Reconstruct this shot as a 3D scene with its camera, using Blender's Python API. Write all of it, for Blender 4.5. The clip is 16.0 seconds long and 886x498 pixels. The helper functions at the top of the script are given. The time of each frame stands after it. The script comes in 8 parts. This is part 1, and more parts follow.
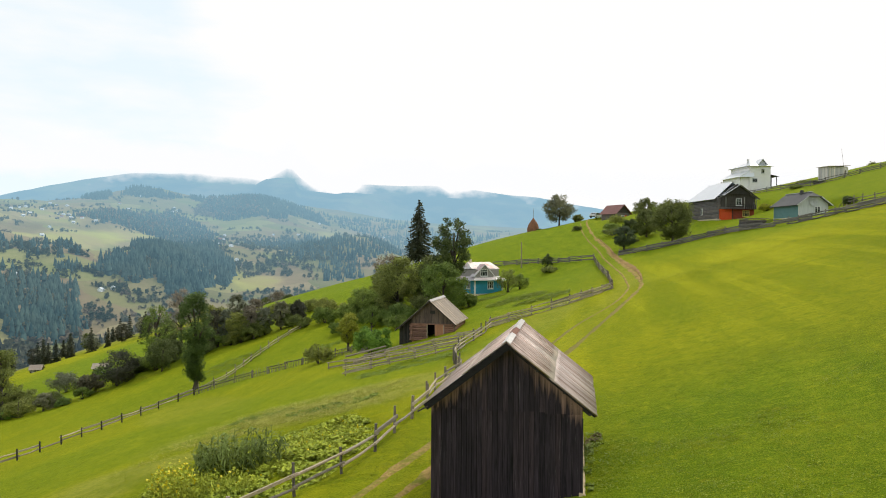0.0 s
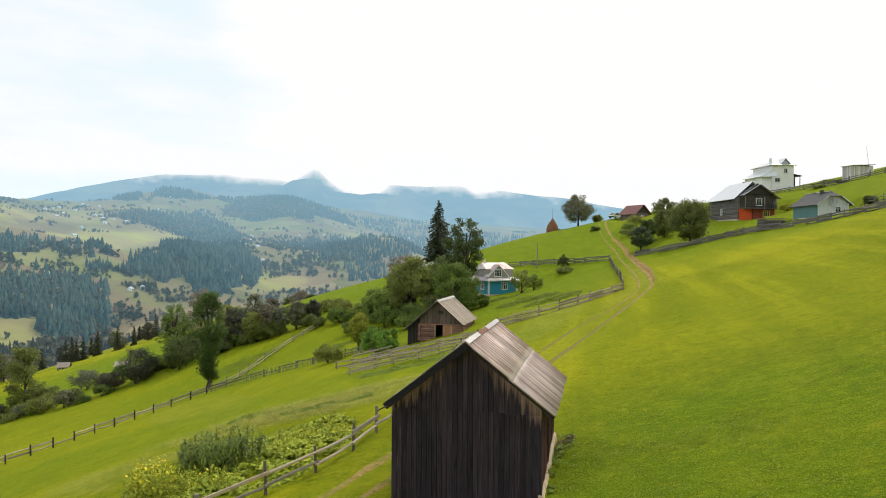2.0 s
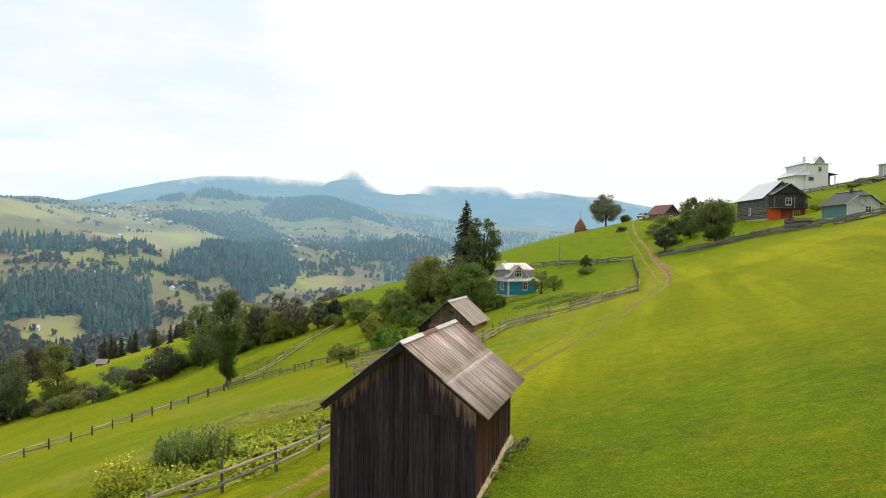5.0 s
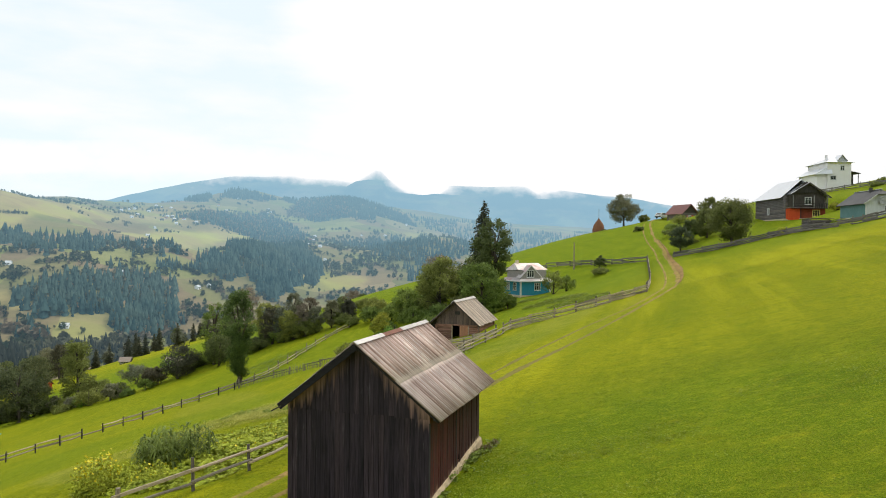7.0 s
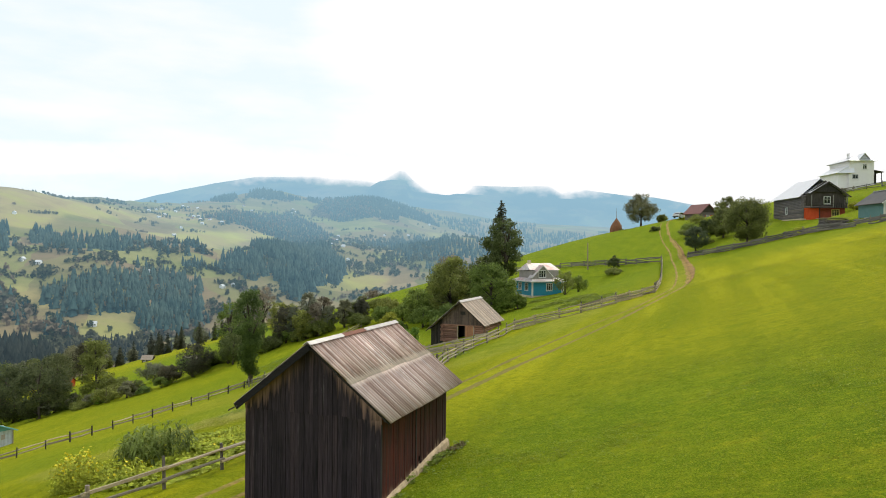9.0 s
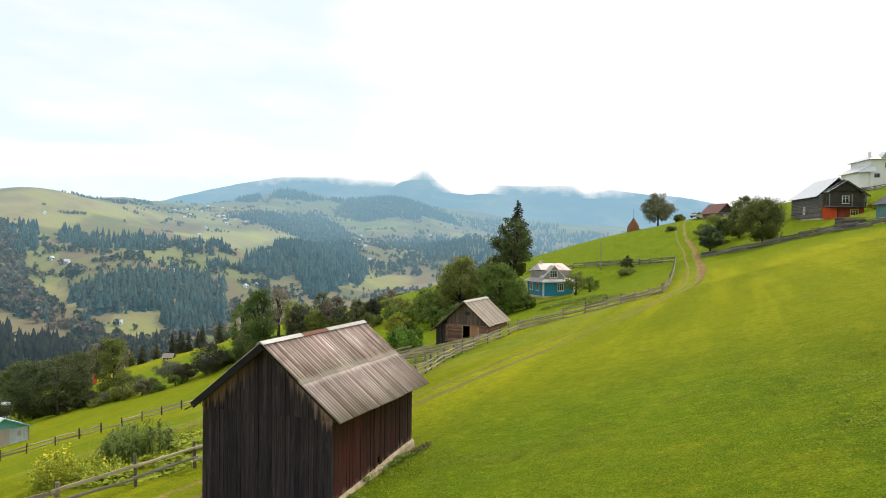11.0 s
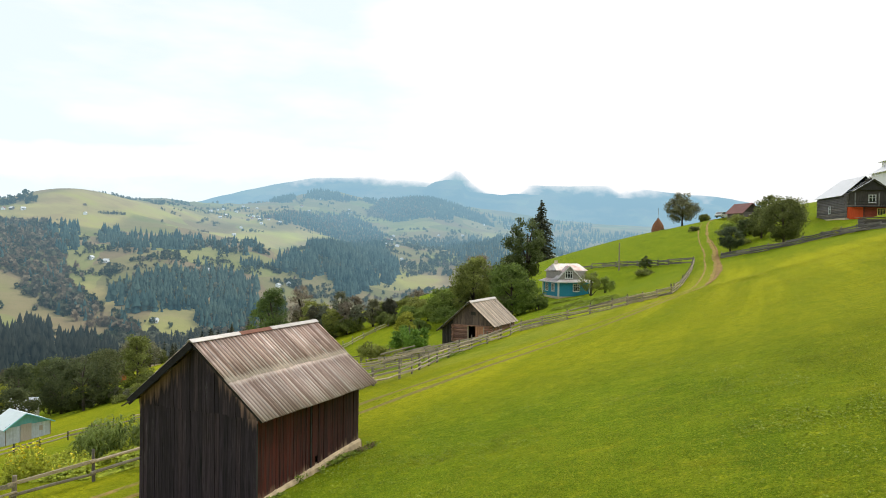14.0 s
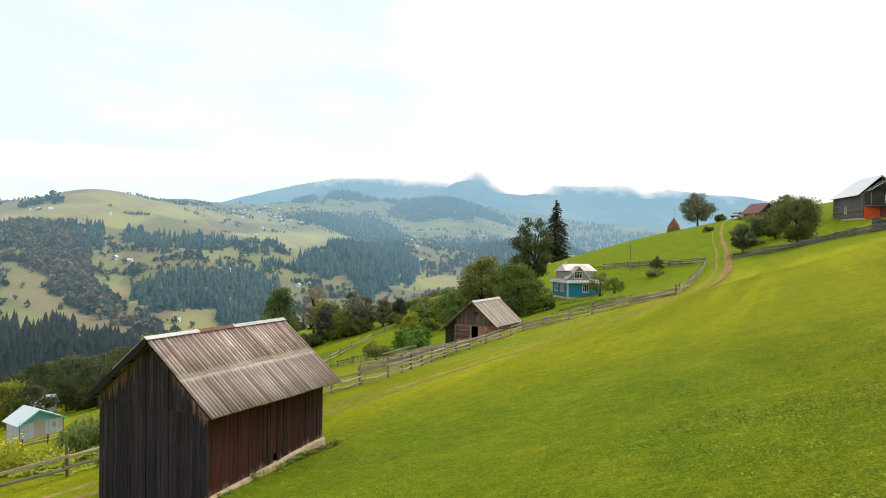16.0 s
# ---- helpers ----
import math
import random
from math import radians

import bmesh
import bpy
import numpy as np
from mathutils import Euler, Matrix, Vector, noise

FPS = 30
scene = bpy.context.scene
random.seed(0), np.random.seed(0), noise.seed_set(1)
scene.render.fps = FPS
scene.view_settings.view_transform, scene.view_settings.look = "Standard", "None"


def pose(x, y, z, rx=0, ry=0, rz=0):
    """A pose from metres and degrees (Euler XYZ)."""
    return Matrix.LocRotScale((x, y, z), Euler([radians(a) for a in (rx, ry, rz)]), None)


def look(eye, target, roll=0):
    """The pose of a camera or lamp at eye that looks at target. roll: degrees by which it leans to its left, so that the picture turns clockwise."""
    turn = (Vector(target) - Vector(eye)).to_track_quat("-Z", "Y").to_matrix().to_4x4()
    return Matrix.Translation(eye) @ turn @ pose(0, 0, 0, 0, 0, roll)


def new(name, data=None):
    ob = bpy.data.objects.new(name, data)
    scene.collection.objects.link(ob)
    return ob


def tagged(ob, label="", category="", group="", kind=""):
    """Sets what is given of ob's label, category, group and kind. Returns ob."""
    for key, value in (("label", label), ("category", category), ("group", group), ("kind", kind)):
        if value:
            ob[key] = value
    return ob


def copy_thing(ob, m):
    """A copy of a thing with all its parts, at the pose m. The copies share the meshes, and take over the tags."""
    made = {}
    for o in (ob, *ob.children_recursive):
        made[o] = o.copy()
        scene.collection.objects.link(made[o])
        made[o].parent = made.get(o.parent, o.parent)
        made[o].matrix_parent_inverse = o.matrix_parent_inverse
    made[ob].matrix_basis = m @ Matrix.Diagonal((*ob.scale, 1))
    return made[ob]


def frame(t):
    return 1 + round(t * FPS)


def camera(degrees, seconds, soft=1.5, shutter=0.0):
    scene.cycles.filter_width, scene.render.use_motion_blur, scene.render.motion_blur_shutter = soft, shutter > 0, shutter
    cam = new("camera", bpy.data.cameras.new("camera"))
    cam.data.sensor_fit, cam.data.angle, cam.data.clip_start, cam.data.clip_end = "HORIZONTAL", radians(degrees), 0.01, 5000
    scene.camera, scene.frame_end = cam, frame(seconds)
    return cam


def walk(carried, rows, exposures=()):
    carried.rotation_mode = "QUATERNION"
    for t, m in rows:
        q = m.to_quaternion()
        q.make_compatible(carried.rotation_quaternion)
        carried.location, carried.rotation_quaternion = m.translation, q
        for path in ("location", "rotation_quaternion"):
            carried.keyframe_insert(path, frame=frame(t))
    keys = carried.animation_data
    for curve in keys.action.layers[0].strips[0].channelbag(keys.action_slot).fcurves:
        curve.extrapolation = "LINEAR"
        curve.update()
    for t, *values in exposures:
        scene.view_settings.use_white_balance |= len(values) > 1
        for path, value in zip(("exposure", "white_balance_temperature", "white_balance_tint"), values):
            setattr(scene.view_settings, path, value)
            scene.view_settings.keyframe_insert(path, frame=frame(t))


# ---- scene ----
cam = camera(65.0, 16.0, soft=1.0)
PATH = [
    (0, (2.0836, -2.0607, 8.5906), (1.7161, -0.0948, 8.5769), 0.337),
    (0.5, (2.5959, -1.9252, 8.5754), (2.2099, 0.0371, 8.5622), 0.355),
    (1, (3.1072, -1.7836, 8.5629), (2.7029, 0.1751, 8.5500), 0.373),
    (1.5, (3.6175, -1.6359, 8.5530), (3.1951, 0.3190, 8.5404), 0.389),
    (2, (4.1268, -1.4823, 8.5454), (3.6864, 0.4685, 8.5330), 0.405),
    (2.5, (4.6351, -1.3231, 8.5399), (4.1768, 0.6236, 8.5277), 0.420),
    (3, (5.1424, -1.1584, 8.5365), (4.6664, 0.7841, 8.5244), 0.434),
    (3.5, (5.6486, -0.9884, 8.5349), (5.1551, 0.9497, 8.5229), 0.447),
    (4, (6.1539, -0.8132, 8.5350), (5.6428, 1.1203, 8.5229), 0.460),
    (4.5, (6.6581, -0.6331, 8.5365), (6.1297, 1.2958, 8.5244), 0.473),
    (5, (7.1612, -0.4482, 8.5394), (6.6157, 1.4760, 8.5272), 0.485),
    (5.5, (7.6632, -0.2586, 8.5433), (7.1007, 1.6606, 8.5310), 0.496),
    (6, (8.1642, -0.0646, 8.5482), (7.5849, 1.8496, 8.5357), 0.508),
    (6.5, (8.6640, 0.1336, 8.5539), (8.0680, 2.0427, 8.5412), 0.519),
    (7, (9.1628, 0.3360, 8.5601), (8.5503, 2.2398, 8.5473), 0.530),
    (7.5, (9.6604, 0.5423, 8.5668), (9.0315, 2.4408, 8.5537), 0.540),
    (8, (10.1569, 0.7523, 8.5737), (9.5118, 2.6453, 8.5604), 0.551),
    (8.5, (10.6523, 0.9658, 8.5806), (9.9911, 2.8533, 8.5671), 0.562),
    (9, (11.1465, 1.1828, 8.5874), (10.4694, 3.0647, 8.5737), 0.572),
    (9.5, (11.6395, 1.4030, 8.5939), (10.9467, 3.2791, 8.5799), 0.583),
    (10, (12.1314, 1.6262, 8.6000), (11.4230, 3.4965, 8.5858), 0.594),
    (10.5, (12.6221, 1.8523, 8.6054), (11.8983, 3.7167, 8.5909), 0.605),
    (11, (13.1116, 2.0811, 8.6099), (12.3725, 3.9395, 8.5953), 0.616),
    (11.5, (13.5998, 2.3124, 8.6135), (12.8457, 4.1647, 8.5987), 0.628),
    (12, (14.0869, 2.5460, 8.6159), (13.3178, 4.3922, 8.6009), 0.640),
    (12.5, (14.5727, 2.7818, 8.6169), (13.7889, 4.6218, 8.6018), 0.652),
    (13, (15.0572, 3.0196, 8.6163), (14.2589, 4.8533, 8.6011), 0.665),
    (13.5, (15.5405, 3.2592, 8.6141), (14.7278, 5.0865, 8.5988), 0.679),
    (14, (16.0225, 3.5004, 8.6099), (15.1956, 5.3214, 8.5947), 0.693),
    (14.5, (16.5033, 3.7431, 8.6037), (15.6623, 5.5576, 8.5885), 0.708),
    (15, (16.9828, 3.9871, 8.5952), (16.1278, 5.7951, 8.5801), 0.723),
    (15.5, (17.4609, 4.2322, 8.5843), (16.5923, 6.0336, 8.5694), 0.740),
    (16, (17.9377, 4.4782, 8.5708), (17.0556, 6.2731, 8.5561), 0.757),
]
walk(cam, [(t, look(eye, target, roll)) for t, eye, target, roll in PATH], [(0, -0.06), (8, -0.03), (16, 0.02)])

# ---------------------------------------------------------------- light
SUN_EL, SUN_AZ = 50.0, 28.0          # degrees up, and to the right of +y
world = bpy.data.worlds.new("world")
scene.world = world
world.use_nodes = True
wn, wl = world.node_tree.nodes, world.node_tree.links
wn.clear()
w_out = wn.new("ShaderNodeOutputWorld")
w_bg = wn.new("ShaderNodeBackground")
w_sky = wn.new("ShaderNodeTexSky")
w_sky.sky_type, w_sky.sun_disc = "NISHITA", False
w_sky.sun_elevation, w_sky.sun_rotation = radians(SUN_EL), radians(SUN_AZ)
w_sky.air_density, w_sky.dust_density, w_sky.ozone_density = 1.0, 0.6, 2.0
w_sky.altitude = 800
w_co = wn.new("ShaderNodeTexCoord")
w_map = wn.new("ShaderNodeMapping")
w_map.inputs["Scale"].default_value = (1.0, 1.0, 3.6)
w_noise = wn.new("ShaderNodeTexNoise")
w_noise.inputs["Scale"].default_value, w_noise.inputs["Detail"].default_value = 4.6, 7.0
w_noise.inputs["Roughness"].default_value = 0.52
w_dot = wn.new("ShaderNodeVectorMath")
w_dot.operation = "DOT_PRODUCT"
w_dot.inputs[1].default_value = (math.sin(radians(4)) * 0.92, math.cos(radians(4)) * 0.92, 0.39)
w_rng = wn.new("ShaderNodeMapRange")
w_rng.inputs["From Min"].default_value, w_rng.inputs["From Max"].default_value = 0.82, 0.97
w_sum = wn.new("ShaderNodeMath")
w_sum.operation = "ADD"
w_ramp = wn.new("ShaderNodeValToRGB")
w_ramp.color_ramp.elements[0].position, w_ramp.color_ramp.elements[1].position = 0.46, 0.74
w_ramp.color_ramp.elements[0].color = (0.0, 0.0, 0.0, 1)
w_mix = wn.new("ShaderNodeMix")
w_mix.data_type = "RGBA"
w_mul = wn.new("ShaderNodeMix")
w_mul.data_type = "RGBA"
w_mul.inputs["Factor"].default_value = 0.88
w_mul.inputs[7].default_value = (7.35, 8.12, 8.42, 1)     # thin bright haze over the blue
wl.new(w_co.outputs["Generated"], w_map.inputs["Vector"])
wl.new(w_map.outputs["Vector"], w_noise.inputs["Vector"])
wl.new(w_co.outputs["Generated"], w_dot.inputs[0])
wl.new(w_dot.outputs["Value"], w_rng.inputs["Value"])
wl.new(w_noise.outputs["Fac"], w_sum.inputs[0])
wl.new(w_rng.outputs["Result"], w_sum.inputs[1])
wl.new(w_sum.outputs["Value"], w_ramp.inputs["Fac"])
wl.new(w_ramp.outputs["Color"], w_mix.inputs["Factor"])
wl.new(w_sky.outputs["Color"], w_mul.inputs[6])
wl.new(w_mul.outputs[2], w_mix.inputs[6])
w_mix.inputs[7].default_value = (8.15, 8.08, 7.98, 1)     # sunlit cloud
wl.new(w_mix.outputs[2], w_bg.inputs["Color"])
w_bg.inputs["Strength"].default_value = 0.13
wl.new(w_bg.outputs["Background"], w_out.inputs["Surface"])

sun = new("sun", bpy.data.lights.new("sun", "SUN"))
sun.data.energy, sun.data.angle, sun.data.color = 1.7, radians(12), (1.0, 0.95, 0.86)
s_dir = Vector((math.sin(radians(SUN_AZ)) * math.cos(radians(SUN_EL)), math.cos(radians(SUN_AZ)) * math.cos(radians(SUN_EL)), math.sin(radians(SUN_EL))))
sun.matrix_world = look((0, 0, 300), Vector((0, 0, 300)) - s_dir)

# ---------------------------------------------------------------- materials


def shader(name):
    m = bpy.data.materials.new(name)
    m.use_nodes = True
    n = m.node_tree.nodes
    return m, n, m.node_tree.links, n["Principled BSDF"]


def noise_node(n, l, scale, detail=4.0, vec=None, stretch=None, rough=0.55):
    t = n.new("ShaderNodeTexNoise")
    t.inputs["Scale"].default_value, t.inputs["Detail"].default_value, t.inputs["Roughness"].default_value = scale, detail, rough
    if vec is not None:
        if stretch:
            mp = n.new("ShaderNodeMapping")
            mp.inputs["Scale"].default_value = stretch
            l.new(vec, mp.inputs["Vector"])
            vec = mp.outputs["Vector"]
        l.new(vec, t.inputs["Vector"])
    return t.outputs["Fac"]


def ramp_node(n, l, fac, *stops):
    r = n.new("ShaderNodeValToRGB")
    e = r.color_ramp.elements
    while len(e) < len(stops):
        e.new(0.5)
    for el, (p, c) in zip(e, stops):
        el.position, el.color = p, (*c, 1)
    l.new(fac, r.inputs["Fac"])
    return r.outputs["Color"]


def mix_node(n, l, fac, a, b, blend="MIX"):
    m = n.new("ShaderNodeMix")
    m.data_type, m.blend_type = "RGBA", blend
    for sock, v in ((m.inputs["Factor"], fac), (m.inputs[6], a), (m.inputs[7], b)):
        if isinstance(v, (int, float)):
            sock.default_value = v
        elif isinstance(v, tuple):
            sock.default_value = (*v, 1)
        else:
            l.new(v, sock)
    return m.outputs[2]


def bump_node(n, l, bsdf, height, strength=0.4, dist=0.02):
    b = n.new("ShaderNodeBump")
    b.inputs["Strength"].default_value, b.inputs["Distance"].default_value = strength, dist
    l.new(height, b.inputs["Height"])
    l.new(b.outputs["Normal"], bsdf.inputs["Normal"])


def map_range(n, l, v, a, b, c=0.0, d=1.0):
    m = n.new("ShaderNodeMapRange")
    for k, x in zip(("From Min", "From Max", "To Min", "To Max"), (a, b, c, d)):
        m.inputs[k].default_value = x
    l.new(v, m.inputs["Value"])
    return m.outputs["Result"]


def plain(name, colour, rough=0.7, metal=0.0, var=0.25, scale=6.0, bump=0.0, spec=0.4):
    """A surface with two scales of uneven colour, varied from piece to piece."""
    m, n, l, b = shader(name)
    co = n.new("ShaderNodeTexCoord").outputs["Object"]
    fine, wide = noise_node(n, l, scale, 5, co), noise_node(n, l, scale * 0.13, 3, co)
    lo, hi = tuple(c * (1 - var) for c in colour), tuple(min(1, c * (1 + var)) for c in colour)
    a = ramp_node(n, l, fine, (0.3, lo), (0.72, hi))
    c = mix_node(n, l, 0.45, a, ramp_node(n, l, wide, (0.35, lo), (0.68, hi)))
    info = n.new("ShaderNodeObjectInfo")
    c = mix_node(n, l, 1.0, c, ramp_node(n, l, info.outputs["Random"], (0, (0.82, 0.82, 0.82)), (1, (1.0, 1.0, 1.0))), "MULTIPLY")
    l.new(c, b.inputs["Base Color"])
    b.inputs["Roughness"].default_value, b.inputs["Metallic"].default_value = rough, metal
    b.inputs["Specular IOR Level"].default_value = spec
    if bump:
        bump_node(n, l, b, fine, bump, 0.02)
    return m


def timber(name, dark, light, wear=0.5, axis=2, rust=None, rough=0.8, spec=0.25):
    """Weathered boards with grain along one axis; pieces differ by object and by island."""
    m, n, l, b = shader(name)
    co = n.new("ShaderNodeTexCoord").outputs["Object"]
    st = [14.0, 14.0, 14.0]
    st[axis] = 0.7
    grain = noise_node(n, l, 1.6, 6, co, st, 0.65)
    blot = noise_node(n, l, 0.9, 4, co)
    info = n.new("ShaderNodeObjectInfo").outputs["Random"]
    isl = n.new("ShaderNodeNewGeometry").outputs["Random Per Island"]
    c = ramp_node(n, l, grain, (0.32, dark), (0.72, light))
    c = mix_node(n, l, map_range(n, l, blot, 0.4, 0.75, 0, wear), c, light)
    if rust:
        rn = noise_node(n, l, 0.5, 5, co, None, 0.6)
        c = mix_node(n, l, map_range(n, l, rn, 0.45, 0.65, 0, 0.9), c, rust)
    c = mix_node(n, l, 1.0, c, ramp_node(n, l, info, (0, (0.6, 0.6, 0.62)), (0.6, (1, 1, 1)), (1, (1.3, 1.22, 1.12))), "MULTIPLY")
    c = mix_node(n, l, 1.0, c, ramp_node(n, l, isl, (0, (0.8, 0.8, 0.8)), (1, (1.15, 1.12, 1.1))), "MULTIPLY")
    l.new(c, b.inputs["Base Color"])
    b.inputs["Roughness"].default_value = rough
    b.inputs["Specular IOR Level"].default_value = spec
    bump_node(n, l, b, grain, 0.5, 0.01)
    return m


def soft_normal(n, l, b, up, own):
    """Turns the shading of leaves towards the outside of their crown, or of grass towards the sky, as dense growth takes the light."""
    geo = n.new("ShaderNodeNewGeometry").outputs["Normal"]
    if up:
        out = None
    else:
        co = n.new("ShaderNodeTexCoord").outputs["Generated"]
        sub = n.new("ShaderNodeVectorMath")
        sub.operation = "SUBTRACT"
        l.new(co, sub.inputs[0])
        sub.inputs[1].default_value = (0.5, 0.5, 0.36)
        tr = n.new("ShaderNodeVectorTransform")
        tr.vector_type, tr.convert_from, tr.convert_to = "NORMAL", "OBJECT", "WORLD"
        l.new(sub.outputs[0], tr.inputs[0])
        out = tr.outputs[0]
    ma = n.new("ShaderNodeVectorMath")
    ma.operation = "MULTIPLY_ADD"
    l.new(geo, ma.inputs[0])
    ma.inputs[1].default_value = (own, own, own)
    if out is None:
        ma.inputs[2].default_value = (0.0, 0.0, 1.0)
    else:
        l.new(out, ma.inputs[2])
    nm = n.new("ShaderNodeVectorMath")
    nm.operation = "NORMALIZE"
    l.new(ma.outputs[0], nm.inputs[0])
    l.new(nm.outputs[0], b.inputs["Normal"])
    return nm.outputs[0]


def foliage(name, dark, light, scale=0.6, spec=0.25, up=False, own=0.9, thin=0.42):
    m, n, l, b = shader(name)
    isl = n.new("ShaderNodeNewGeometry").outputs["Random Per Island"]
    co = n.new("ShaderNodeTexCoord").outputs["Object"]
    info = n.new("ShaderNodeObjectInfo").outputs["Random"]
    c = mix_node(n, l, isl, dark, light)
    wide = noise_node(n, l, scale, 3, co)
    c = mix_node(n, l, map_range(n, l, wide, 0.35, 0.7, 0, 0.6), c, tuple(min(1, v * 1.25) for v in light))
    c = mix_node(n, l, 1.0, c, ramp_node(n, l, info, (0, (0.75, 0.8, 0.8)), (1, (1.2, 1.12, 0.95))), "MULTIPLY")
    # shaded gaps between leaf clumps, painted into the leaf colour
    gap_shade = noise_node(n, l, scale * 2.6, 4, co, None, 0.7)
    c = mix_node(n, l, map_range(n, l, gap_shade, 0.52, 0.40, 0, 0.45), c, tuple(v * 0.7 for v in dark))
    l.new(c, b.inputs["Base Color"])
    b.inputs["Roughness"].default_value, b.inputs["Specular IOR Level"].default_value = 0.7, spec
    nrm = soft_normal(n, l, b, up, own)
    tr = n.new("ShaderNodeBsdfTranslucent")
    l.new(c, tr.inputs["Color"])
    if up:
        l.new(nrm, tr.inputs["Normal"])
        thin = 0.08
    ms = n.new("ShaderNodeMixShader")
    ms.inputs["Fac"].default_value = thin
    l.new(b.outputs["BSDF"], ms.inputs[1])
    l.new(tr.outputs["BSDF"], ms.inputs[2])
    l.new(ms.outputs["Shader"], n["Material Output"].inputs["Surface"])
    return m


def paint_haze(m, n, l, surface, start=280.0, reach=2250.0, top=0.97, tone=(0.35, 0.59, 0.75)):
    """Haze painted over far surfaces as pale blue emission: grows with the distance from the meadow."""
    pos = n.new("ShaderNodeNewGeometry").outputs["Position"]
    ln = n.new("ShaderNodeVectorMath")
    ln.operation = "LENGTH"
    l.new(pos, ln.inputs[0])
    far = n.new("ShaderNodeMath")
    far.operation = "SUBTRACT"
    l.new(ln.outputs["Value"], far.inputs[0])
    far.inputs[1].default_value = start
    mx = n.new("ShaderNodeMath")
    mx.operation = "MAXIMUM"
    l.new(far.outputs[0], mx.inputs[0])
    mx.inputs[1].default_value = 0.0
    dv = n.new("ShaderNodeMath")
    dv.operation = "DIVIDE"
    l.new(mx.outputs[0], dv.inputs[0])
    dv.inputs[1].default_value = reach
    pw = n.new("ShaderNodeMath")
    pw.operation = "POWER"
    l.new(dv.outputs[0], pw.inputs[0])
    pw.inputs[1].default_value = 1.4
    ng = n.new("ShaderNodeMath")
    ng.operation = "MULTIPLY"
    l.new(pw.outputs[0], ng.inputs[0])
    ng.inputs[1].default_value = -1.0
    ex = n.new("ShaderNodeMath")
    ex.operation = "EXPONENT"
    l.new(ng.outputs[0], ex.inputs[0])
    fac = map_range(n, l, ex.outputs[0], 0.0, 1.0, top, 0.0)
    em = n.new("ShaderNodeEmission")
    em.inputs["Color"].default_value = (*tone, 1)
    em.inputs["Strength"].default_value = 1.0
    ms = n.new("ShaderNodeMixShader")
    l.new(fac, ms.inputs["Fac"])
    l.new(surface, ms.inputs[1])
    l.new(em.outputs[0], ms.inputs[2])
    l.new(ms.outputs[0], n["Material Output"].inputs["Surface"])


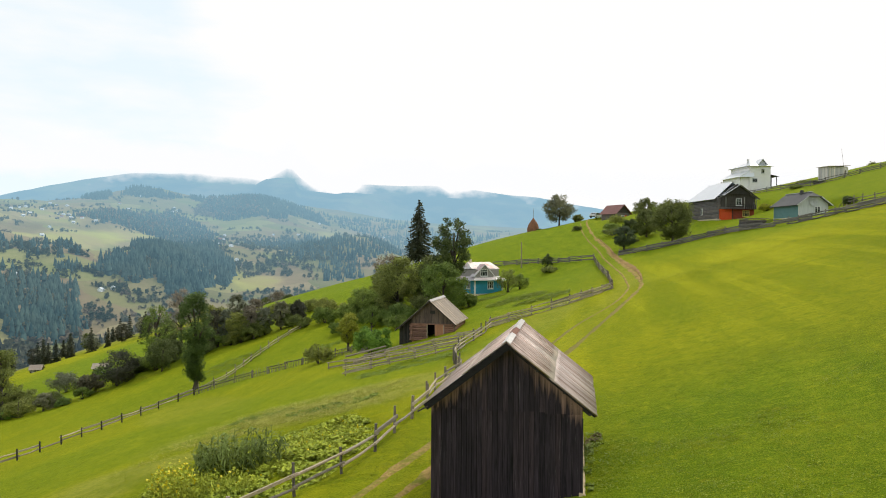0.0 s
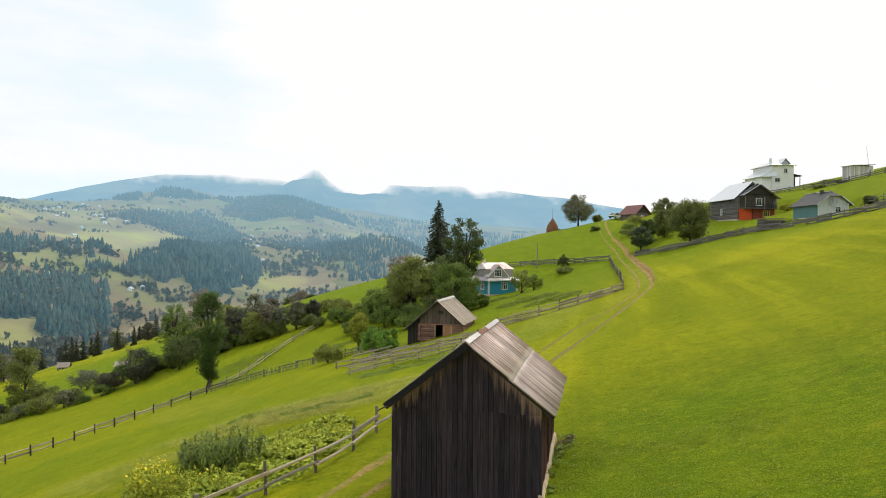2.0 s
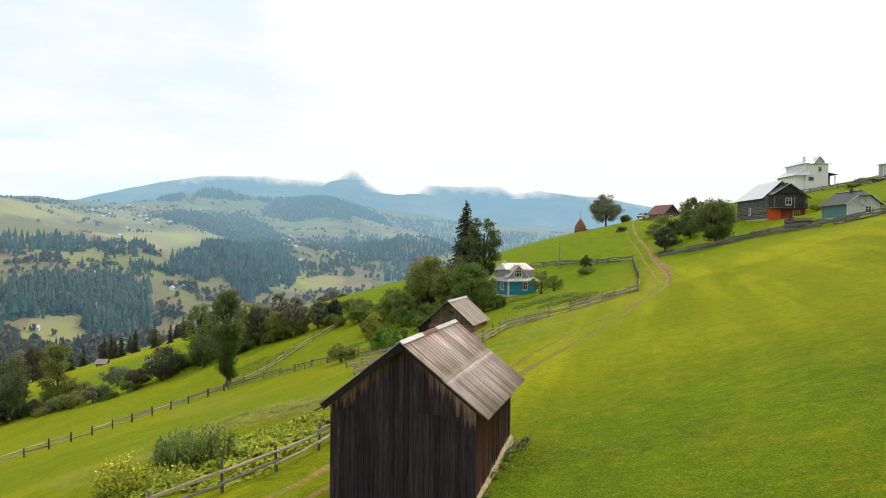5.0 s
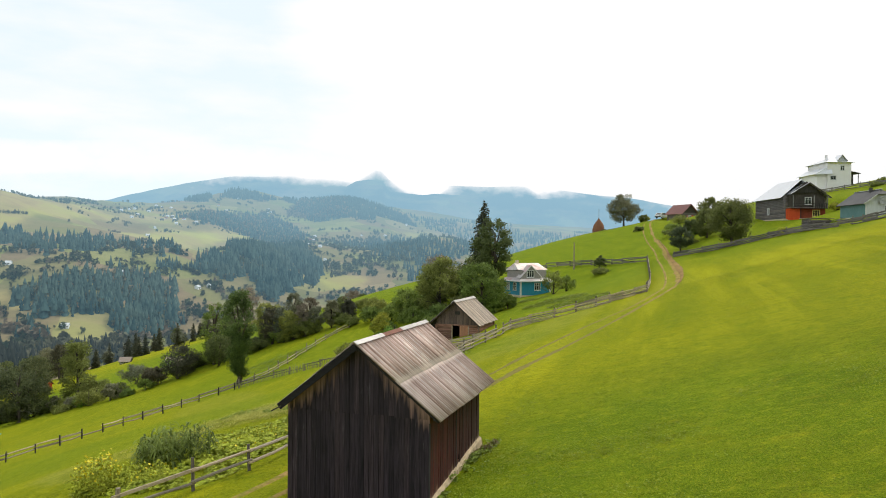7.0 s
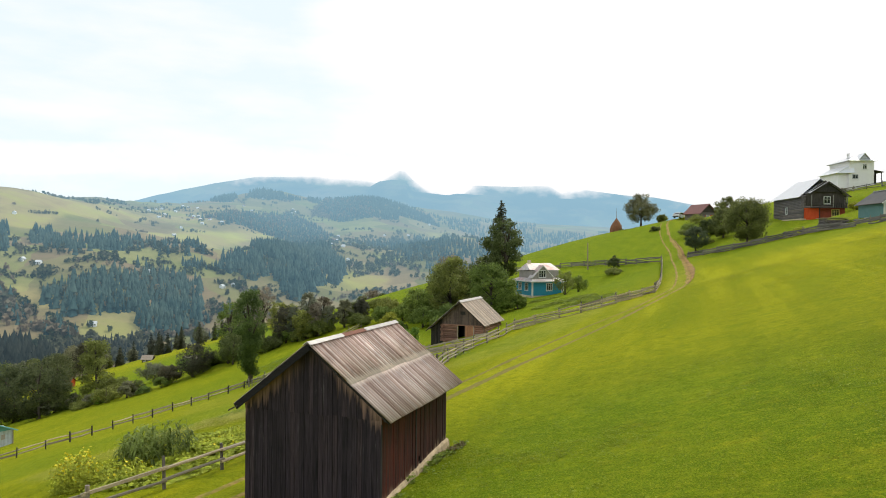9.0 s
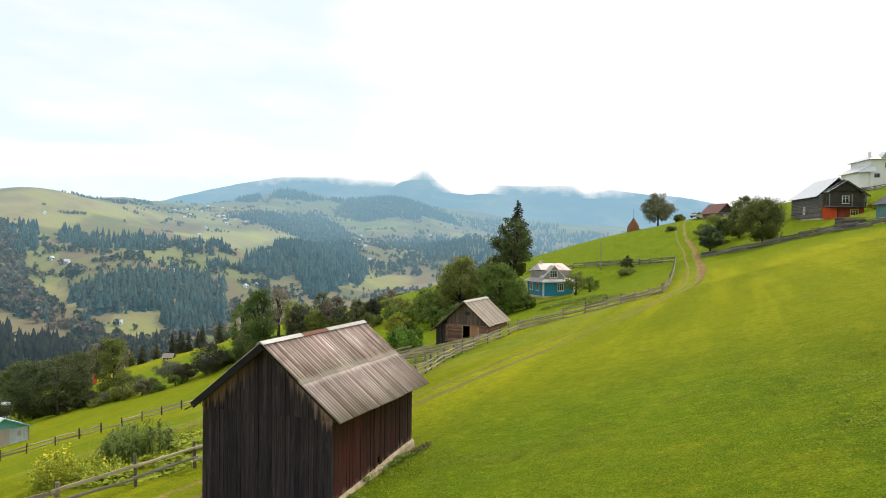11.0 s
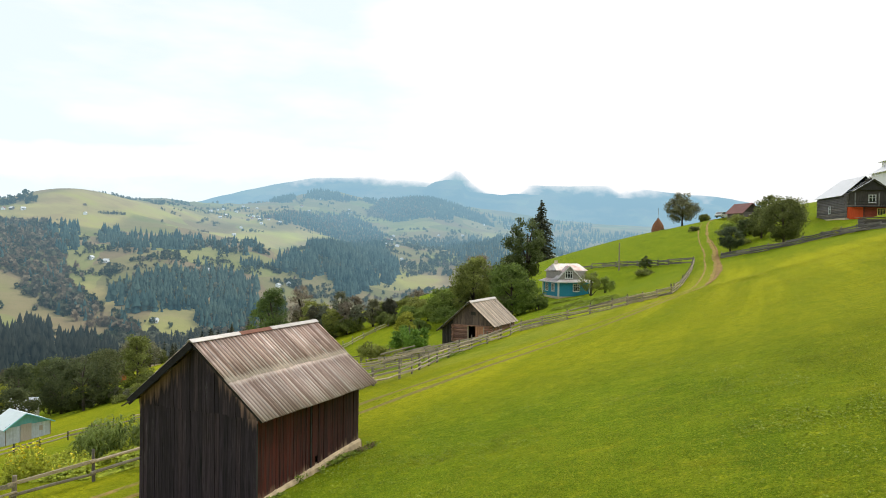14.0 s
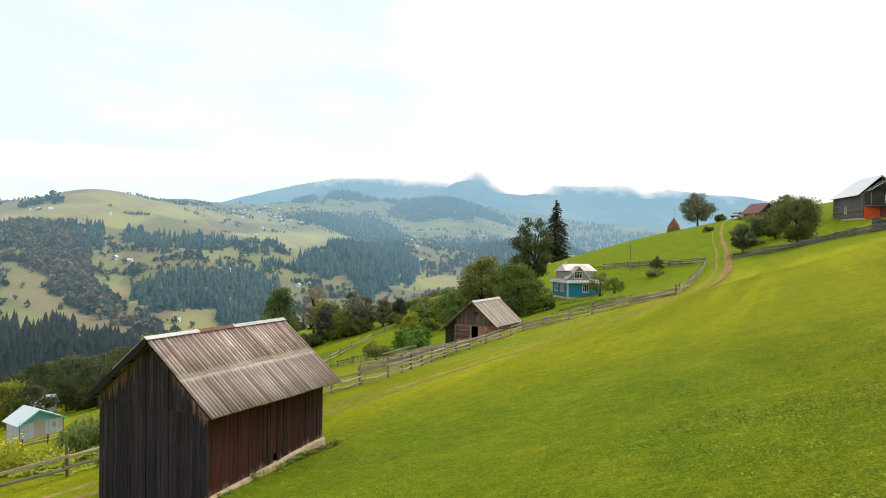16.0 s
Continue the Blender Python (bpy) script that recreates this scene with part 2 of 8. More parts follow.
def ground_material():
    m, n, l, b = shader("meadow_grass")
    co = n.new("ShaderNodeNewGeometry").outputs["Position"]
    n1 = noise_node(n, l, 0.06, 6, co, (1.0, 0.6, 1.0), 0.62)
    n2 = noise_node(n, l, 0.42, 6, co, None, 0.66)
    n4 = noise_node(n, l, 0.16, 4, co, (1.0, 0.16, 1.0), 0.6)
    mown = noise_node(n, l, 0.42, 3, co, (1.0, 0.07, 1.0), 0.5)
    fine = noise_node(n, l, 17.0, 8, co, None, 0.8)
    mid = noise_node(n, l, 2.6, 7, co, (0.8, 1.3, 1.0), 0.72)
    clump = noise_node(n, l, 0.75, 6, co, (0.75, 1.4, 1.0), 0.68)
    dent_shade = noise_node(n, l, 0.35, 5, co, (0.35, 1.6, 1.0), 0.65)
    c = ramp_node(n, l, n1, (0.34, (0.172, 0.222, 0.005)), (0.52, (0.262, 0.286, 0.006)), (0.70, (0.385, 0.372, 0.009)))
    c = mix_node(n, l, map_range(n, l, n4, 0.44, 0.66, 0, 0.5), c, (0.39, 0.375, 0.010))
    c = mix_node(n, l, map_range(n, l, mown, 0.53, 0.59, 0, 0.46), c, (0.45, 0.435, 0.014))     # swaths left by the mower
    c = mix_node(n, l, map_range(n, l, mown, 0.47, 0.41, 0, 0.36), c, (0.160, 0.212, 0.006))
    att = n.new("ShaderNodeAttribute")
    att.attribute_name = "cover"
    sep = n.new("ShaderNodeSeparateColor")
    l.new(att.outputs["Color"], sep.inputs["Color"])
    dry_sunlit = ramp_node(n, l, n2, (0.35, (0.24, 0.255, 0.045)), (0.65, (0.40, 0.38, 0.10)))
    lush = ramp_node(n, l, n2, (0.35, (0.150, 0.192, 0.008)), (0.65, (0.250, 0.272, 0.010)))
    deep = ramp_node(n, l, n2, (0.32, (0.082, 0.165, 0.010)), (0.50, (0.125, 0.215, 0.010)), (0.68, (0.205, 0.275, 0.014)))
    c = mix_node(n, l, sep.outputs[0], c, dry_sunlit)
    c = mix_node(n, l, sep.outputs[1], c, lush)
    c = mix_node(n, l, att.outputs["Alpha"], c, deep)
    # shade of small terraces in the slope, put into the grass colour
    c = mix_node(n, l, map_range(n, l, dent_shade, 0.57, 0.70, 0, 0.38), c, (0.125, 0.190, 0.006))
    c = mix_node(n, l, map_range(n, l, clump, 0.52, 0.66, 0, 0.46), c, (0.120, 0.200, 0.006))      # clover
    c = mix_node(n, l, map_range(n, l, clump, 0.42, 0.32, 0, 0.30), c, (0.36, 0.30, 0.016))        # thin straw-coloured turf
    c = mix_node(n, l, map_range(n, l, mid, 0.51, 0.63, 0, 0.56), c, (0.098, 0.145, 0.004))
    c = mix_node(n, l, map_range(n, l, mid, 0.46, 0.36, 0, 0.34), c, (0.43, 0.42, 0.016))
    c = mix_node(n, l, map_range(n, l, fine, 0.51, 0.60, 0, 0.78), c, (0.062, 0.092, 0.003))
    c = mix_node(n, l, map_range(n, l, fine, 0.47, 0.37, 0, 0.65), c, (0.50, 0.50, 0.022))
    f1 = noise_node(n, l, 0.0075, 6, co, (1.0, 1.6, 2.5), 0.6)
    f2 = noise_node(n, l, 0.03, 5, co, None, 0.7)
    far = ramp_node(n, l, f1, (0.36, (0.15, 0.165, 0.08)), (0.44, (0.26, 0.225, 0.14)), (0.53, (0.31, 0.255, 0.175)), (0.59, (0.235, 0.245, 0.115)), (0.68, (0.25, 0.285, 0.10)))
    far = mix_node(n, l, map_range(n, l, f2, 0.54, 0.68, 0, 0.65), far, (0.16, 0.18, 0.08))
    f4 = noise_node(n, l, 0.13, 5, co, None, 0.75)
    far = mix_node(n, l, map_range(n, l, f4, 0.50, 0.60, 0, 0.50), far, (0.135, 0.145, 0.068))
    far = mix_node(n, l, map_range(n, l, sep.outputs[0], 0.0, 1.0, 0.0, 0.80), far, ramp_node(n, l, f1, (0.40, (0.43, 0.375, 0.18)), (0.48, (0.50, 0.465, 0.19)), (0.55, (0.50, 0.51, 0.16)), (0.66, (0.56, 0.60, 0.155))))
    warp = n.new("ShaderNodeVectorMath")
    warp.operation = "MULTIPLY_ADD"
    wob = n.new("ShaderNodeTexNoise")
    wob.inputs["Scale"].default_value, wob.inputs["Detail"].default_value = 0.011, 3.0
    l.new(co, wob.inputs["Vector"])
    l.new(wob.outputs["Color"], warp.inputs[0])
    warp.inputs[1].default_value = (55.0, 55.0, 20.0)
    l.new(co, warp.inputs[2])
    plot = n.new("ShaderNodeTexVoronoi")
    plot.inputs["Scale"].default_value = 0.0115
    l.new(warp.outputs[0], plot.inputs["Vector"])
    pick = n.new("ShaderNodeSeparateColor")
    l.new(plot.outputs["Color"], pick.inputs["Color"])
    crop = ramp_node(n, l, pick.outputs[0], (0.0, (0.33, 0.270, 0.165)), (0.25, (0.23, 0.190, 0.115)), (0.45, (0.285, 0.275, 0.13)), (0.62, (0.165, 0.195, 0.085)), (0.80, (0.31, 0.375, 0.12)), (1.0, (0.36, 0.305, 0.185)))
    far = mix_node(n, l, map_range(n, l, sep.outputs[0], 0.0, 1.0, 0.68, 0.25), far, crop)          # plots of hay, pasture and fallow
    f3 = noise_node(n, l, 0.0021, 7, co, (1.0, 1.0, 2.6), 0.62)
    high = n.new("ShaderNodeMath")
    high.operation = "MULTIPLY"
    l.new(map_range(n, l, f3, 0.44, 0.54, 0.0, 0.95), high.inputs[0])
    l.new(att.outputs["Alpha"], high.inputs[1])
    far = mix_node(n, l, high.outputs[0], far, (0.012, 0.035, 0.045))
    c = mix_node(n, l, 1.0, c, (0.985, 0.945, 0.85), "MULTIPLY")
    far = mix_node(n, l, 1.0, far, (0.95, 0.83, 0.82), "MULTIPLY")
    c = mix_node(n, l, sep.outputs[2], c, far)
    l.new(c, b.inputs["Base Color"])
    b.inputs["Roughness"].default_value, b.inputs["Specular IOR Level"].default_value = 0.95, 0.04
    b.inputs["Sheen Weight"].default_value, b.inputs["Sheen Roughness"].default_value = 0.08, 0.45
    b.inputs["Sheen Tint"].default_value = (0.85, 0.95, 0.04, 1)
    rise = n.new("ShaderNodeMath")
    rise.operation = "ADD"
    l.new(fine, rise.inputs[0])
    l.new(mid, rise.inputs[1])
    bump_node(n, l, b, rise.outputs[0], 0.75, 0.07)
    paint_haze(m, n, l, b.outputs["BSDF"])
    return m


GRASS = ground_material()


def track_material():
    m, n, l, b = shader("worn_track")
    co = n.new("ShaderNodeNewGeometry").outputs["Position"]
    n1, n2 = noise_node(n, l, 1.1, 6, co, None, 0.7), noise_node(n, l, 6.0, 5, co, None, 0.7)
    c = ramp_node(n, l, n2, (0.3, (0.22, 0.14, 0.045)), (0.7, (0.50, 0.335, 0.11)))
    c = mix_node(n, l, map_range(n, l, n1, 0.47, 0.60, 0, 0.78), c, (0.150, 0.180, 0.010))
    sep = n.new("ShaderNodeSeparateXYZ")
    l.new(co, sep.inputs[0])
    over = n.new("ShaderNodeMath")
    over.operation = "MULTIPLY"
    l.new(map_range(n, l, sep.outputs[1], 25.0, 31.0, 0.0, 1.0), over.inputs[0])
    l.new(map_range(n, l, sep.outputs[1], 58.0, 76.0, 0.62, 0.0), over.inputs[1])
    c = mix_node(n, l, over.outputs[0], c, ramp_node(n, l, n1, (0.4, (0.115, 0.135, 0.012)), (0.6, (0.21, 0.175, 0.045))))      # half grown over beside the shed
    l.new(c, b.inputs["Base Color"])
    b.inputs["Roughness"].default_value, b.inputs["Specular IOR Level"].default_value = 0.95, 0.1
    bump_node(n, l, b, n2, 0.6, 0.04)
    return m


SOIL = track_material()

# ---------------------------------------------------------------- the lie of the land
SLOPE = [2.82, 4.7, 0.66, -0.31, 17.84, -1.04, -0.45, 0.71, -0.64, -0.05]
MOUNDS = [(2, 24, 9, -0.7), (12, 24, 9, -0.03), (-16, 26, 16, 2.04), (22, 62, 25, -1.06), (-52, 80, 25, -2.51), (-52, 58, 25, 1.76),
          (-58, 140, 30, 2.62), (10, 125, 25, -1.59), (-12, 118, 25, -0.81), (-10, 60, 20, -0.01), (10, 185, 25, 1.77), (-10, 205, 30, 3.29),
          (-107, 131, 35, -1.2), (45, 166, 30, 0.46), (-75, 245, 40, 2.18), (-140, 300, 50, -2.29), (-40, 160, 35, 1.76), (30, 120, 25, -1.26), (-9, 124, 7, -1.3), (8, 90, 8, -0.6), (34, 106, 9, -0.5)]


PADS = [(38.2, 115.6, 3.2, 4.0, 12.95), (32.0, 142.0, 4.5, 5.0, 13.5), (12.6, 179.0, 3.6, 4.5, 14.65)]     # levelled yards


def softly(d, w):
    return w * np.logaddexp(0, d / w)


def near_height(x, y):
    """The hillside: a cubic slope with low mounds, which falls away behind its crest."""
    x, y = np.asarray(x, float), np.asarray(y, float)
    crest = 192 - 0.8 * np.minimum(x + 4, 0)
    xc, over = np.clip(x, -215, 125), softly(y - crest - 3, 6)
    yy = np.maximum(y - over, -40)
    u, v = xc / 60, (yy - 80) / 80
    z, k = 0, 0
    for i in range(4):
        for j in range(4 - i):
            z = z + SLOPE[k] * u**i * v**j
            k += 1
    for cx, cy, s, h in MOUNDS:
        z = z + h * np.exp(-((xc - cx) ** 2 + (yy - cy) ** 2) / (2 * s * s))
    for cx, cy, flat, fall, lev in PADS:
        k = np.clip((flat + fall - np.hypot(x - cx, y - cy)) / fall, 0, 1)
        k = k * k * (3 - 2 * k)
        z = z * (1 - k) + lev * k
    return z + 0.3 * (x - xc) - 0.32 * over


def waves(x, y, size, seed):
    """Smooth uneven ups and downs between about -1 and 1."""
    rng = np.random.RandomState(seed)
    z, amp, total = 0, 1.0, 0
    for octave in range(5):
        for _ in range(4):
            a, p = rng.uniform(0, 2 * np.pi), rng.uniform(0, 2 * np.pi)
            z = z + amp * np.sin((x * np.cos(a) + y * np.sin(a)) * 2 * np.pi / size + p)
            total += amp * 0.5
        size, amp = size * 0.53, amp * 0.5
    return z / total


def mottle(x, y, size, seed, octaves=3):
    """Patchy random unevenness between about -1 and 1, with no direction of its own."""
    table = np.random.RandomState(seed).uniform(-1, 1, (64, 64))
    z, amp, total = 0, 1.0, 0
    for k in range(octaves):
        u, v = np.asarray(x, float) / size + 11.3 * k, np.asarray(y, float) / size + 5.7 * k
        i, j = np.floor(u).astype(int), np.floor(v).astype(int)
        fu, fv = u - i, v - j
        fu, fv = fu * fu * (3 - 2 * fu), fv * fv * (3 - 2 * fv)
        a, b = table[i % 64, j % 64] * (1 - fu) + table[(i + 1) % 64, j % 64] * fu, table[i % 64, (j + 1) % 64] * (1 - fu) + table[(i + 1) % 64, (j + 1) % 64] * fu
        z = z + amp * (a * (1 - fv) + b * fv)
        total, amp, size = total + amp * 0.6, amp * 0.55, size * 0.47
    return z / total


HX, HY = 10.0, 1.0       # hub of the landscape, below the flight


def far_height(x, y):
    """Valley, the wooded slopes across it, and the mountains behind."""
    dx, dy = np.asarray(x, float) - HX, np.asarray(y, float) - HY
    r = np.hypot(dx, dy)
    az = np.degrees(np.arctan2(dx, dy))
    w1, w2 = waves(dx, dy, 1500, 3), waves(dx, dy, 520, 8)
    # elevation of the opposite slope's top, in degrees
    top = np.interp(az, [-180, -75, -60, -53, -46, -40, -34, -28, -22, -17, -12, -5, 10, 40, 180], [2.4, 2.4, 2.7, 3.0, 3.2, 2.8, 2.9, 2.9, 3.0, 2.3, 1.7, 1.4, 1.0, 3.0, 3.0])
    rt = np.interp(az, [-180, -60, -45, -30, -20, -5, 180], [1900, 1900, 2000, 2500, 2700, 2700, 2300])
    zt = 8.5 + rt * np.tan(np.radians(top))
    low = np.interp(az, [-180, -60, -45, -30, -20, 180], [-70, -70, -85, -100, -110, -110])
    s = np.clip((r - 620) / (rt - 620), 0, 1.6)
    z = low + (zt - low) * np.where(s < 1, s, 1 - 1.2 * (s - 1)) + (w1 * 38 + w2 * 16) * np.clip(s * 3, 0, 1) * np.clip(1.25 - s, 0.15, 1)
    for ka, kr, da, dr, kh in ((-25.5, 2250, 4.2, 230, 62), (-37.5, 1850, 3.2, 230, 34), (-51.5, 1480, 6.5, 260, 30), (-40.0, 1010, 3.0, 110, 16), (-33.5, 1040, 3.0, 150, 22), (-46.5, 840, 3.5, 90, 16), (-18.0, 1500, 3.0, 200, 30), (-57.5, 1000, 2.5, 150, 20), (-33.8, 2400, 4.2, 260, 46)):
        z = z + kh * np.exp(-(((az - ka) / da) ** 2 + ((r - kr) / dr) ** 2))
    # the mountains
    ridge = np.interp(az, [-180, -60, -45, -42, -38, -34.5, -29, -25.8, -25.0, -24.0, -22.9, -22.3, -19, -16, -12, -8, -3, 2, 10, 180], [2.5, 2.5, 2.8, 3.7, 4.7, 5.4, 5.5, 5.35, 5.8, 6.0, 6.05, 5.3, 5.1, 4.9, 5.0, 4.7, 4.0, 3.0, 2.4, 2.5])
    zr = 8.5 + 4150 * np.tan(np.radians(ridge)) + waves(az * 40, az * 7, 500, 21) * 14
    m = zr - np.abs(r - 4150) * 0.42 + waves(dx, dy, 900, 5) * 45 * np.clip(np.abs(r - 4150) / 500, 0, 1)
    return np.maximum(z, m)


def height(x, y):
    x, y = np.asarray(x, float), np.asarray(y, float)
    r = np.hypot(x - HX, y - HY)
    az = np.degrees(np.arctan2(x - HX, y - HY))
    n = near_height(x, y)
    n = np.where(np.abs(az) > 70, np.clip(n, -80, 60), n)
    k = np.clip((r - 430) / 200, 0, 1)
    k = k * k * (3 - 2 * k)
    return np.maximum(n, -95) * (1 - k) + far_height(x, y) * k


def soft_patch(x, y, cx, cy, rx, ry, turn=0.0, edge=0.35):
    c, s = np.cos(radians(turn)), np.sin(radians(turn))
    a, b = ((x - cx) * c + (y - cy) * s) / rx, (-(x - cx) * s + (y - cy) * c) / ry
    d = np.sqrt(a * a + b * b) + 0.12 * waves(np.asarray(x, float), np.asarray(y, float), 9, 4)
    return np.clip((1 + edge - d) / edge, 0, 1)


def build_ground():
    fine, coarse = np.arange(-66, 30.01, 0.2), np.arange(36, 290, 6.0)
    az = np.radians(np.concatenate([fine, coarse]))
    rr = np.concatenate([[0.0], 1.5 * 1.021 ** np.arange(388)])
    rr = rr[rr < 4760]
    na, nr = len(az), len(rr)
    R, A = np.meshgrid(rr, az, indexing="ij")
    X, Y = HX + R * np.sin(A), HY + R * np.cos(A)
    Z = height(X, Y)
    idx = np.arange(nr * na).reshape(nr, na)
    nxt = np.roll(idx, -1, axis=1)
    quads = np.stack([idx[:-1], idx[1:], nxt[1:], nxt[:-1]], -1).reshape(-1, 4)[:, ::-1]
    me = bpy.data.meshes.new("ground")
    me.vertices.add(nr * na)
    me.vertices.foreach_set("co", np.stack([X, Y, Z], -1).ravel())
    me.loops.add(quads.size)
    me.loops.foreach_set("vertex_index", quads.ravel().astype(np.int32))
    me.polygons.add(len(quads))
    me.polygons.foreach_set("loop_start", np.arange(0, quads.size, 4, dtype=np.int32))
    me.update(calc_edges=True)
    me.polygons.foreach_set("use_smooth", np.ones(len(quads), bool))
    x, y = X.ravel(), Y.ravel()
    dry_sunlit = np.maximum(soft_patch(x, y, -16, 44, 9, 6, 10), 0.8 * soft_patch(x, y, -18, 31, 8, 3, -20))
    dry_sunlit = np.maximum(dry_sunlit, 0.45 * soft_patch(x, y, -38, 66, 16, 4, -50))
    # golden strip beside the track: sunlight on it painted as straw-coloured grass
    dry_sunlit = np.maximum(dry_sunlit, 0.55 * soft_patch(x, y, -2.6, 64, 2.6, 14, -14, 0.6))
    dry_sunlit = np.maximum(dry_sunlit, 0.6 * soft_patch(x, y, -10, 108, 5, 2.5, 40, 0.5))
    mid_x = np.interp(y, [19, 46, 66, 86, 110, 130, 151, 176, 190], [-6, 1, 4.8, 9.4, 9.6, 8.5, 6.3, 4.7, 5.5])
    worn = np.interp(y, [15, 60, 90, 130, 190, 200], [0.1, 0.15, 0.5, 0.6, 0.5, 0.0])
    dry_sunlit = np.maximum(dry_sunlit, worn * np.exp(-((x - mid_x) / 1.7) ** 2))          # trodden grass along the track
    az_, r_ = np.degrees(np.arctan2(x - HX, y - HY)), np.hypot(x - HX, y - HY)
    edge = 0.35 * waves(x, y, 170, 14)
    top_line = 1275 + np.where(az_ > -51, 40, 12) * (az_ + 51)
    for da, ra, wa, wr, k in ((az_ + 49.5, r_ - top_line, 6.8, 135, 1.0), (az_ + 57.4, r_ - 1130, 1.5, 125, 1.0), (az_ + 38.2, r_ - 1440 - 38 * (az_ + 38), 4.6, 105, 1.0), (az_ + 50.3, r_ - 795 + 22 * (az_ + 50.3), 1.5, 22, 0.8), (az_ + 26.5, r_ - 1060, 2.2, 55, 0.8), (az_ + 19.5, r_ - 1800, 2.2, 260, 0.8),
                           (az_ + 54.6, r_ - 745 + 30 * (az_ + 54.6), 2.4, 30, 0.1), (az_ + 40.5, r_ - 1700, 2.6, 150, 0.8), (az_ + 45.3, r_ - 700, 2.0, 32, 0.45)):
        dry_sunlit = np.maximum(dry_sunlit, k * np.clip((1.25 - np.hypot(da / wa, ra / wr) + edge) / 0.35, 0, 1))      # hay meadows across the valley, sun on the hilltop put into their colour
    lush = np.maximum(soft_patch(x, y, -12.5, 29, 6, 5, 0), 0.7 * soft_patch(x, y, -12, 60, 7, 3, 0))
    # darker green over the near meadow
    lush = np.maximum(lush, 0.90 * soft_patch(x, y, 18, 8, 12, 12, 0, 1.6))
    lush = np.maximum(lush, 0.75 * soft_patch(x, y, 12, 20, 8, 13, -15, 1.4))
    lush = np.maximum(lush, 0.5 * soft_patch(x, y, -55, 85, 40, 48, 20, 0.7))
    lush = np.maximum(lush, 0.9 * soft_patch(x, y, -112, 140, 36, 36, 0, 0.3))
    lush = np.maximum(lush, 0.9 * soft_patch(x, y, -85, 205, 62, 88, 0, 0.3))
    lush = np.maximum(lush, 0.85 * soft_patch(x, y, -16, 150, 23, 56, 0, 0.5))
    lush = np.maximum(lush, 0.85 * soft_patch(x, y, 21, 142, 12, 20, -25, 0.3))
    lush = np.maximum(lush, 0.80 * soft_patch(x, y, 54, 152, 46, 46, 0, 0.4))
    far = np.clip((np.hypot(x - HX, y - HY) - 330) / 160, 0, 1)
    high = np.clip((np.hypot(x - HX, y - HY) - 2500) / 500, 0, 1)       # forests of the mountains
    for cx, cy, rx, ry, turn, edge, k in ((-112, 140, 36, 36, 0, 0.3, 0.8), (-85, 215, 66, 92, 0, 0.3, 0.9), (-16, 150, 23, 56, 0, 0.5, 0.8), (21, 142, 12, 20, -25, 0.3, 0.7), (54, 152, 46, 46, 0, 0.4, 0.6), (-44, 98, 22, 13, 20, 0.6, 0.5), (-24, 56, 20, 8, 20, 0.5, 0.45), (-34, 42, 16, 7, 25, 0.5, 0.4), (11, 17, 9, 12, -15, 1.0, 0.5), (20, 10, 14, 13, 0, 1.5, 0.4), (10.0, 20.5, 6.5, 8, 0, 1.3, 0.85)):
        high = np.maximum(high, k * soft_patch(x, y, cx, cy, rx, ry, turn, edge))                   # deeper, darker green grass
    me.color_attributes.new("cover", "FLOAT_COLOR", "POINT").data.foreach_set("color", np.stack([dry_sunlit, lush, far, high], -1).ravel())
    me.materials.append(GRASS)
    return tagged(new("ground", me), "steep green mown mountain meadow running into a hazy wooded valley", "ground", kind="structure")


ground = build_ground()

# ---------------------------------------------------------------- building blocks


def ground_z(x, y):
    return float(height(x, y))


def part(name, bm, mat, parent, label="", smooth=False):
    me = bpy.data.meshes.new(name)
    bm.to_mesh(me)
    bm.free()
    me.materials.append(mat)
    if smooth:
        me.polygons.foreach_set("use_smooth", [True] * len(me.polygons))
    ob = new(name, me)
    ob.parent = parent
    if label:
        ob["label"] = label
    return ob


def thing(name, x, y, z, rz, label, category, group=""):
    ob = new(name)
    ob.empty_display_size = 0.3
    ob.matrix_basis = pose(x, y, z, 0, 0, rz)
    return tagged(ob, label, category, group)


def add_box(bm, x0, x1, y0, y1, z0, z1, m=None):
    vs = [bm.verts.new((m @ Vector(c)) if m else c) for c in ((x0, y0, z0), (x1, y0, z0), (x1, y1, z0), (x0, y1, z0), (x0, y0, z1), (x1, y0, z1), (x1, y1, z1), (x0, y1, z1))]
    for f in ((3, 2, 1, 0), (4, 5, 6, 7), (0, 1, 5, 4), (1, 2, 6, 5), (2, 3, 7, 6), (3, 0, 4, 7)):
        bm.faces.new([vs[i] for i in f])
    return bm


def box(x0, x1, y0, y1, z0, z1, m=None):
    return add_box(bmesh.new(), x0, x1, y0, y1, z0, z1, m)


def add_prism(bm, outline, a, b, axis="y"):
    """A flat outline (x, z) drawn out from y = a to y = b, or (y, z) along x."""
    put = (lambda p, t: (p[0], t, p[1])) if axis == "y" else (lambda p, t: (t, p[0], p[1]))
    lo, hi = [bm.verts.new(put(p, a)) for p in outline], [bm.verts.new(put(p, b)) for p in outline]
    n = len(outline)
    bm.faces.new(lo[::-1])
    bm.faces.new(hi)
    for i in range(n):
        bm.faces.new((lo[i], lo[(i + 1) % n], hi[(i + 1) % n], hi[i]))
    bmesh.ops.recalc_face_normals(bm, faces=bm.faces)
    return bm


def prism(outline, a, b, axis="y"):
    return add_prism(bmesh.new(), outline, a, b, axis)


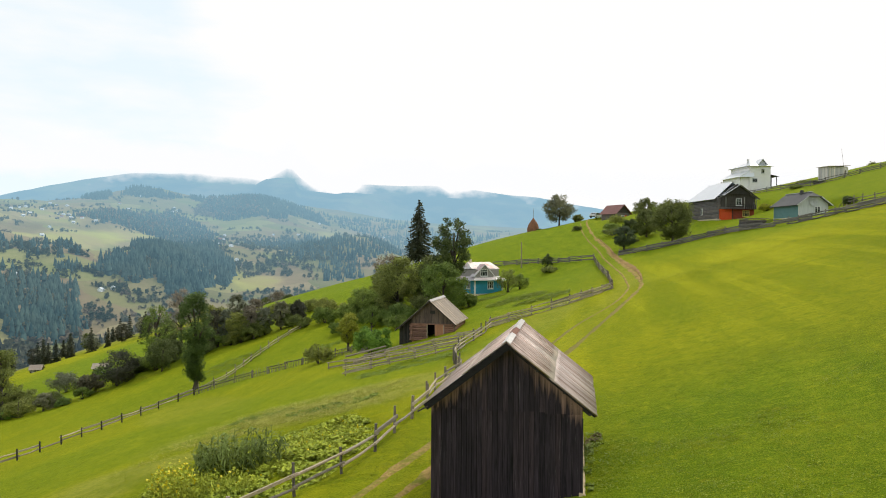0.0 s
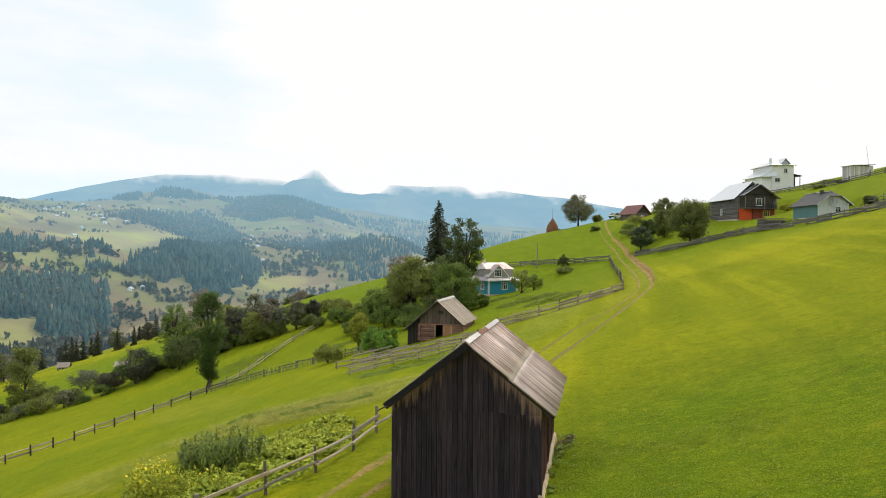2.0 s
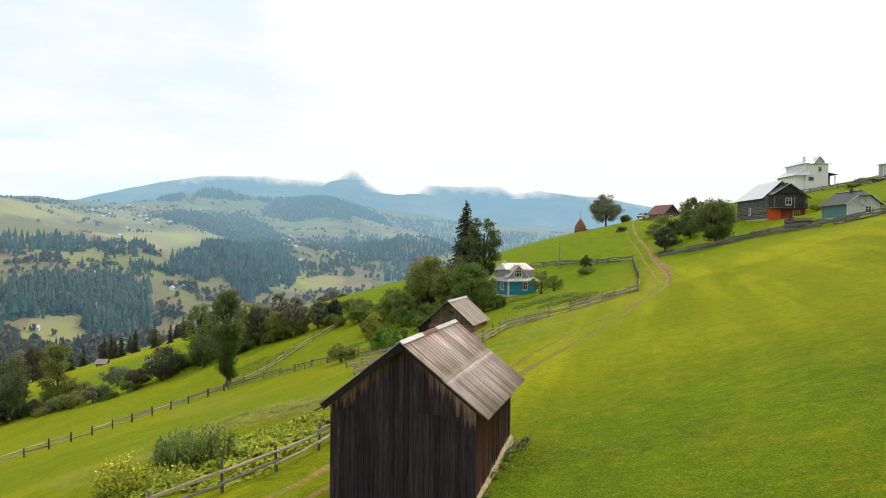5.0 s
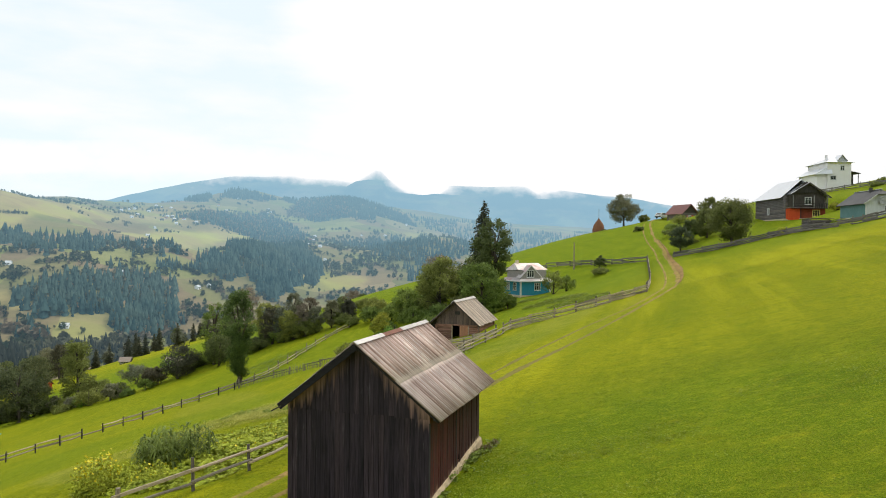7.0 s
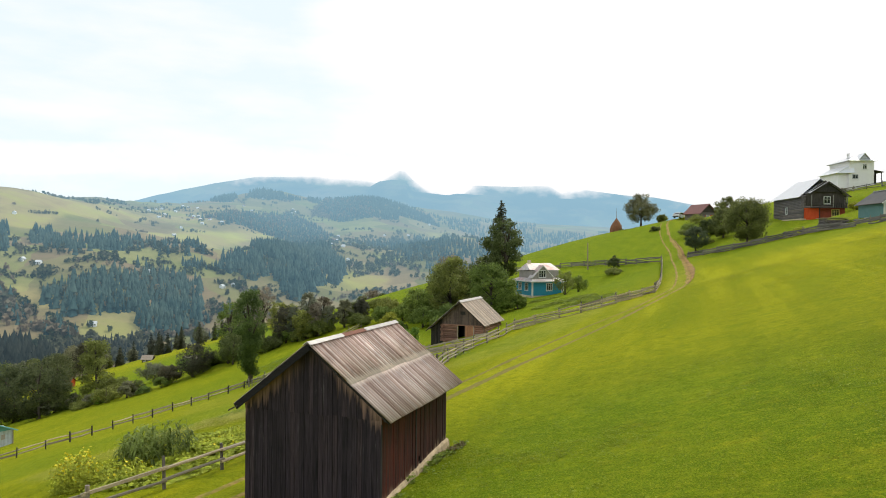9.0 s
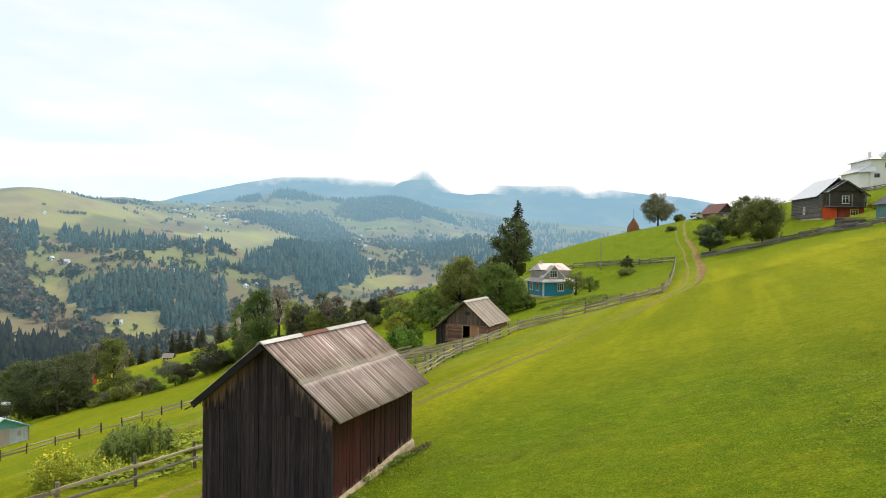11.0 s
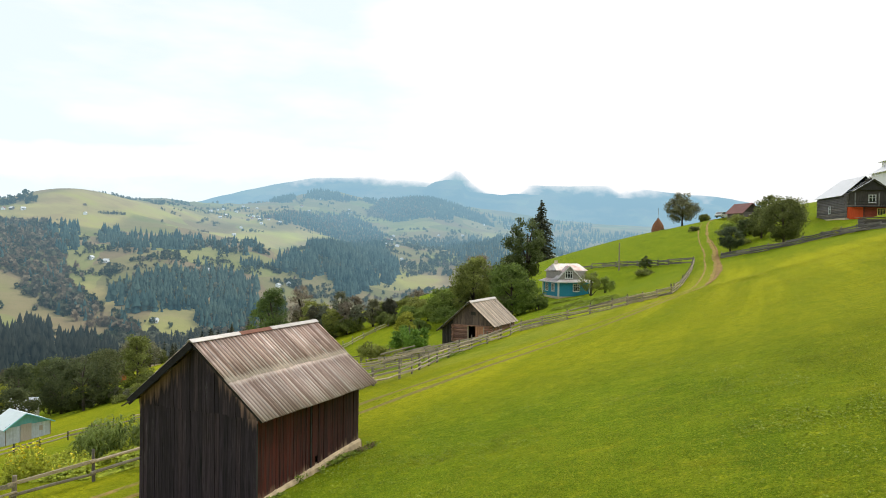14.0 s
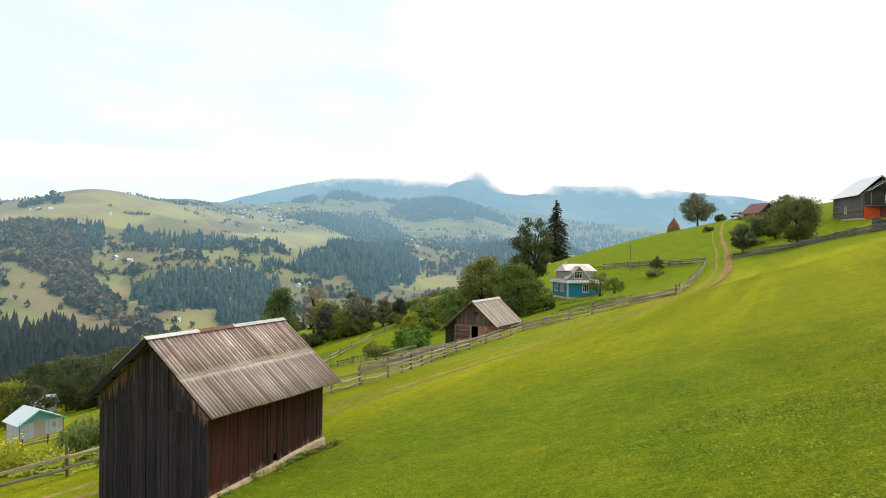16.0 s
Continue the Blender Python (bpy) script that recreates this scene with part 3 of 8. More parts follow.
def add_tube(bm, pts, radii, seg=7):
    """A round, tapering stem through points."""
    rings = []
    for i, p in enumerate(pts):
        p = Vector(p)
        d = (Vector(pts[min(i + 1, len(pts) - 1)]) - Vector(pts[max(i - 1, 0)])).normalized()
        a = d.orthogonal().normalized()
        b = d.cross(a)
        rings.append([bm.verts.new(p + radii[i] * (math.cos(2 * math.pi * k / seg) * a + math.sin(2 * math.pi * k / seg) * b)) for k in range(seg)])
    for r, s in zip(rings, rings[1:]):
        o = min(range(seg), key=lambda k: (r[0].co - s[k].co).length)
        for k in range(seg):
            bm.faces.new((r[k], r[(k + 1) % seg], s[(k + 1 + o) % seg], s[(k + o) % seg]))
    bm.faces.new(rings[0][::-1])
    bm.faces.new(rings[-1])
    return bm


def tube(pts, radii, seg=7):
    return add_tube(bmesh.new(), pts, radii, seg)


def beam(p, q, w, h):
    """A squared timber from p to q, w wide and h high."""
    p, q = Vector(p), Vector(q)
    d = q - p
    m = Matrix.Translation(p) @ d.to_track_quat("X", "Z").to_matrix().to_4x4()
    return box(0, d.length, -w / 2, w / 2, -h / 2, h / 2, m)


def slab(corners, thick):
    """A flat four-cornered sheet with thickness, from corners in order."""
    bm = bmesh.new()
    c = [Vector(p) for p in corners]
    n = (c[1] - c[0]).cross(c[2] - c[1]).normalized() * thick
    lo, hi = [bm.verts.new(p - n) for p in c], [bm.verts.new(p) for p in c]
    k = len(c)
    bm.faces.new(lo[::-1])
    bm.faces.new(hi)
    for i in range(k):
        bm.faces.new((lo[i], lo[(i + 1) % k], hi[(i + 1) % k], hi[i]))
    bmesh.ops.recalc_face_normals(bm, faces=bm.faces)
    return bm


def fast_mesh(name, V, F, mat, parent=None):
    """A mesh straight from arrays: points, and faces that all have the same number of corners."""
    V, F = np.asarray(V, np.float32).reshape(-1, 3), np.asarray(F, np.int32)
    me = bpy.data.meshes.new(name)
    me.vertices.add(len(V))
    me.vertices.foreach_set("co", V.ravel())
    me.loops.add(F.size)
    me.loops.foreach_set("vertex_index", F.ravel())
    me.polygons.add(len(F))
    me.polygons.foreach_set("loop_start", np.arange(0, F.size, F.shape[1], dtype=np.int32))
    me.update(calc_edges=True)
    me.materials.append(mat)
    ob = new(name, me)
    if parent:
        ob.parent = parent
    return ob


# ---------------------------------------------------------------- surfaces of the buildings


def shed_gable_timber():
    """Old black boards, still brown where the roof's edge has kept the rain off."""
    m = timber("shed_boards", (0.0115, 0.0078, 0.0108), (0.064, 0.046, 0.060), 0.14)
    n, l = m.node_tree.nodes, m.node_tree.links
    b = n["Principled BSDF"]
    was = b.inputs["Base Color"].links[0].from_socket
    pos = n.new("ShaderNodeNewGeometry").outputs["Position"]
    sep = n.new("ShaderNodeSeparateXYZ")
    l.new(pos, sep.inputs[0])
    ab = n.new("ShaderNodeMath")
    ab.operation = "ABSOLUTE"
    l.new(sep.outputs[0], ab.inputs[0])
    ma = n.new("ShaderNodeMath")
    ma.operation = "MULTIPLY_ADD"
    l.new(ab.outputs[0], ma.inputs[0])
    ma.inputs[1].default_value = 0.80
    l.new(sep.outputs[2], ma.inputs[2])           # z + 0.8 |x|, 5.4 along the roof's edge
    streak = noise_node(n, l, 1.0, 4, pos, (7.0, 7.0, 0.35), 0.6)
    sm = n.new("ShaderNodeMath")
    sm.operation = "MULTIPLY_ADD"
    l.new(streak, sm.inputs[0])
    sm.inputs[1].default_value = 2.2
    l.new(ma.outputs[0], sm.inputs[2])
    worn = map_range(n, l, sm.outputs[0], 5.98, 6.50, 0.0, 0.9)
    out = map_range(n, l, ab.outputs[0], 0.3, 1.5, 0.12, 1.0)
    mu = n.new("ShaderNodeMath")
    mu.operation = "MULTIPLY"
    l.new(worn, mu.inputs[0])
    l.new(out, mu.inputs[1])
    pale = noise_node(n, l, 1.0, 5, pos, (26.0, 26.0, 0.9), 0.7)
    scar = noise_node(n, l, 0.8, 3, pos, None, 0.6)
    bare = n.new("ShaderNodeMath")
    bare.operation = "MULTIPLY"
    l.new(map_range(n, l, pale, 0.60, 0.70, 0.0, 0.55), bare.inputs[0])
    l.new(map_range(n, l, scar, 0.45, 0.62, 0.15, 1.0), bare.inputs[1])
    was = mix_node(n, l, bare.outputs[0], was, (0.17, 0.155, 0.16))        # bleached splits in the grain
    l.new(mix_node(n, l, mu.outputs[0], was, (0.36, 0.215, 0.168)), b.inputs["Base Color"])
    return m


def shed_side_timber():
    """Black boards with a rest of dark red paint on those beside the front corner."""
    m = timber("shed_side_boards", (0.010, 0.0062, 0.0068), (0.056, 0.036, 0.036), 0.15)
    n, l = m.node_tree.nodes, m.node_tree.links
    b = n["Principled BSDF"]
    was = b.inputs["Base Color"].links[0].from_socket
    pos = n.new("ShaderNodeNewGeometry").outputs["Position"]
    sep = n.new("ShaderNodeSeparateXYZ")
    l.new(pos, sep.inputs[0])
    nz = noise_node(n, l, 1.0, 5, pos, (7.0, 7.0, 0.45), 0.7)
    su = n.new("ShaderNodeMath")
    su.operation = "MULTIPLY_ADD"
    l.new(nz, su.inputs[0])
    su.inputs[1].default_value = -6.0
    l.new(sep.outputs[1], su.inputs[2])
    red = map_range(n, l, su.outputs[0], 16.2, 23.5, 0.75, 0.06)
    flake = noise_node(n, l, 1.0, 5, pos, (11.0, 11.0, 0.5), 0.75)
    keep = n.new("ShaderNodeMath")
    keep.operation = "MULTIPLY"
    l.new(red, keep.inputs[0])
    l.new(map_range(n, l, flake, 0.42, 0.58, 1.0, 0.25), keep.inputs[1])
    c = mix_node(n, l, keep.outputs[0], was, (0.155, 0.023, 0.012))
    scratch = noise_node(n, l, 1.0, 5, pos, (22.0, 22.0, 0.7), 0.7)
    c = mix_node(n, l, map_range(n, l, scratch, 0.61, 0.70, 0.0, 0.5), c, (0.19, 0.115, 0.10))      # bare splits
    rise = (ground_z(2.42, 25.95) - ground_z(2.42, 20.20) + 0.28) / 5.75
    foot = n.new("ShaderNodeMath")
    foot.operation = "MULTIPLY_ADD"
    l.new(sep.outputs[1], foot.inputs[0])
    foot.inputs[1].default_value = -rise
    l.new(sep.outputs[2], foot.inputs[2])
    at = ground_z(2.42, 20.20) - 20.20 * rise
    splash = n.new("ShaderNodeMath")
    splash.operation = "MULTIPLY_ADD"
    l.new(noise_node(n, l, 1.0, 5, pos, (6.0, 6.0, 0.8), 0.65), splash.inputs[0])
    splash.inputs[1].default_value = -1.1
    l.new(foot.outputs[0], splash.inputs[2])
    c = mix_node(n, l, map_range(n, l, splash.outputs[0], at - 0.80, at - 0.34, 0.9, 0.0), c, (0.42, 0.30, 0.195))     # bleached by splashing rain
    l.new(c, b.inputs["Base Color"])
    return m


def roof_sheet_material():
    m, n, l, b = shader("asbestos_sheet")
    co = n.new("ShaderNodeNewGeometry").outputs["Position"]
    streak = noise_node(n, l, 1.0, 5, co, (0.22, 10.0, 0.22), 0.6)
    sep = n.new("ShaderNodeSeparateXYZ")
    l.new(co, sep.inputs[0])
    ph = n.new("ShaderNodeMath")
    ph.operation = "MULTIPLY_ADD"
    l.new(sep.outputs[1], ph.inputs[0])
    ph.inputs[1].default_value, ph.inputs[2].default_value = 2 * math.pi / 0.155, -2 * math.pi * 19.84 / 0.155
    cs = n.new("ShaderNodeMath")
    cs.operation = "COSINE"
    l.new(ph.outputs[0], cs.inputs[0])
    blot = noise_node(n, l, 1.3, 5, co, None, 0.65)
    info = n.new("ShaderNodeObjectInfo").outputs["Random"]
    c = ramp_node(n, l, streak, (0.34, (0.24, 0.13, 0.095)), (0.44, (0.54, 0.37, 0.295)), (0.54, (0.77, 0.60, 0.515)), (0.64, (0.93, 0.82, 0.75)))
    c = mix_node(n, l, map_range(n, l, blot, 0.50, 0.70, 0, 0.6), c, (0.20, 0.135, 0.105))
    c = mix_node(n, l, map_range(n, l, cs.outputs[0], 0.3, -0.7, 0.0, 0.78), c, (0.13, 0.075, 0.055))     # browner and darker in the troughs
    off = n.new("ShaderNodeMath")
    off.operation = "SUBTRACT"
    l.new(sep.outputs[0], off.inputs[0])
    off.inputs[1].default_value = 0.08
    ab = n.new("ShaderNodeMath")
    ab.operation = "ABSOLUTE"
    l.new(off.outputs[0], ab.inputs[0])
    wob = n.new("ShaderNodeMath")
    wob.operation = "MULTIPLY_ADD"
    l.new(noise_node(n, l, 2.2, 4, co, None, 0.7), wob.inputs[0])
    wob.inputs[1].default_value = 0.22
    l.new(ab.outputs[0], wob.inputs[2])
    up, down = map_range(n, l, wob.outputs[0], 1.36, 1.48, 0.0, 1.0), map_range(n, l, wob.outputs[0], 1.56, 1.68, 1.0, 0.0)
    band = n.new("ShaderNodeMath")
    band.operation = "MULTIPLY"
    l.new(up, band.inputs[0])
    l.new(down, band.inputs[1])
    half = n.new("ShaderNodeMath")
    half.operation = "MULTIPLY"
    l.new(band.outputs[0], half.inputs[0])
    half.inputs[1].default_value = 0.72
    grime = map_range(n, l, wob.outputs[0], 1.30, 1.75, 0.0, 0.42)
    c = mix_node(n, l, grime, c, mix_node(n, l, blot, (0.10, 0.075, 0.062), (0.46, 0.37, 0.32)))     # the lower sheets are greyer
    c = mix_node(n, l, half.outputs[0], c, (0.92, 0.78, 0.68))        # lichen along the lap
    c = mix_node(n, l, 1.0, c, ramp_node(n, l, info, (0, (0.78, 0.77, 0.76)), (1, (1.12, 1.1, 1.1))), "MULTIPLY")
    l.new(c, b.inputs["Base Color"])
    b.inputs["Roughness"].default_value, b.inputs["Specular IOR Level"].default_value = 0.62, 0.35
    bump_node(n, l, b, blot, 0.25, 0.01)
    return m


SHED_FRONT = shed_gable_timber()
SHED_SIDE = shed_side_timber()
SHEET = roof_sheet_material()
CAP_WHITE = plain("galvanised_cap", (0.66, 0.60, 0.565), 0.6, 0.1, 0.28, 4.0)
CAP_RUST = plain("rusty_cap", (0.27, 0.115, 0.075), 0.8, 0.1, 0.3, 7.0)
PLINTH = plain("pale_stone", (0.74, 0.62, 0.45), 0.9, 0, 0.28, 3.0, 0.5)
RUBBLE = plain("limed_rubble", (0.68, 0.52, 0.33), 0.95, 0, 0.4, 3.0, 0.9)
DARK_WOOD = timber("dark_timber", (0.02, 0.018, 0.017), (0.09, 0.082, 0.078), 0.3, 0)
TAR_BLACK = timber("tarred_timber", (0.007, 0.006, 0.007), (0.034, 0.029, 0.031), 0.2, 0)
DARK_UPRIGHT = timber("dark_upright_boards", (0.02, 0.018, 0.017), (0.09, 0.082, 0.078), 0.3, 2)
FENCE_RAIL = timber("grey_fence_timber", (0.25, 0.198, 0.148), (0.58, 0.495, 0.39), 0.5, 0)
FENCE_POST = timber("fence_post_timber", (0.12, 0.10, 0.082), (0.35, 0.305, 0.255), 0.4, 2)
FENCE_DARK = timber("old_fence_boards", (0.09, 0.082, 0.076), (0.27, 0.25, 0.23), 0.4, 0)
BARN_LOG = timber("barn_logs", (0.11, 0.056, 0.043), (0.44, 0.25, 0.19), 0.4, 0)
BARN_LOG_Y = timber("barn_side_logs", (0.11, 0.056, 0.043), (0.44, 0.25, 0.19), 0.4, 1)
BARN_BOARD = timber("barn_gable_boards", (0.060, 0.045, 0.040), (0.24, 0.175, 0.15), 0.35, 2)
BARN_DOOR = timber("barn_door_boards", (0.30, 0.135, 0.075), (0.55, 0.29, 0.17), 0.4, 2)
BARN_ROOF = timber("barn_roof_boards", (0.30, 0.232, 0.18), (0.64, 0.535, 0.44), 0.5, 0)
# near-black put in for unlit interiors; also the car's tyres and bumper
DARK_INSIDE = plain("dark_interior", (0.012, 0.011, 0.010), 0.95, 0, 0.2)
METAL_WHITE = plain("pale_sheet_metal", (0.80, 0.81, 0.83), 0.42, 0.55, 0.08, 1.2)
PLASTER_WHITE = plain("white_plaster", (0.92, 0.885, 0.88), 0.85, 0, 0.06, 1.5)
PAINT_WHITE = plain("white_paint", (0.74, 0.74, 0.72), 0.6, 0, 0.08, 4.0)
PAINT_BLUE = timber("blue_painted_boards", (0.030, 0.33, 0.53), (0.065, 0.47, 0.70), 0.3, 2, None, 0.6, 0.35)
PAINT_TEAL = timber("teal_painted_boards", (0.10, 0.22, 0.22), (0.19, 0.34, 0.33), 0.4, 2)
PAINT_GREY = timber("grey_painted_boards", (0.50, 0.52, 0.53), (0.68, 0.70, 0.71), 0.4, 2)
WOOD_GREY = timber("grey_boards", (0.20, 0.195, 0.19), (0.36, 0.35, 0.335), 0.5, 2)
PALE_BOARD = timber("pale_bleached_boards", (0.62, 0.585, 0.54), (0.82, 0.79, 0.75), 0.5, 2)
PAINT_ORANGE = timber("orange_painted_boards", (0.58, 0.062, 0.018), (0.80, 0.13, 0.035), 0.25, 2, None, 0.6)
PAINT_YELLOW = plain("yellow_paint", (0.72, 0.55, 0.20), 0.6, 0, 0.1)
LOG_RED = timber("dull_red_boards", (0.15, 0.035, 0.02), (0.42, 0.09, 0.05), 0.4, 0)
LOG_GREY = timber("grey_house_logs", (0.085, 0.073, 0.070), (0.29, 0.25, 0.24), 0.4, 0)
LOG_GREY_Y = timber("grey_house_side_logs", (0.085, 0.078, 0.078), (0.29, 0.265, 0.26), 0.4, 1)
METAL_RUSTY = timber("rust_stained_sheet", (0.62, 0.50, 0.47), (0.86, 0.84, 0.84), 0.6, 1, (0.62, 0.36, 0.31), 0.5, 0.4)
ROOF_DARK = plain("dark_slate_sheets", (0.085, 0.08, 0.078), 0.7, 0, 0.3, 2.5, 0.3)
ROOF_RED = plain("red_sheet_roof", (0.23, 0.095, 0.08), 0.6, 0.1, 0.25, 1.5)
HAY = plain("old_hay", (0.26, 0.115, 0.06), 0.95, 0, 0.35, 5.0, 0.9)


def glass_material():
    m, n, l, b = shader("window_glass")
    b.inputs["Base Color"].default_value = (0.03, 0.035, 0.04, 1)
    b.inputs["Roughness"].default_value, b.inputs["Specular IOR Level"].default_value = 0.06, 0.6
    return m


GLASS = glass_material()


def window(parent, x, y, z, w, h, frame_mat=PAINT_WHITE, side="front", bars=1, name="window"):
    """A framed window with panes in a wall that faces -y ('front') or -x ('left'); x, y, z: middle of its outer face."""
    m = pose(x, y, z) if side == "front" else pose(x, y, z, 0, 0, -90)
    f = 0.11
    bm = bmesh.new()
    for a, b, c, d in ((-w / 2, w / 2, h / 2 - f, h / 2), (-w / 2, w / 2, -h / 2, -h / 2 + f), (-w / 2, -w / 2 + f, -h / 2 + f, h / 2 - f), (w / 2 - f, w / 2, -h / 2 + f, h / 2 - f)):
        add_box(bm, a, b, -0.07, 0.05, c, d, m)
    for k in range(bars):
        bx = -w / 2 + w * (k + 1) / (bars + 1)
        add_box(bm, bx - 0.035, bx + 0.035, -0.05, 0.05, -h / 2 + f, h / 2 - f, m)
    add_box(bm, -w / 2 + f, w / 2 - f, -0.04, 0.05, h * 0.12, h * 0.12 + 0.05, m)
    win = part(name, bm, frame_mat, parent, "painted window frame")
    for k in range(bars + 1):
        a, b = -w / 2 + w * k / (bars + 1), -w / 2 + w * (k + 1) / (bars + 1)
        part("pane", box(a + 0.04, b - 0.04, -0.012, 0.012, -h / 2 + f * 0.6, h / 2 - f * 0.6, m), GLASS, win)
    part("sill", box(-w / 2 - 0.06, w / 2 + 0.06, -0.12, 0.0, -h / 2 - 0.06, -h / 2 - 0.003, m), frame_mat, win)
    return win


# ---------------------------------------------------------------- the plank shed


def plank_shed():
    rng = random.Random(4)
    s = thing("plank_shed", 0, 0, 0, 0, "tall weathered black plank shed with corrugated grey roof in the meadow", "shed")
    ridge_x, ridge_z = 0.04, 5.46
    left, right = (-2.62, 3.40), (2.84, 3.30)
    xl, xr, yf, yb = -2.44, 2.42, 20.20, 25.95

    def under(x):        # underside of the roof
        k = (x - ridge_x) / (right[0] - ridge_x) if x > ridge_x else (ridge_x - x) / (ridge_x - left[0])
        return ridge_z + ((right[1] if x > ridge_x else left[1]) - ridge_z) * k - 0.13

    # front: a lower tier of planks and a gable tier that laps over it
    n = 29
    wide = (xr - xl) / n
    for i in range(n):
        a, b = xl + i * wide + rng.uniform(0.002, 0.008), xl + (i + 1) * wide - rng.uniform(0.002, 0.008)
        low = min(ground_z(a, yf), ground_z(b, yf)) - 0.25
        mid = min(3.40, under(a) - 0.004, under(b) - 0.004)
        d = rng.uniform(-0.012, 0.012)
        part("plank", box(a, b, yf + d, yf + 0.03 + d, low, mid), SHED_FRONT, s)
        g0 = 3.26 + rng.uniform(-0.03, 0.03)
        if min(under(a), under(b)) > g0 + 0.05:
            d -= 0.034
            bm = bmesh.new()
            if a < ridge_x < b:
                prof = [(a, g0), (b, g0), (b, under(b)), (ridge_x, under(ridge_x)), (a, under(a))]
            else:
                prof = [(a, g0), (b, g0), (b, under(b)), (a, under(a))]
            part("plank", add_prism(bm, prof, yf + d, yf + d + 0.03), SHED_FRONT, s)
    # right side
    n = 33
    wide = (yb - yf) / n
    base_front, base_back = ground_z(xr, yf) + 0.02, ground_z(xr, yb) + 0.30
    for i in range(n):
        a, b = yf + i * wide + rng.uniform(0.002, 0.009), yf + (i + 1) * wide - rng.uniform(0.002, 0.009)
        t = (a - yf) / (yb - yf)
        low = base_front + (base_back - base_front) * min(1, t * 1.1) + rng.uniform(-0.04, 0.05) + (0.3 if i == 17 else 0)
        d = rng.uniform(-0.012, 0.012)
        part("plank", box(xr - 0.03 + d, xr + d, a, b, low, under(xr) - 0.02), SHED_SIDE, s)
    # the sides that face away
    for i in range(16):
        a, b = yf + i * (yb - yf) / 16, yf + (i + 1) * (yb - yf) / 16 - 0.012
        part("plank", box(xl, xl + 0.03, a + 0.035, b, ground_z(xl, a) - 0.3, under(xl) - 0.02), SHED_SIDE, s)
    for i in range(15):
        a, b = xl + i * (xr - xl) / 15, xl + (i + 1) * (xr - xl) / 15 - 0.012
        prof = [(a, -0.4), (b, -0.4), (b, under(b) - 0.02), (a, under(a) - 0.02)]
        part("plank", prism(prof, yb - 0.03, yb), SHED_FRONT, s)
    # near-black panels added inside the front and the right side to block plank gaps
    part("lining", prism([(xl + 0.05, 0.0), (xr - 0.06, 0.0), (xr - 0.06, under(xr) - 0.06), (ridge_x, under(ridge_x) - 0.1), (xl + 0.05, under(xl) - 0.06)], yf + 0.185, yf + 0.2), DARK_INSIDE, s)
    part("lining", box(xr - 0.21, xr - 0.195, yf + 0.22, yb - 0.2, 0.0, under(xr) - 0.05), DARK_INSIDE, s)
    # corner posts and a pale weathered corner board
    for x in (xl + 0.10, xr - 0.12):
        for y in (yf + 0.11, yb - 0.11):
            part("corner_post", box(x - 0.06, x + 0.06, y - 0.06, y + 0.06, ground_z(x, y) - 0.3, under(x) - 0.05), DARK_UPRIGHT, s)
    part("corner_board", box(xr - 0.02, xr + 0.022, yf - 0.05, yf - 0.016, base_front, 3.15), DARK_UPRIGHT, s, "pale bleached corner board")
    # limed rubble footing along the right side, rising with the ground
    def footing_top(y):
        return base_front + (base_back - base_front) * min(1, max(0, (y - yf) / (yb - yf)) * 1.1) + 0.05

    y, last = yf - 0.10, footing_top(yf)
    while y < yb + 0.05:
        e = min(yb + 0.08, y + rng.uniform(0.5, 0.9))
        nxt = footing_top(e) + rng.uniform(-0.035, 0.035)
        low = min(ground_z(xr + 0.1, y), ground_z(xr + 0.1, e)) - 0.25
        bm = bmesh.new()
        cuts = 5
        for i in range(cuts):
            p, q = y + (e - y) * i / cuts, y + (e - y) * (i + 1) / cuts
            if i == 0:
                row = None
            za, zb = last + (nxt - last) * i / cuts, last + (nxt - last) * (i + 1) / cuts
            out = 0.09 + rng.uniform(-0.025, 0.03)
            cols = []
            for yy, zz in ((p, za), (q, zb)):
                cols.append([bm.verts.new(c) for c in ((xr - 0.1, yy, low), (xr + out + 0.05, yy, low), (xr + out, yy, zz - 0.08), (xr + out - 0.05, yy, zz - 0.01 + rng.uniform(-0.012, 0.012)), (xr - 0.1, yy, zz))])
            if row is not None:
                for u, v in zip(cols[0], row):
                    u.co = v.co
            for k in range(5):
                bm.faces.new((cols[0][k], cols[1][k], cols[1][(k + 1) % 5], cols[0][(k + 1) % 5]))
            if i == 0:
                bm.faces.new(cols[0])
            if i == cuts - 1:
                bm.faces.new(cols[1][::-1])
            row = cols[1]
        bmesh.ops.remove_doubles(bm, verts=bm.verts, dist=0.0005)
        bmesh.ops.recalc_face_normals(bm, faces=bm.faces)
        part("footing_stone", bm, RUBBLE, s, "pale limed length of rubble footing")
        y, last = e, nxt
    part("door_batten", box(xr + 0.014, xr + 0.035, 22.86, 22.93, footing_top(22.9), under(xr) - 0.25), DARK_UPRIGHT, s, "thin dark batten on the side wall")
    # corrugated sheets, two rows on each slope
    y0, y1, wave = 19.84, 26.52, 0.155
    cols = 6
    cw = (y1 - y0) / cols
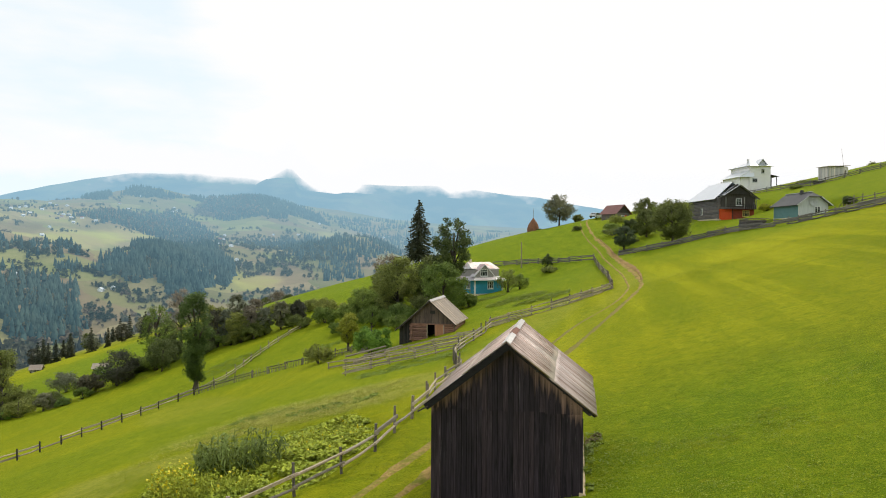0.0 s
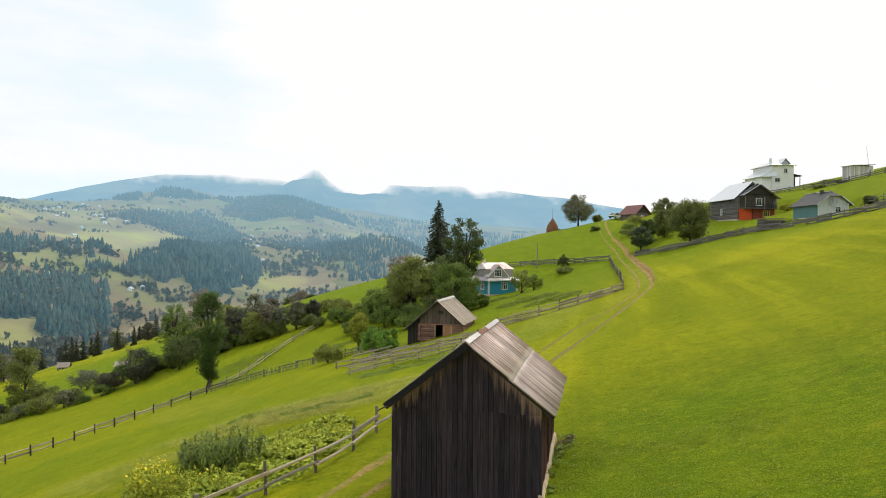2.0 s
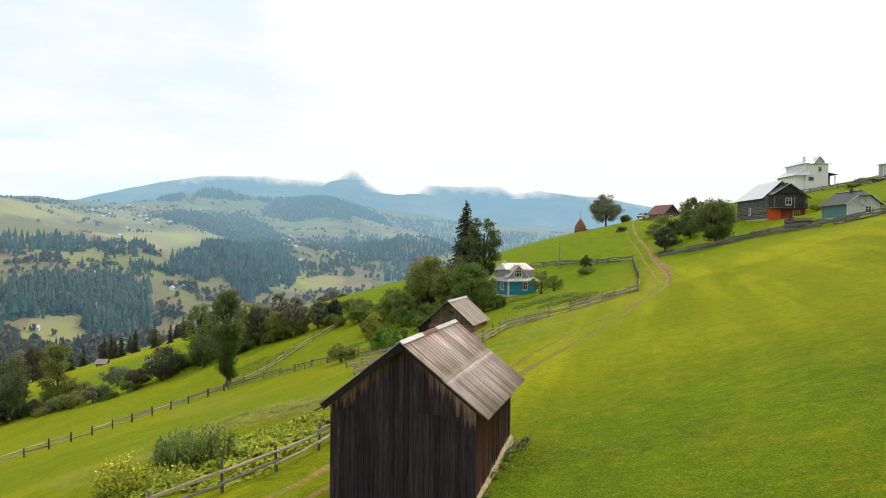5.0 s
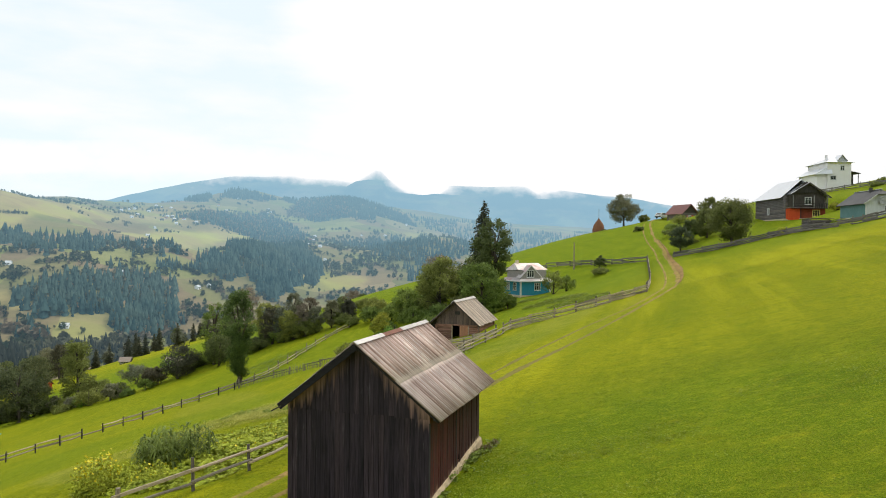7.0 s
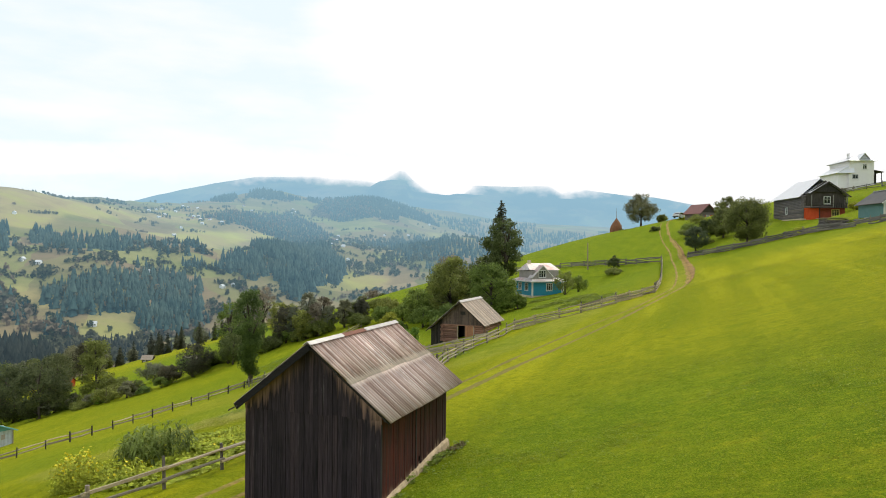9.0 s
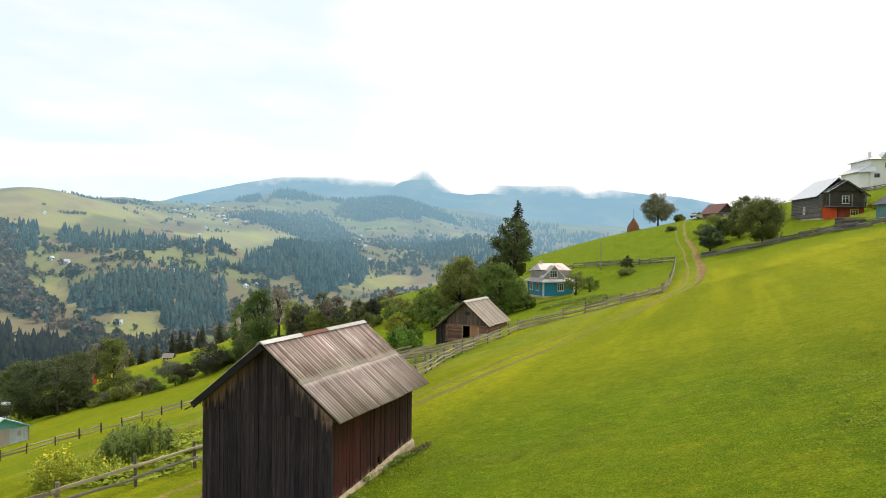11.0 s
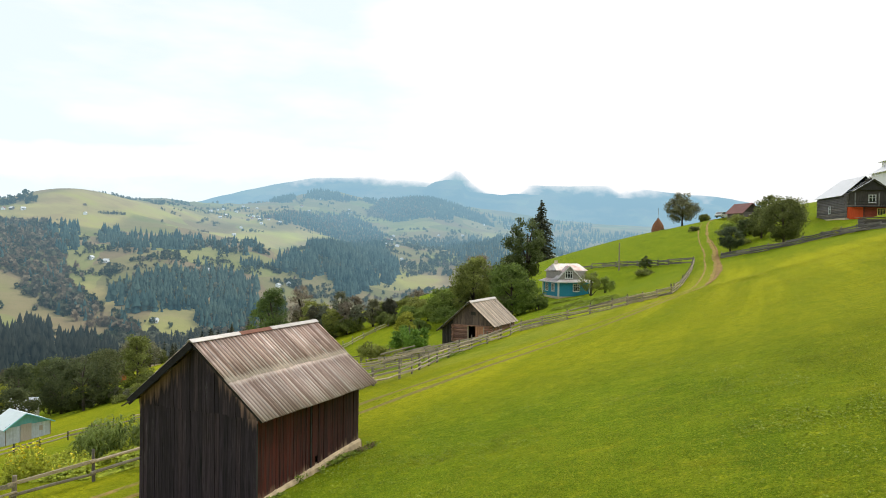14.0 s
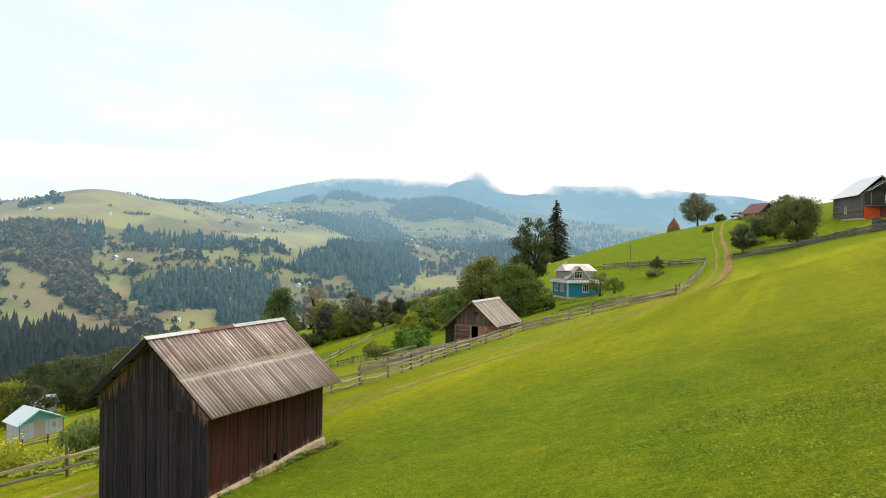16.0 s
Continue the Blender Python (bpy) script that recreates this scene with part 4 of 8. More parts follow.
    for (ex, ez), sgn in ((right, 1), (left, -1)):
        run = Vector((ex - ridge_x, 0, ez - ridge_z))
        length = run.length
        d = run.normalized()
        nrm = Vector((-d.z, 0, d.x)) * sgn
        if nrm.z < 0:
            nrm = -nrm
        for row in range(2):
            s0, s1 = (0.0, length * 0.52) if row == 0 else (length * 0.48, length + rng.uniform(-0.02, 0.03))
            for c in range(cols):
                a, b = y0 + c * cw - (0.05 if c else 0), y0 + (c + 1) * cw
                lift = 0.016 * (1 - row) + 0.006 * (c % 2) + rng.uniform(0, 0.008)
                k = int((b - a) / wave * 8)
                jog = rng.uniform(-0.02, 0.02)
                V, F = [], []
                for j in range(3):
                    sj = s0 + (s1 - s0) * j / 2 + (jog if j == 2 else 0)
                    for i in range(k + 1):
                        yy = a + (b - a) * i / k
                        h = lift + 0.030 * math.cos(2 * math.pi * (yy - y0) / wave)
                        base = Vector((ridge_x, yy, ridge_z)) + d * sj
                        V.append(base + nrm * (h + 0.008))
                        V.append(base + nrm * (h - 0.002))
                w = 2 * (k + 1)
                for j in range(2):
                    for i in range(k):
                        p = j * w + 2 * i
                        F.append((p, p + 2, p + w + 2, p + w))
                        F.append((p + 1, p + w + 1, p + w + 3, p + 3))
                for i in range(k):
                    F.append((2 * i, 2 * i + 1, 2 * i + 3, 2 * i + 2))
                    q = 2 * w + 2 * i
                    F.append((q, q + 2, q + 3, q + 1))
                for j in range(2):
                    p = j * w
                    F.append((p, p + w, p + w + 1, p + 1))
                    p += 2 * k
                    F.append((p, p + 1, p + w + 1, p + w))
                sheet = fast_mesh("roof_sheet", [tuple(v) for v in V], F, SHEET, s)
                sheet.data.polygons.foreach_set("use_smooth", [True] * len(F))
        # laths and rafters below the sheets
        for t in (0.06, 0.36, 0.66, 0.95):
            p = Vector((ridge_x, 0, ridge_z)) + d * (length * t) - nrm * 0.07
            part("lath", beam((p.x, y0 + 0.03, p.z), (p.x, y1 - 0.05, p.z), 0.07, 0.05), DARK_WOOD, s)
        for yy in (yf + 0.06, 23.1, yb - 0.06):
            p, q = Vector((ridge_x, yy, ridge_z)) - nrm * 0.15, Vector((ridge_x, yy, ridge_z)) + d * (length - 0.1) - nrm * 0.15
            part("rafter", beam(p, q, 0.08, 0.10), DARK_WOOD, s)
        off, vy, vh = (0.085, y0 - 0.02, 0.21) if sgn < 0 else (0.05, y0 + 0.06, 0.055)
        p, q = Vector((ridge_x, vy, ridge_z)) - nrm * off, Vector((ridge_x, vy, ridge_z)) + d * (length - 0.02) - nrm * off
        part("verge_board", beam(p, q, 0.03, vh), TAR_BLACK, s)
    part("loose_lath", beam((left[0] + 0.15, y0 - 0.02, left[1] - 0.02), (left[0] - 0.18, y0 - 0.05, left[1] - 0.20), 0.05, 0.04), DARK_WOOD, s, "broken lath hanging at the eave")
    # three lengths of ridge capping
    for a, b, mat, lab in ((y0 - 0.03, 22.05, CAP_WHITE, "white sheet-metal ridge cap"), (22.0, 23.75, CAP_RUST, "rust-brown ridge cap"), (23.7, y1 + 0.04, CAP_WHITE, "white sheet-metal ridge cap")):
        z = ridge_z + 0.095 + (0.008 if mat is CAP_WHITE else 0)
        w = 0.14
        prof = [(ridge_x - w, z - 0.095), (ridge_x, z), (ridge_x + w, z - 0.095), (ridge_x + w - 0.01, z - 0.11), (ridge_x, z - 0.02), (ridge_x - w + 0.01, z - 0.11)]
        part("ridge_cap", prism(prof, a, b), mat, s, lab)
    return s


plank_shed()

# ---------------------------------------------------------------- the log barn


def log_barn():
    rng = random.Random(9)
    b = thing("log_barn", -14.4, 79.1, -2.85, -2, "small old log barn with board gable and pale board roof", "barn")
    xl, xr, d = -2.45, 2.65, 6.3
    rx, rz = -0.15, 4.78
    el, er = (-4.35, 1.15), (3.10, 1.98)

    def under(x):
        e = er if x > rx else el
        return rz + (e[1] - rz) * (x - rx) / (e[0] - rx) - 0.12

    dl, dm, dr, dh = -0.50, 0.42, 1.45, 1.85
    r = 0.115
    for i in range(9):
        z = r + i * 0.218 - 0.1
        j = rng.uniform(0.0, 0.12)
        if z < dh:
            for p, q in ((xl - 0.2 - j, dl - 0.06), (dr + 0.06, xr + 0.2 + j)):
                part("log", tube([(p, 0, z), (q, 0, z)], [r, r * 0.97], 8), BARN_LOG, b)
        else:
            part("log", tube([(xl - 0.2 - j, 0, z), (xr + 0.2 + j, 0, z)], [r, r * 0.97], 8), BARN_LOG, b)
        z += 0.109
        if z < under(xr) - 0.05:
            for x in (xl, xr):
                part("log", tube([(x, -0.22 - j, z), (x, d + 0.2, z)], [r, r * 0.95], 8), BARN_LOG_Y, b)
            part("log", tube([(xl - 0.2, d, z), (xr + 0.2, d, z)], [r, r], 6), BARN_LOG, b)
    # gable boards
    n = 24
    for i in range(n):
        a, c = xl + (xr - xl) * i / n + 0.006, xl + (xr - xl) * (i + 1) / n - 0.006
        z0 = 1.98
        if min(under(a), under(c)) > z0 + 0.05:
            dd = rng.uniform(-0.01, 0.01)
            part("gable_board", prism([(a, z0), (c, z0), (c, under(c)), (a, under(a))], -0.13 + dd, -0.10 + dd), BARN_BOARD, b)
            part("gable_board", prism([(a, z0), (c, z0), (c, under(c)), (a, under(a))], d + 0.1, d + 0.13), BARN_BOARD, b)
    part("hatch", box(-0.15, 0.45, -0.165, -0.145, 3.15, 3.55), DARK_UPRIGHT, b, "small dark hatch in the gable")
    part("tie_beam", box(xl - 0.1, xr + 0.1, -0.16, -0.09, 1.86, 1.975), BARN_LOG, b)
    # lean-to
    n = 10
    for i in range(n):
        a, c = -4.05 + i * 0.155, -4.05 + (i + 1) * 0.155 - 0.012
        part("lean_to_board", prism([(a, -0.9), (c, -0.9), (c, under(c)), (a, under(a))], 0.25, 0.28), DARK_UPRIGHT, b)
    for i in range(20):
        a = 0.3 + i * 0.3
        part("lean_to_board", box(-4.08, -4.05, a, a + 0.285, -1.2, under(-4.05) - 0.02), DARK_UPRIGHT, b)
    # doorway, frame, open dark inside and the closed leaf
    part("door_frame", add_box(add_box(add_box(bmesh.new(), dl - 0.09, dl, -0.13, 0.10, -0.02, dh + 0.1), dr, dr + 0.09, -0.13, 0.10, -0.02, dh + 0.1), dl, dr, -0.13, 0.10, dh, dh + 0.1), FENCE_RAIL, b, "bleached door frame")
    leaf = part("door", box(dm + 0.03, dr - 0.012, -0.10, -0.06, 0.03, dh - 0.01), BARN_DOOR, b, "reddish-brown board door leaf")
    for k in range(5):
        a = dm + 0.03 + k * (dr - dm - 0.045) / 5
        part("board", box(a + 0.008, a + (dr - dm - 0.045) / 5 - 0.008, -0.128, -0.103, 0.03, dh - 0.012), BARN_DOOR, leaf)
    part("mid_post", box(dm - 0.05, dm + 0.025, -0.09, 0.05, 0.0, dh), BARN_LOG, b)
    # near-black panel added so the open doorway looks unlit inside
    part("back_lining", box(xl + 0.15, xr - 0.15, 2.4, 2.45, -0.2, 2.0), DARK_INSIDE, b)
    part("floor", box(xl, xr, 0.1, d - 0.1, -0.5, -0.02), BARN_LOG, b)
    part("threshold", box(dl - 0.4, dr + 0.3, -0.45, -0.15, -0.35, -0.05), FENCE_RAIL, b, "bleached threshold beam")
    # roof boards and ridge cap
    y0, y1 = -0.75, 7.15
    n = 30
    for (ex, ez) in (er, el):
        for i in range(n):
            a, c = y0 + (y1 - y0) * i / n + 0.004, y0 + (y1 - y0) * (i + 1) / n - 0.004
            z = 0.012 * (i % 2) + rng.uniform(0, 0.012)
            e = rng.uniform(-0.05, 0.04)
            pts = [(rx, a, rz + z), (ex + e * (1 if ex > 0 else -1), a, ez + z - e * 0.9), (ex + e * (1 if ex > 0 else -1), c, ez + z - e * 0.9), (rx, c, rz + z)]
            if ex < 0:
                pts = pts[::-1]
            part("roof_board", slab(pts, 0.03), BARN_ROOF, b)
        part("verge_board", beam((rx, y0 + 0.02, rz - 0.08), (ex, y0 + 0.02, ez - 0.08), 0.03, 0.12), DARK_WOOD, b)
        for t in (0.15, 0.5, 0.9):
            x, z = rx + (ex - rx) * t, rz + (ez - rz) * t - 0.075
            part("purlin", beam((x, y0 + 0.06, z), (x, y1 - 0.06, z), 0.09, 0.09), DARK_WOOD, b)
    part("ridge_cap", prism([(rx - 0.3, rz - 0.17), (rx, rz + 0.09), (rx + 0.3, rz - 0.13), (rx + 0.29, rz - 0.15), (rx, rz + 0.06), (rx - 0.29, rz - 0.19)], y0 - 0.03, y1 + 0.03), CAP_WHITE, b, "pale sheet-metal ridge cap")
    # the prop under the front corner of the eave
    part("prop", tube([(er[0] - 0.15, y0 + 0.1, er[1] - 0.15), (xr + 0.05, 0.0, 0.9)], [0.05, 0.05], 6), FENCE_POST, b)
    return b


log_barn()

# ---------------------------------------------------------------- the blue house


def blue_house():
    h = thing("blue_house", -14.83, 118.9, -0.25, 43, "small bright blue wooden house with white trim and metal roof", "house")
    W, D = 6.0, 5.6
    part("foundation", box(-0.06, W + 0.06, -0.06, D, -0.9, 0.12), PLINTH, h, "grey foundation")
    wall = part("wall", box(0, W, 0, D, 0.123, 2.75), PAINT_BLUE, h, "bright blue boarded wall")
    for x, y in ((0, 0), (W, 0), (0, D)):
        part("corner_board", box(x - 0.14, x + 0.14, y - 0.04 - 0.1, y + 0.14 - 0.1, 0.12, 2.75), PAINT_WHITE, h, "white corner board")
    window(h, 3.4, -0.003, 1.6, 1.25, 1.35, PAINT_WHITE, "front", 2)
    window(h, -0.003, 1.9, 1.6, 1.1, 1.35, PAINT_WHITE, "left", 2)
    window(h, -0.003, 4.2, 1.6, 1.1, 1.35, PAINT_WHITE, "left", 2)
    # skirt roof round the ground floor
    e, z0, z1, n = 0.55, 2.62, 3.12, 0.35
    part("skirt_roof", slab([(-e, -e, z0), (W + e, -e, z0), (W - n, n, z1), (n, n, z1)], 0.06), METAL_RUSTY, h)
    part("skirt_roof", slab([(-e, D + e, z0), (-e, -e, z0), (n, n, z1), (n, D - n, z1)], 0.06), METAL_RUSTY, h)
    part("skirt_roof", slab([(W + e, -e, z0), (W + e, D + e, z0), (W - n, D - n, z1), (W - n, n, z1)], 0.06), METAL_RUSTY, h)
    part("fascia", box(-e, W + e, -e - 0.03, -e, z0 - 0.16, z0 + 0.02), PAINT_WHITE, h)
    part("fascia", box(-e - 0.03, -e, -e, D + e, z0 - 0.16, z0 + 0.02), PAINT_WHITE, h)
    # attic storey with its front gable
    a0, a1 = 0.38, W - 0.38
    part("attic_wall", box(a0, a1, 0.5, D - 0.4, 2.9, 4.35), WOOD_GREY, h, "grey boarded attic wall")
    gx, gw, gz = 2.15, 2.0, 5.35
    part("gable_wall", prism([(gx - gw, 2.95), (gx + gw, 2.95), (gx + gw, 3.40), (gx, gz - 0.10), (gx - gw, 3.40)], 0.12, 0.49), WOOD_GREY, h, "grey boarded gable")
    window(h, gx - 0.1, 0.117, 3.85, 1.5, 1.3, PAINT_WHITE, "front", 2)
    for s in (-1, 1):
        pts = [(gx, -0.02, gz), (gx + s * 2.3, -0.02, 3.18), (gx + s * 2.3, 1.3, 3.18), (gx, 1.5, gz)]
        part("gable_roof", slab(pts if s > 0 else pts[::-1], 0.04), METAL_RUSTY, h)
        part("bargeboard", beam((gx, -0.05, gz - 0.06), (gx + s * 2.3, -0.05, 3.12), 0.03, 0.14), PAINT_WHITE, h)
    part("attic_wall", box(gx + 1.2, W - 0.3, 0.9, 1.2, 2.95, 4.5), WOOD_GREY, h, "grey boarded attic wall")
    ry, rz = 3.2, 5.65
    part("roof", slab([(0.2, 1.25, 4.55), (W + 0.1, 0.8, 4.5), (W - 0.4, ry, rz), (0.6, ry, rz)], 0.06), METAL_RUSTY, h, "white sheet-metal roof")
    part("roof", slab([(W + 0.1, D, 4.3), (0.2, D, 4.3), (0.6, ry, rz), (W - 0.4, ry, rz)], 0.06), METAL_RUSTY, h)
    part("roof_hip", slab([(W + 0.1, 0.8, 4.5), (W + 0.1, D, 4.3), (W - 0.4, ry, rz)], 0.06), METAL_RUSTY, h)
    part("roof_hip", slab([(0.2, D, 4.3), (0.2, 1.25, 4.55), (0.6, ry, rz)], 0.06), METAL_RUSTY, h)
    part("chimney", box(1.0, 1.45, 3.0, 3.45, 5.0, 6.15), PLINTH, h, "short plastered chimney")
    part("porch", box(W + 0.01, W + 0.9, 0.8, 3.0, -0.6, 2.4), PAINT_WHITE, h, "white porch")
    return h


blue_house()

# ---------------------------------------------------------------- the village on the crest


def log_house():
    h = thing("log_house", 29.2, 138.1, 13.45, 16.8, "large dark log house with orange-red front and pale metal roof", "house")
    W, D, ez, rz = 7.25, 11.6, 4.25, 7.55
    rx = 3.62
    part("foundation", box(-0.05, W + 0.05, 0.02, D, -1.0, 0.35), PLINTH, h)
    r = 0.15
    n = 14
    for i in range(n):
        z = 0.47 + i * 0.285
        if i % 2 == 0 or True:
            part("log", tube([(0.02, -0.2, z), (0.02, D + 0.2, z)], [r, r], 6), LOG_GREY_Y, h)
            if i >= 6:
                part("log", tube([(-0.2, 0.0, z + 0.14), (W + 0.2, 0.0, z + 0.14)], [r, r], 6), LOG_GREY, h)
    part("wall", box(0.1, W - 0.02, 0.12, D, 0.1, ez), LOG_GREY, h)
    part("front_cladding", box(0.3, 2.95, -0.10, 0.10, 0.3, 2.15), PAINT_ORANGE, h, "orange-red painted boards")
    part("front_cladding", box(2.953, W, -0.095, 0.10, 0.3, 2.15), LOG_RED, h, "dull red-brown boards")
    part("door", box(0.55, 2.75, -0.15, -0.103, 0.1, 2.1), PAINT_ORANGE, h, "bright orange double door")
    part("door_frame", box(2.78, 2.92, -0.17, -0.10, 0.1, 2.2), DARK_WOOD, h)
    window(h, 5.6, -0.105, 1.35, 1.35, 1.2, PAINT_YELLOW, "front", 2)
    window(h, 4.1, -0.205, 3.55, 1.2, 1.35, PAINT_WHITE, "front", 1)
    window(h, -0.15, 6.0, 1.9, 0.7, 1.3, PAINT_WHITE, "left", 0)
    # gable over the front, set back behind a balcony
    part("gable_wall", prism([(0.5, ez - 1.6), (W - 0.3, ez - 1.6), (W - 0.3, ez + 0.2), (rx + 0.2, rz - 0.5), (0.5, ez + 0.3)], -0.2, -0.12), DARK_UPRIGHT, h)
    for i in range(6):
        x = 4.9 + i * 0.4
        part("baluster", box(x, x + 0.2, -0.96, -0.92, 2.25, 2.95), DARK_UPRIGHT, h)
    part("balcony_rail", box(1.1, W, -0.98, -0.90, 2.96, 3.05), DARK_WOOD, h)
    part("balcony_floor", box(1.1, W, -1.0, -0.21, 2.16, 2.24), DARK_WOOD, h)
    for x in (1.15, 4.85, W - 0.05):
        part("balcony_post", box(x - 0.06, x + 0.06, -0.95, -0.85, 2.25, ez + 0.2), WOOD_GREY, h)
    # main roof, front porch roof
    for s, ex in ((-1, -0.55), (1, W + 0.6)):
        pts = [(rx, 1.2, rz), (ex, 0.3 if s < 0 else 1.2, ez - 0.15), (ex, D + 0.6, ez - 0.15), (rx, D - 1.0, rz)]
        part("roof", slab(pts if s > 0 else pts[::-1], 0.07), METAL_WHITE, h, "pale grey sheet-metal roof")
    gx, gz = rx + 0.45, rz - 0.75
    for s, ex in ((-1, 0.9), (1, W + 0.65)):
        pts = [(gx, -0.9, gz), (ex, -0.9, ez - 0.1 if s > 0 else ez + 0.55), (ex, 2.4, ez - 0.1 if s > 0 else ez + 0.55), (gx, 2.4, gz)]
        part("porch_roof", slab(pts if s > 0 else pts[::-1], 0.07), METAL_WHITE, h)
        part("bargeboard", beam((gx, -0.93, gz - 0.08), (ex, -0.93, (ez - 0.1 if s > 0 else ez + 0.55) - 0.08), 0.04, 0.2), DARK_WOOD, h)
    part("gable_boards", prism([(1.9, ez + 0.75), (W - 0.2, ez + 0.75), (gx, gz - 0.1)], -0.5, -0.44), DARK_UPRIGHT, h)
    part("back_gable", prism([(0.1, ez), (W, ez), (rx, rz - 0.15)], D - 1.15, D - 1.05), DARK_UPRIGHT, h)
    return h


def grey_house():
    h = thing("grey_cottage", 35.9, 112.5, 12.95, 16, "low grey and teal painted cottage with a dark sheet roof", "house")
    W, D, ez, rz = 4.8, 6.6, 2.2, 4.05
    part("foundation", box(-0.05, W + 0.05, -0.05, D + 0.05, -1.0, 0.1), PLINTH, h)
    part("side_wall", box(0, 0.12, 0, D, 0.1, ez), PAINT_TEAL, h, "faded teal board wall")
    part("front_wall", prism([(0.123, 0.1), (W, 0.1), (W, ez), (W / 2 + 0.9, rz - 0.75), (W / 2 - 0.9, rz - 0.75), (0.123, ez)], -0.02, 0.1), PAINT_GREY, h, "pale grey board gable")
    part("back_wall", prism([(0.123, 0.1), (W, 0.1), (W, ez), (W / 2, rz - 0.2), (0.123, ez)], D - 0.1, D), PAINT_GREY, h)
    part("side_wall", box(W - 0.12, W, 0.1, D - 0.1, 0.1, ez), PAINT_TEAL, h)
    for x in (-0.03, W - 0.15):
        part("corner_board", box(x, x + 0.18, -0.06, -0.022, 0.1, ez), PAINT_WHITE, h, "white corner board")
    window(h, 3.1, -0.023, 1.25, 1.0, 1.05, PAINT_WHITE, "front", 1)
    y0, y1, cut = -0.55, D + 0.4, 1.0
    for s, ex in ((-1, -0.5), (1, W + 0.5)):
        tip = W / 2 + s * 1.05
        tz = rz - 1.05 * (rz - ez + 0.25) / (W / 2 + 0.5)
        pts = [(W / 2, y0 + cut, rz), (tip, y0, tz), (ex, y0, ez - 0.25), (ex, y1, ez - 0.25), (W / 2, y1, rz)]
        part("roof", slab(pts if s > 0 else pts[::-1], 0.07), ROOF_DARK, h, "dark weathered sheet roof")
        part("bargeboard", beam((tip, y0 - 0.02, tz - 0.05), (ex, y0 - 0.02, ez - 0.30), 0.03, 0.14), PAINT_WHITE, h)
        if s < 0:
            tips = (tip, tz)
    part("half_hip", slab([(W - tips[0], y0, tips[1]), (W / 2, y0 + cut, rz), (tips[0], y0, tips[1])], 0.06), ROOF_DARK, h)
    part("ridge_cap", beam((W / 2, y0 + cut - 0.2, rz + 0.03), (W / 2, y1, rz + 0.03), 0.3, 0.06), METAL_WHITE, h)
    part("chimney", box(W / 2 - 0.5, W / 2 - 0.15, 2.2, 2.6, rz - 0.6, rz + 0.35), ROOF_DARK, h)
    # satellite dish on the gable
    dish = thing("satellite_dish", 0, 0, 0, 0, "round white satellite dish on a cottage gable", "satellite dish")
    dish.matrix_basis = pose(35.9, 112.5, 12.95, 0, 0, 16) @ pose(2.25, -0.30, 2.45)
    bm = bmesh.new()
    for k in range(3):
        rad = (0.001, 0.4, 0.6)[k]
        for i in range(14):
            a = 2 * math.pi * i / 14
            bm.verts.new((rad * math.cos(a), (0.1, 0.05, -0.04)[k], rad * math.sin(a)))
    bm.verts.ensure_lookup_table()
    for k in range(2):
        for i in range(14):
            j = (i + 1) % 14
            bm.faces.new([bm.verts[q] for q in (k * 14 + i, k * 14 + j, k * 14 + 14 + j, k * 14 + 14 + i)])
    bmesh.ops.solidify(bm, geom=bm.faces[:], thickness=0.02)
    part("reflector", bm, PAINT_WHITE, dish, "", True)
    part("bracket", tube([(0, 0.08, 0), (0, 0.30, -0.1)], [0.03, 0.03], 6), DARK_WOOD, dish)
    return h


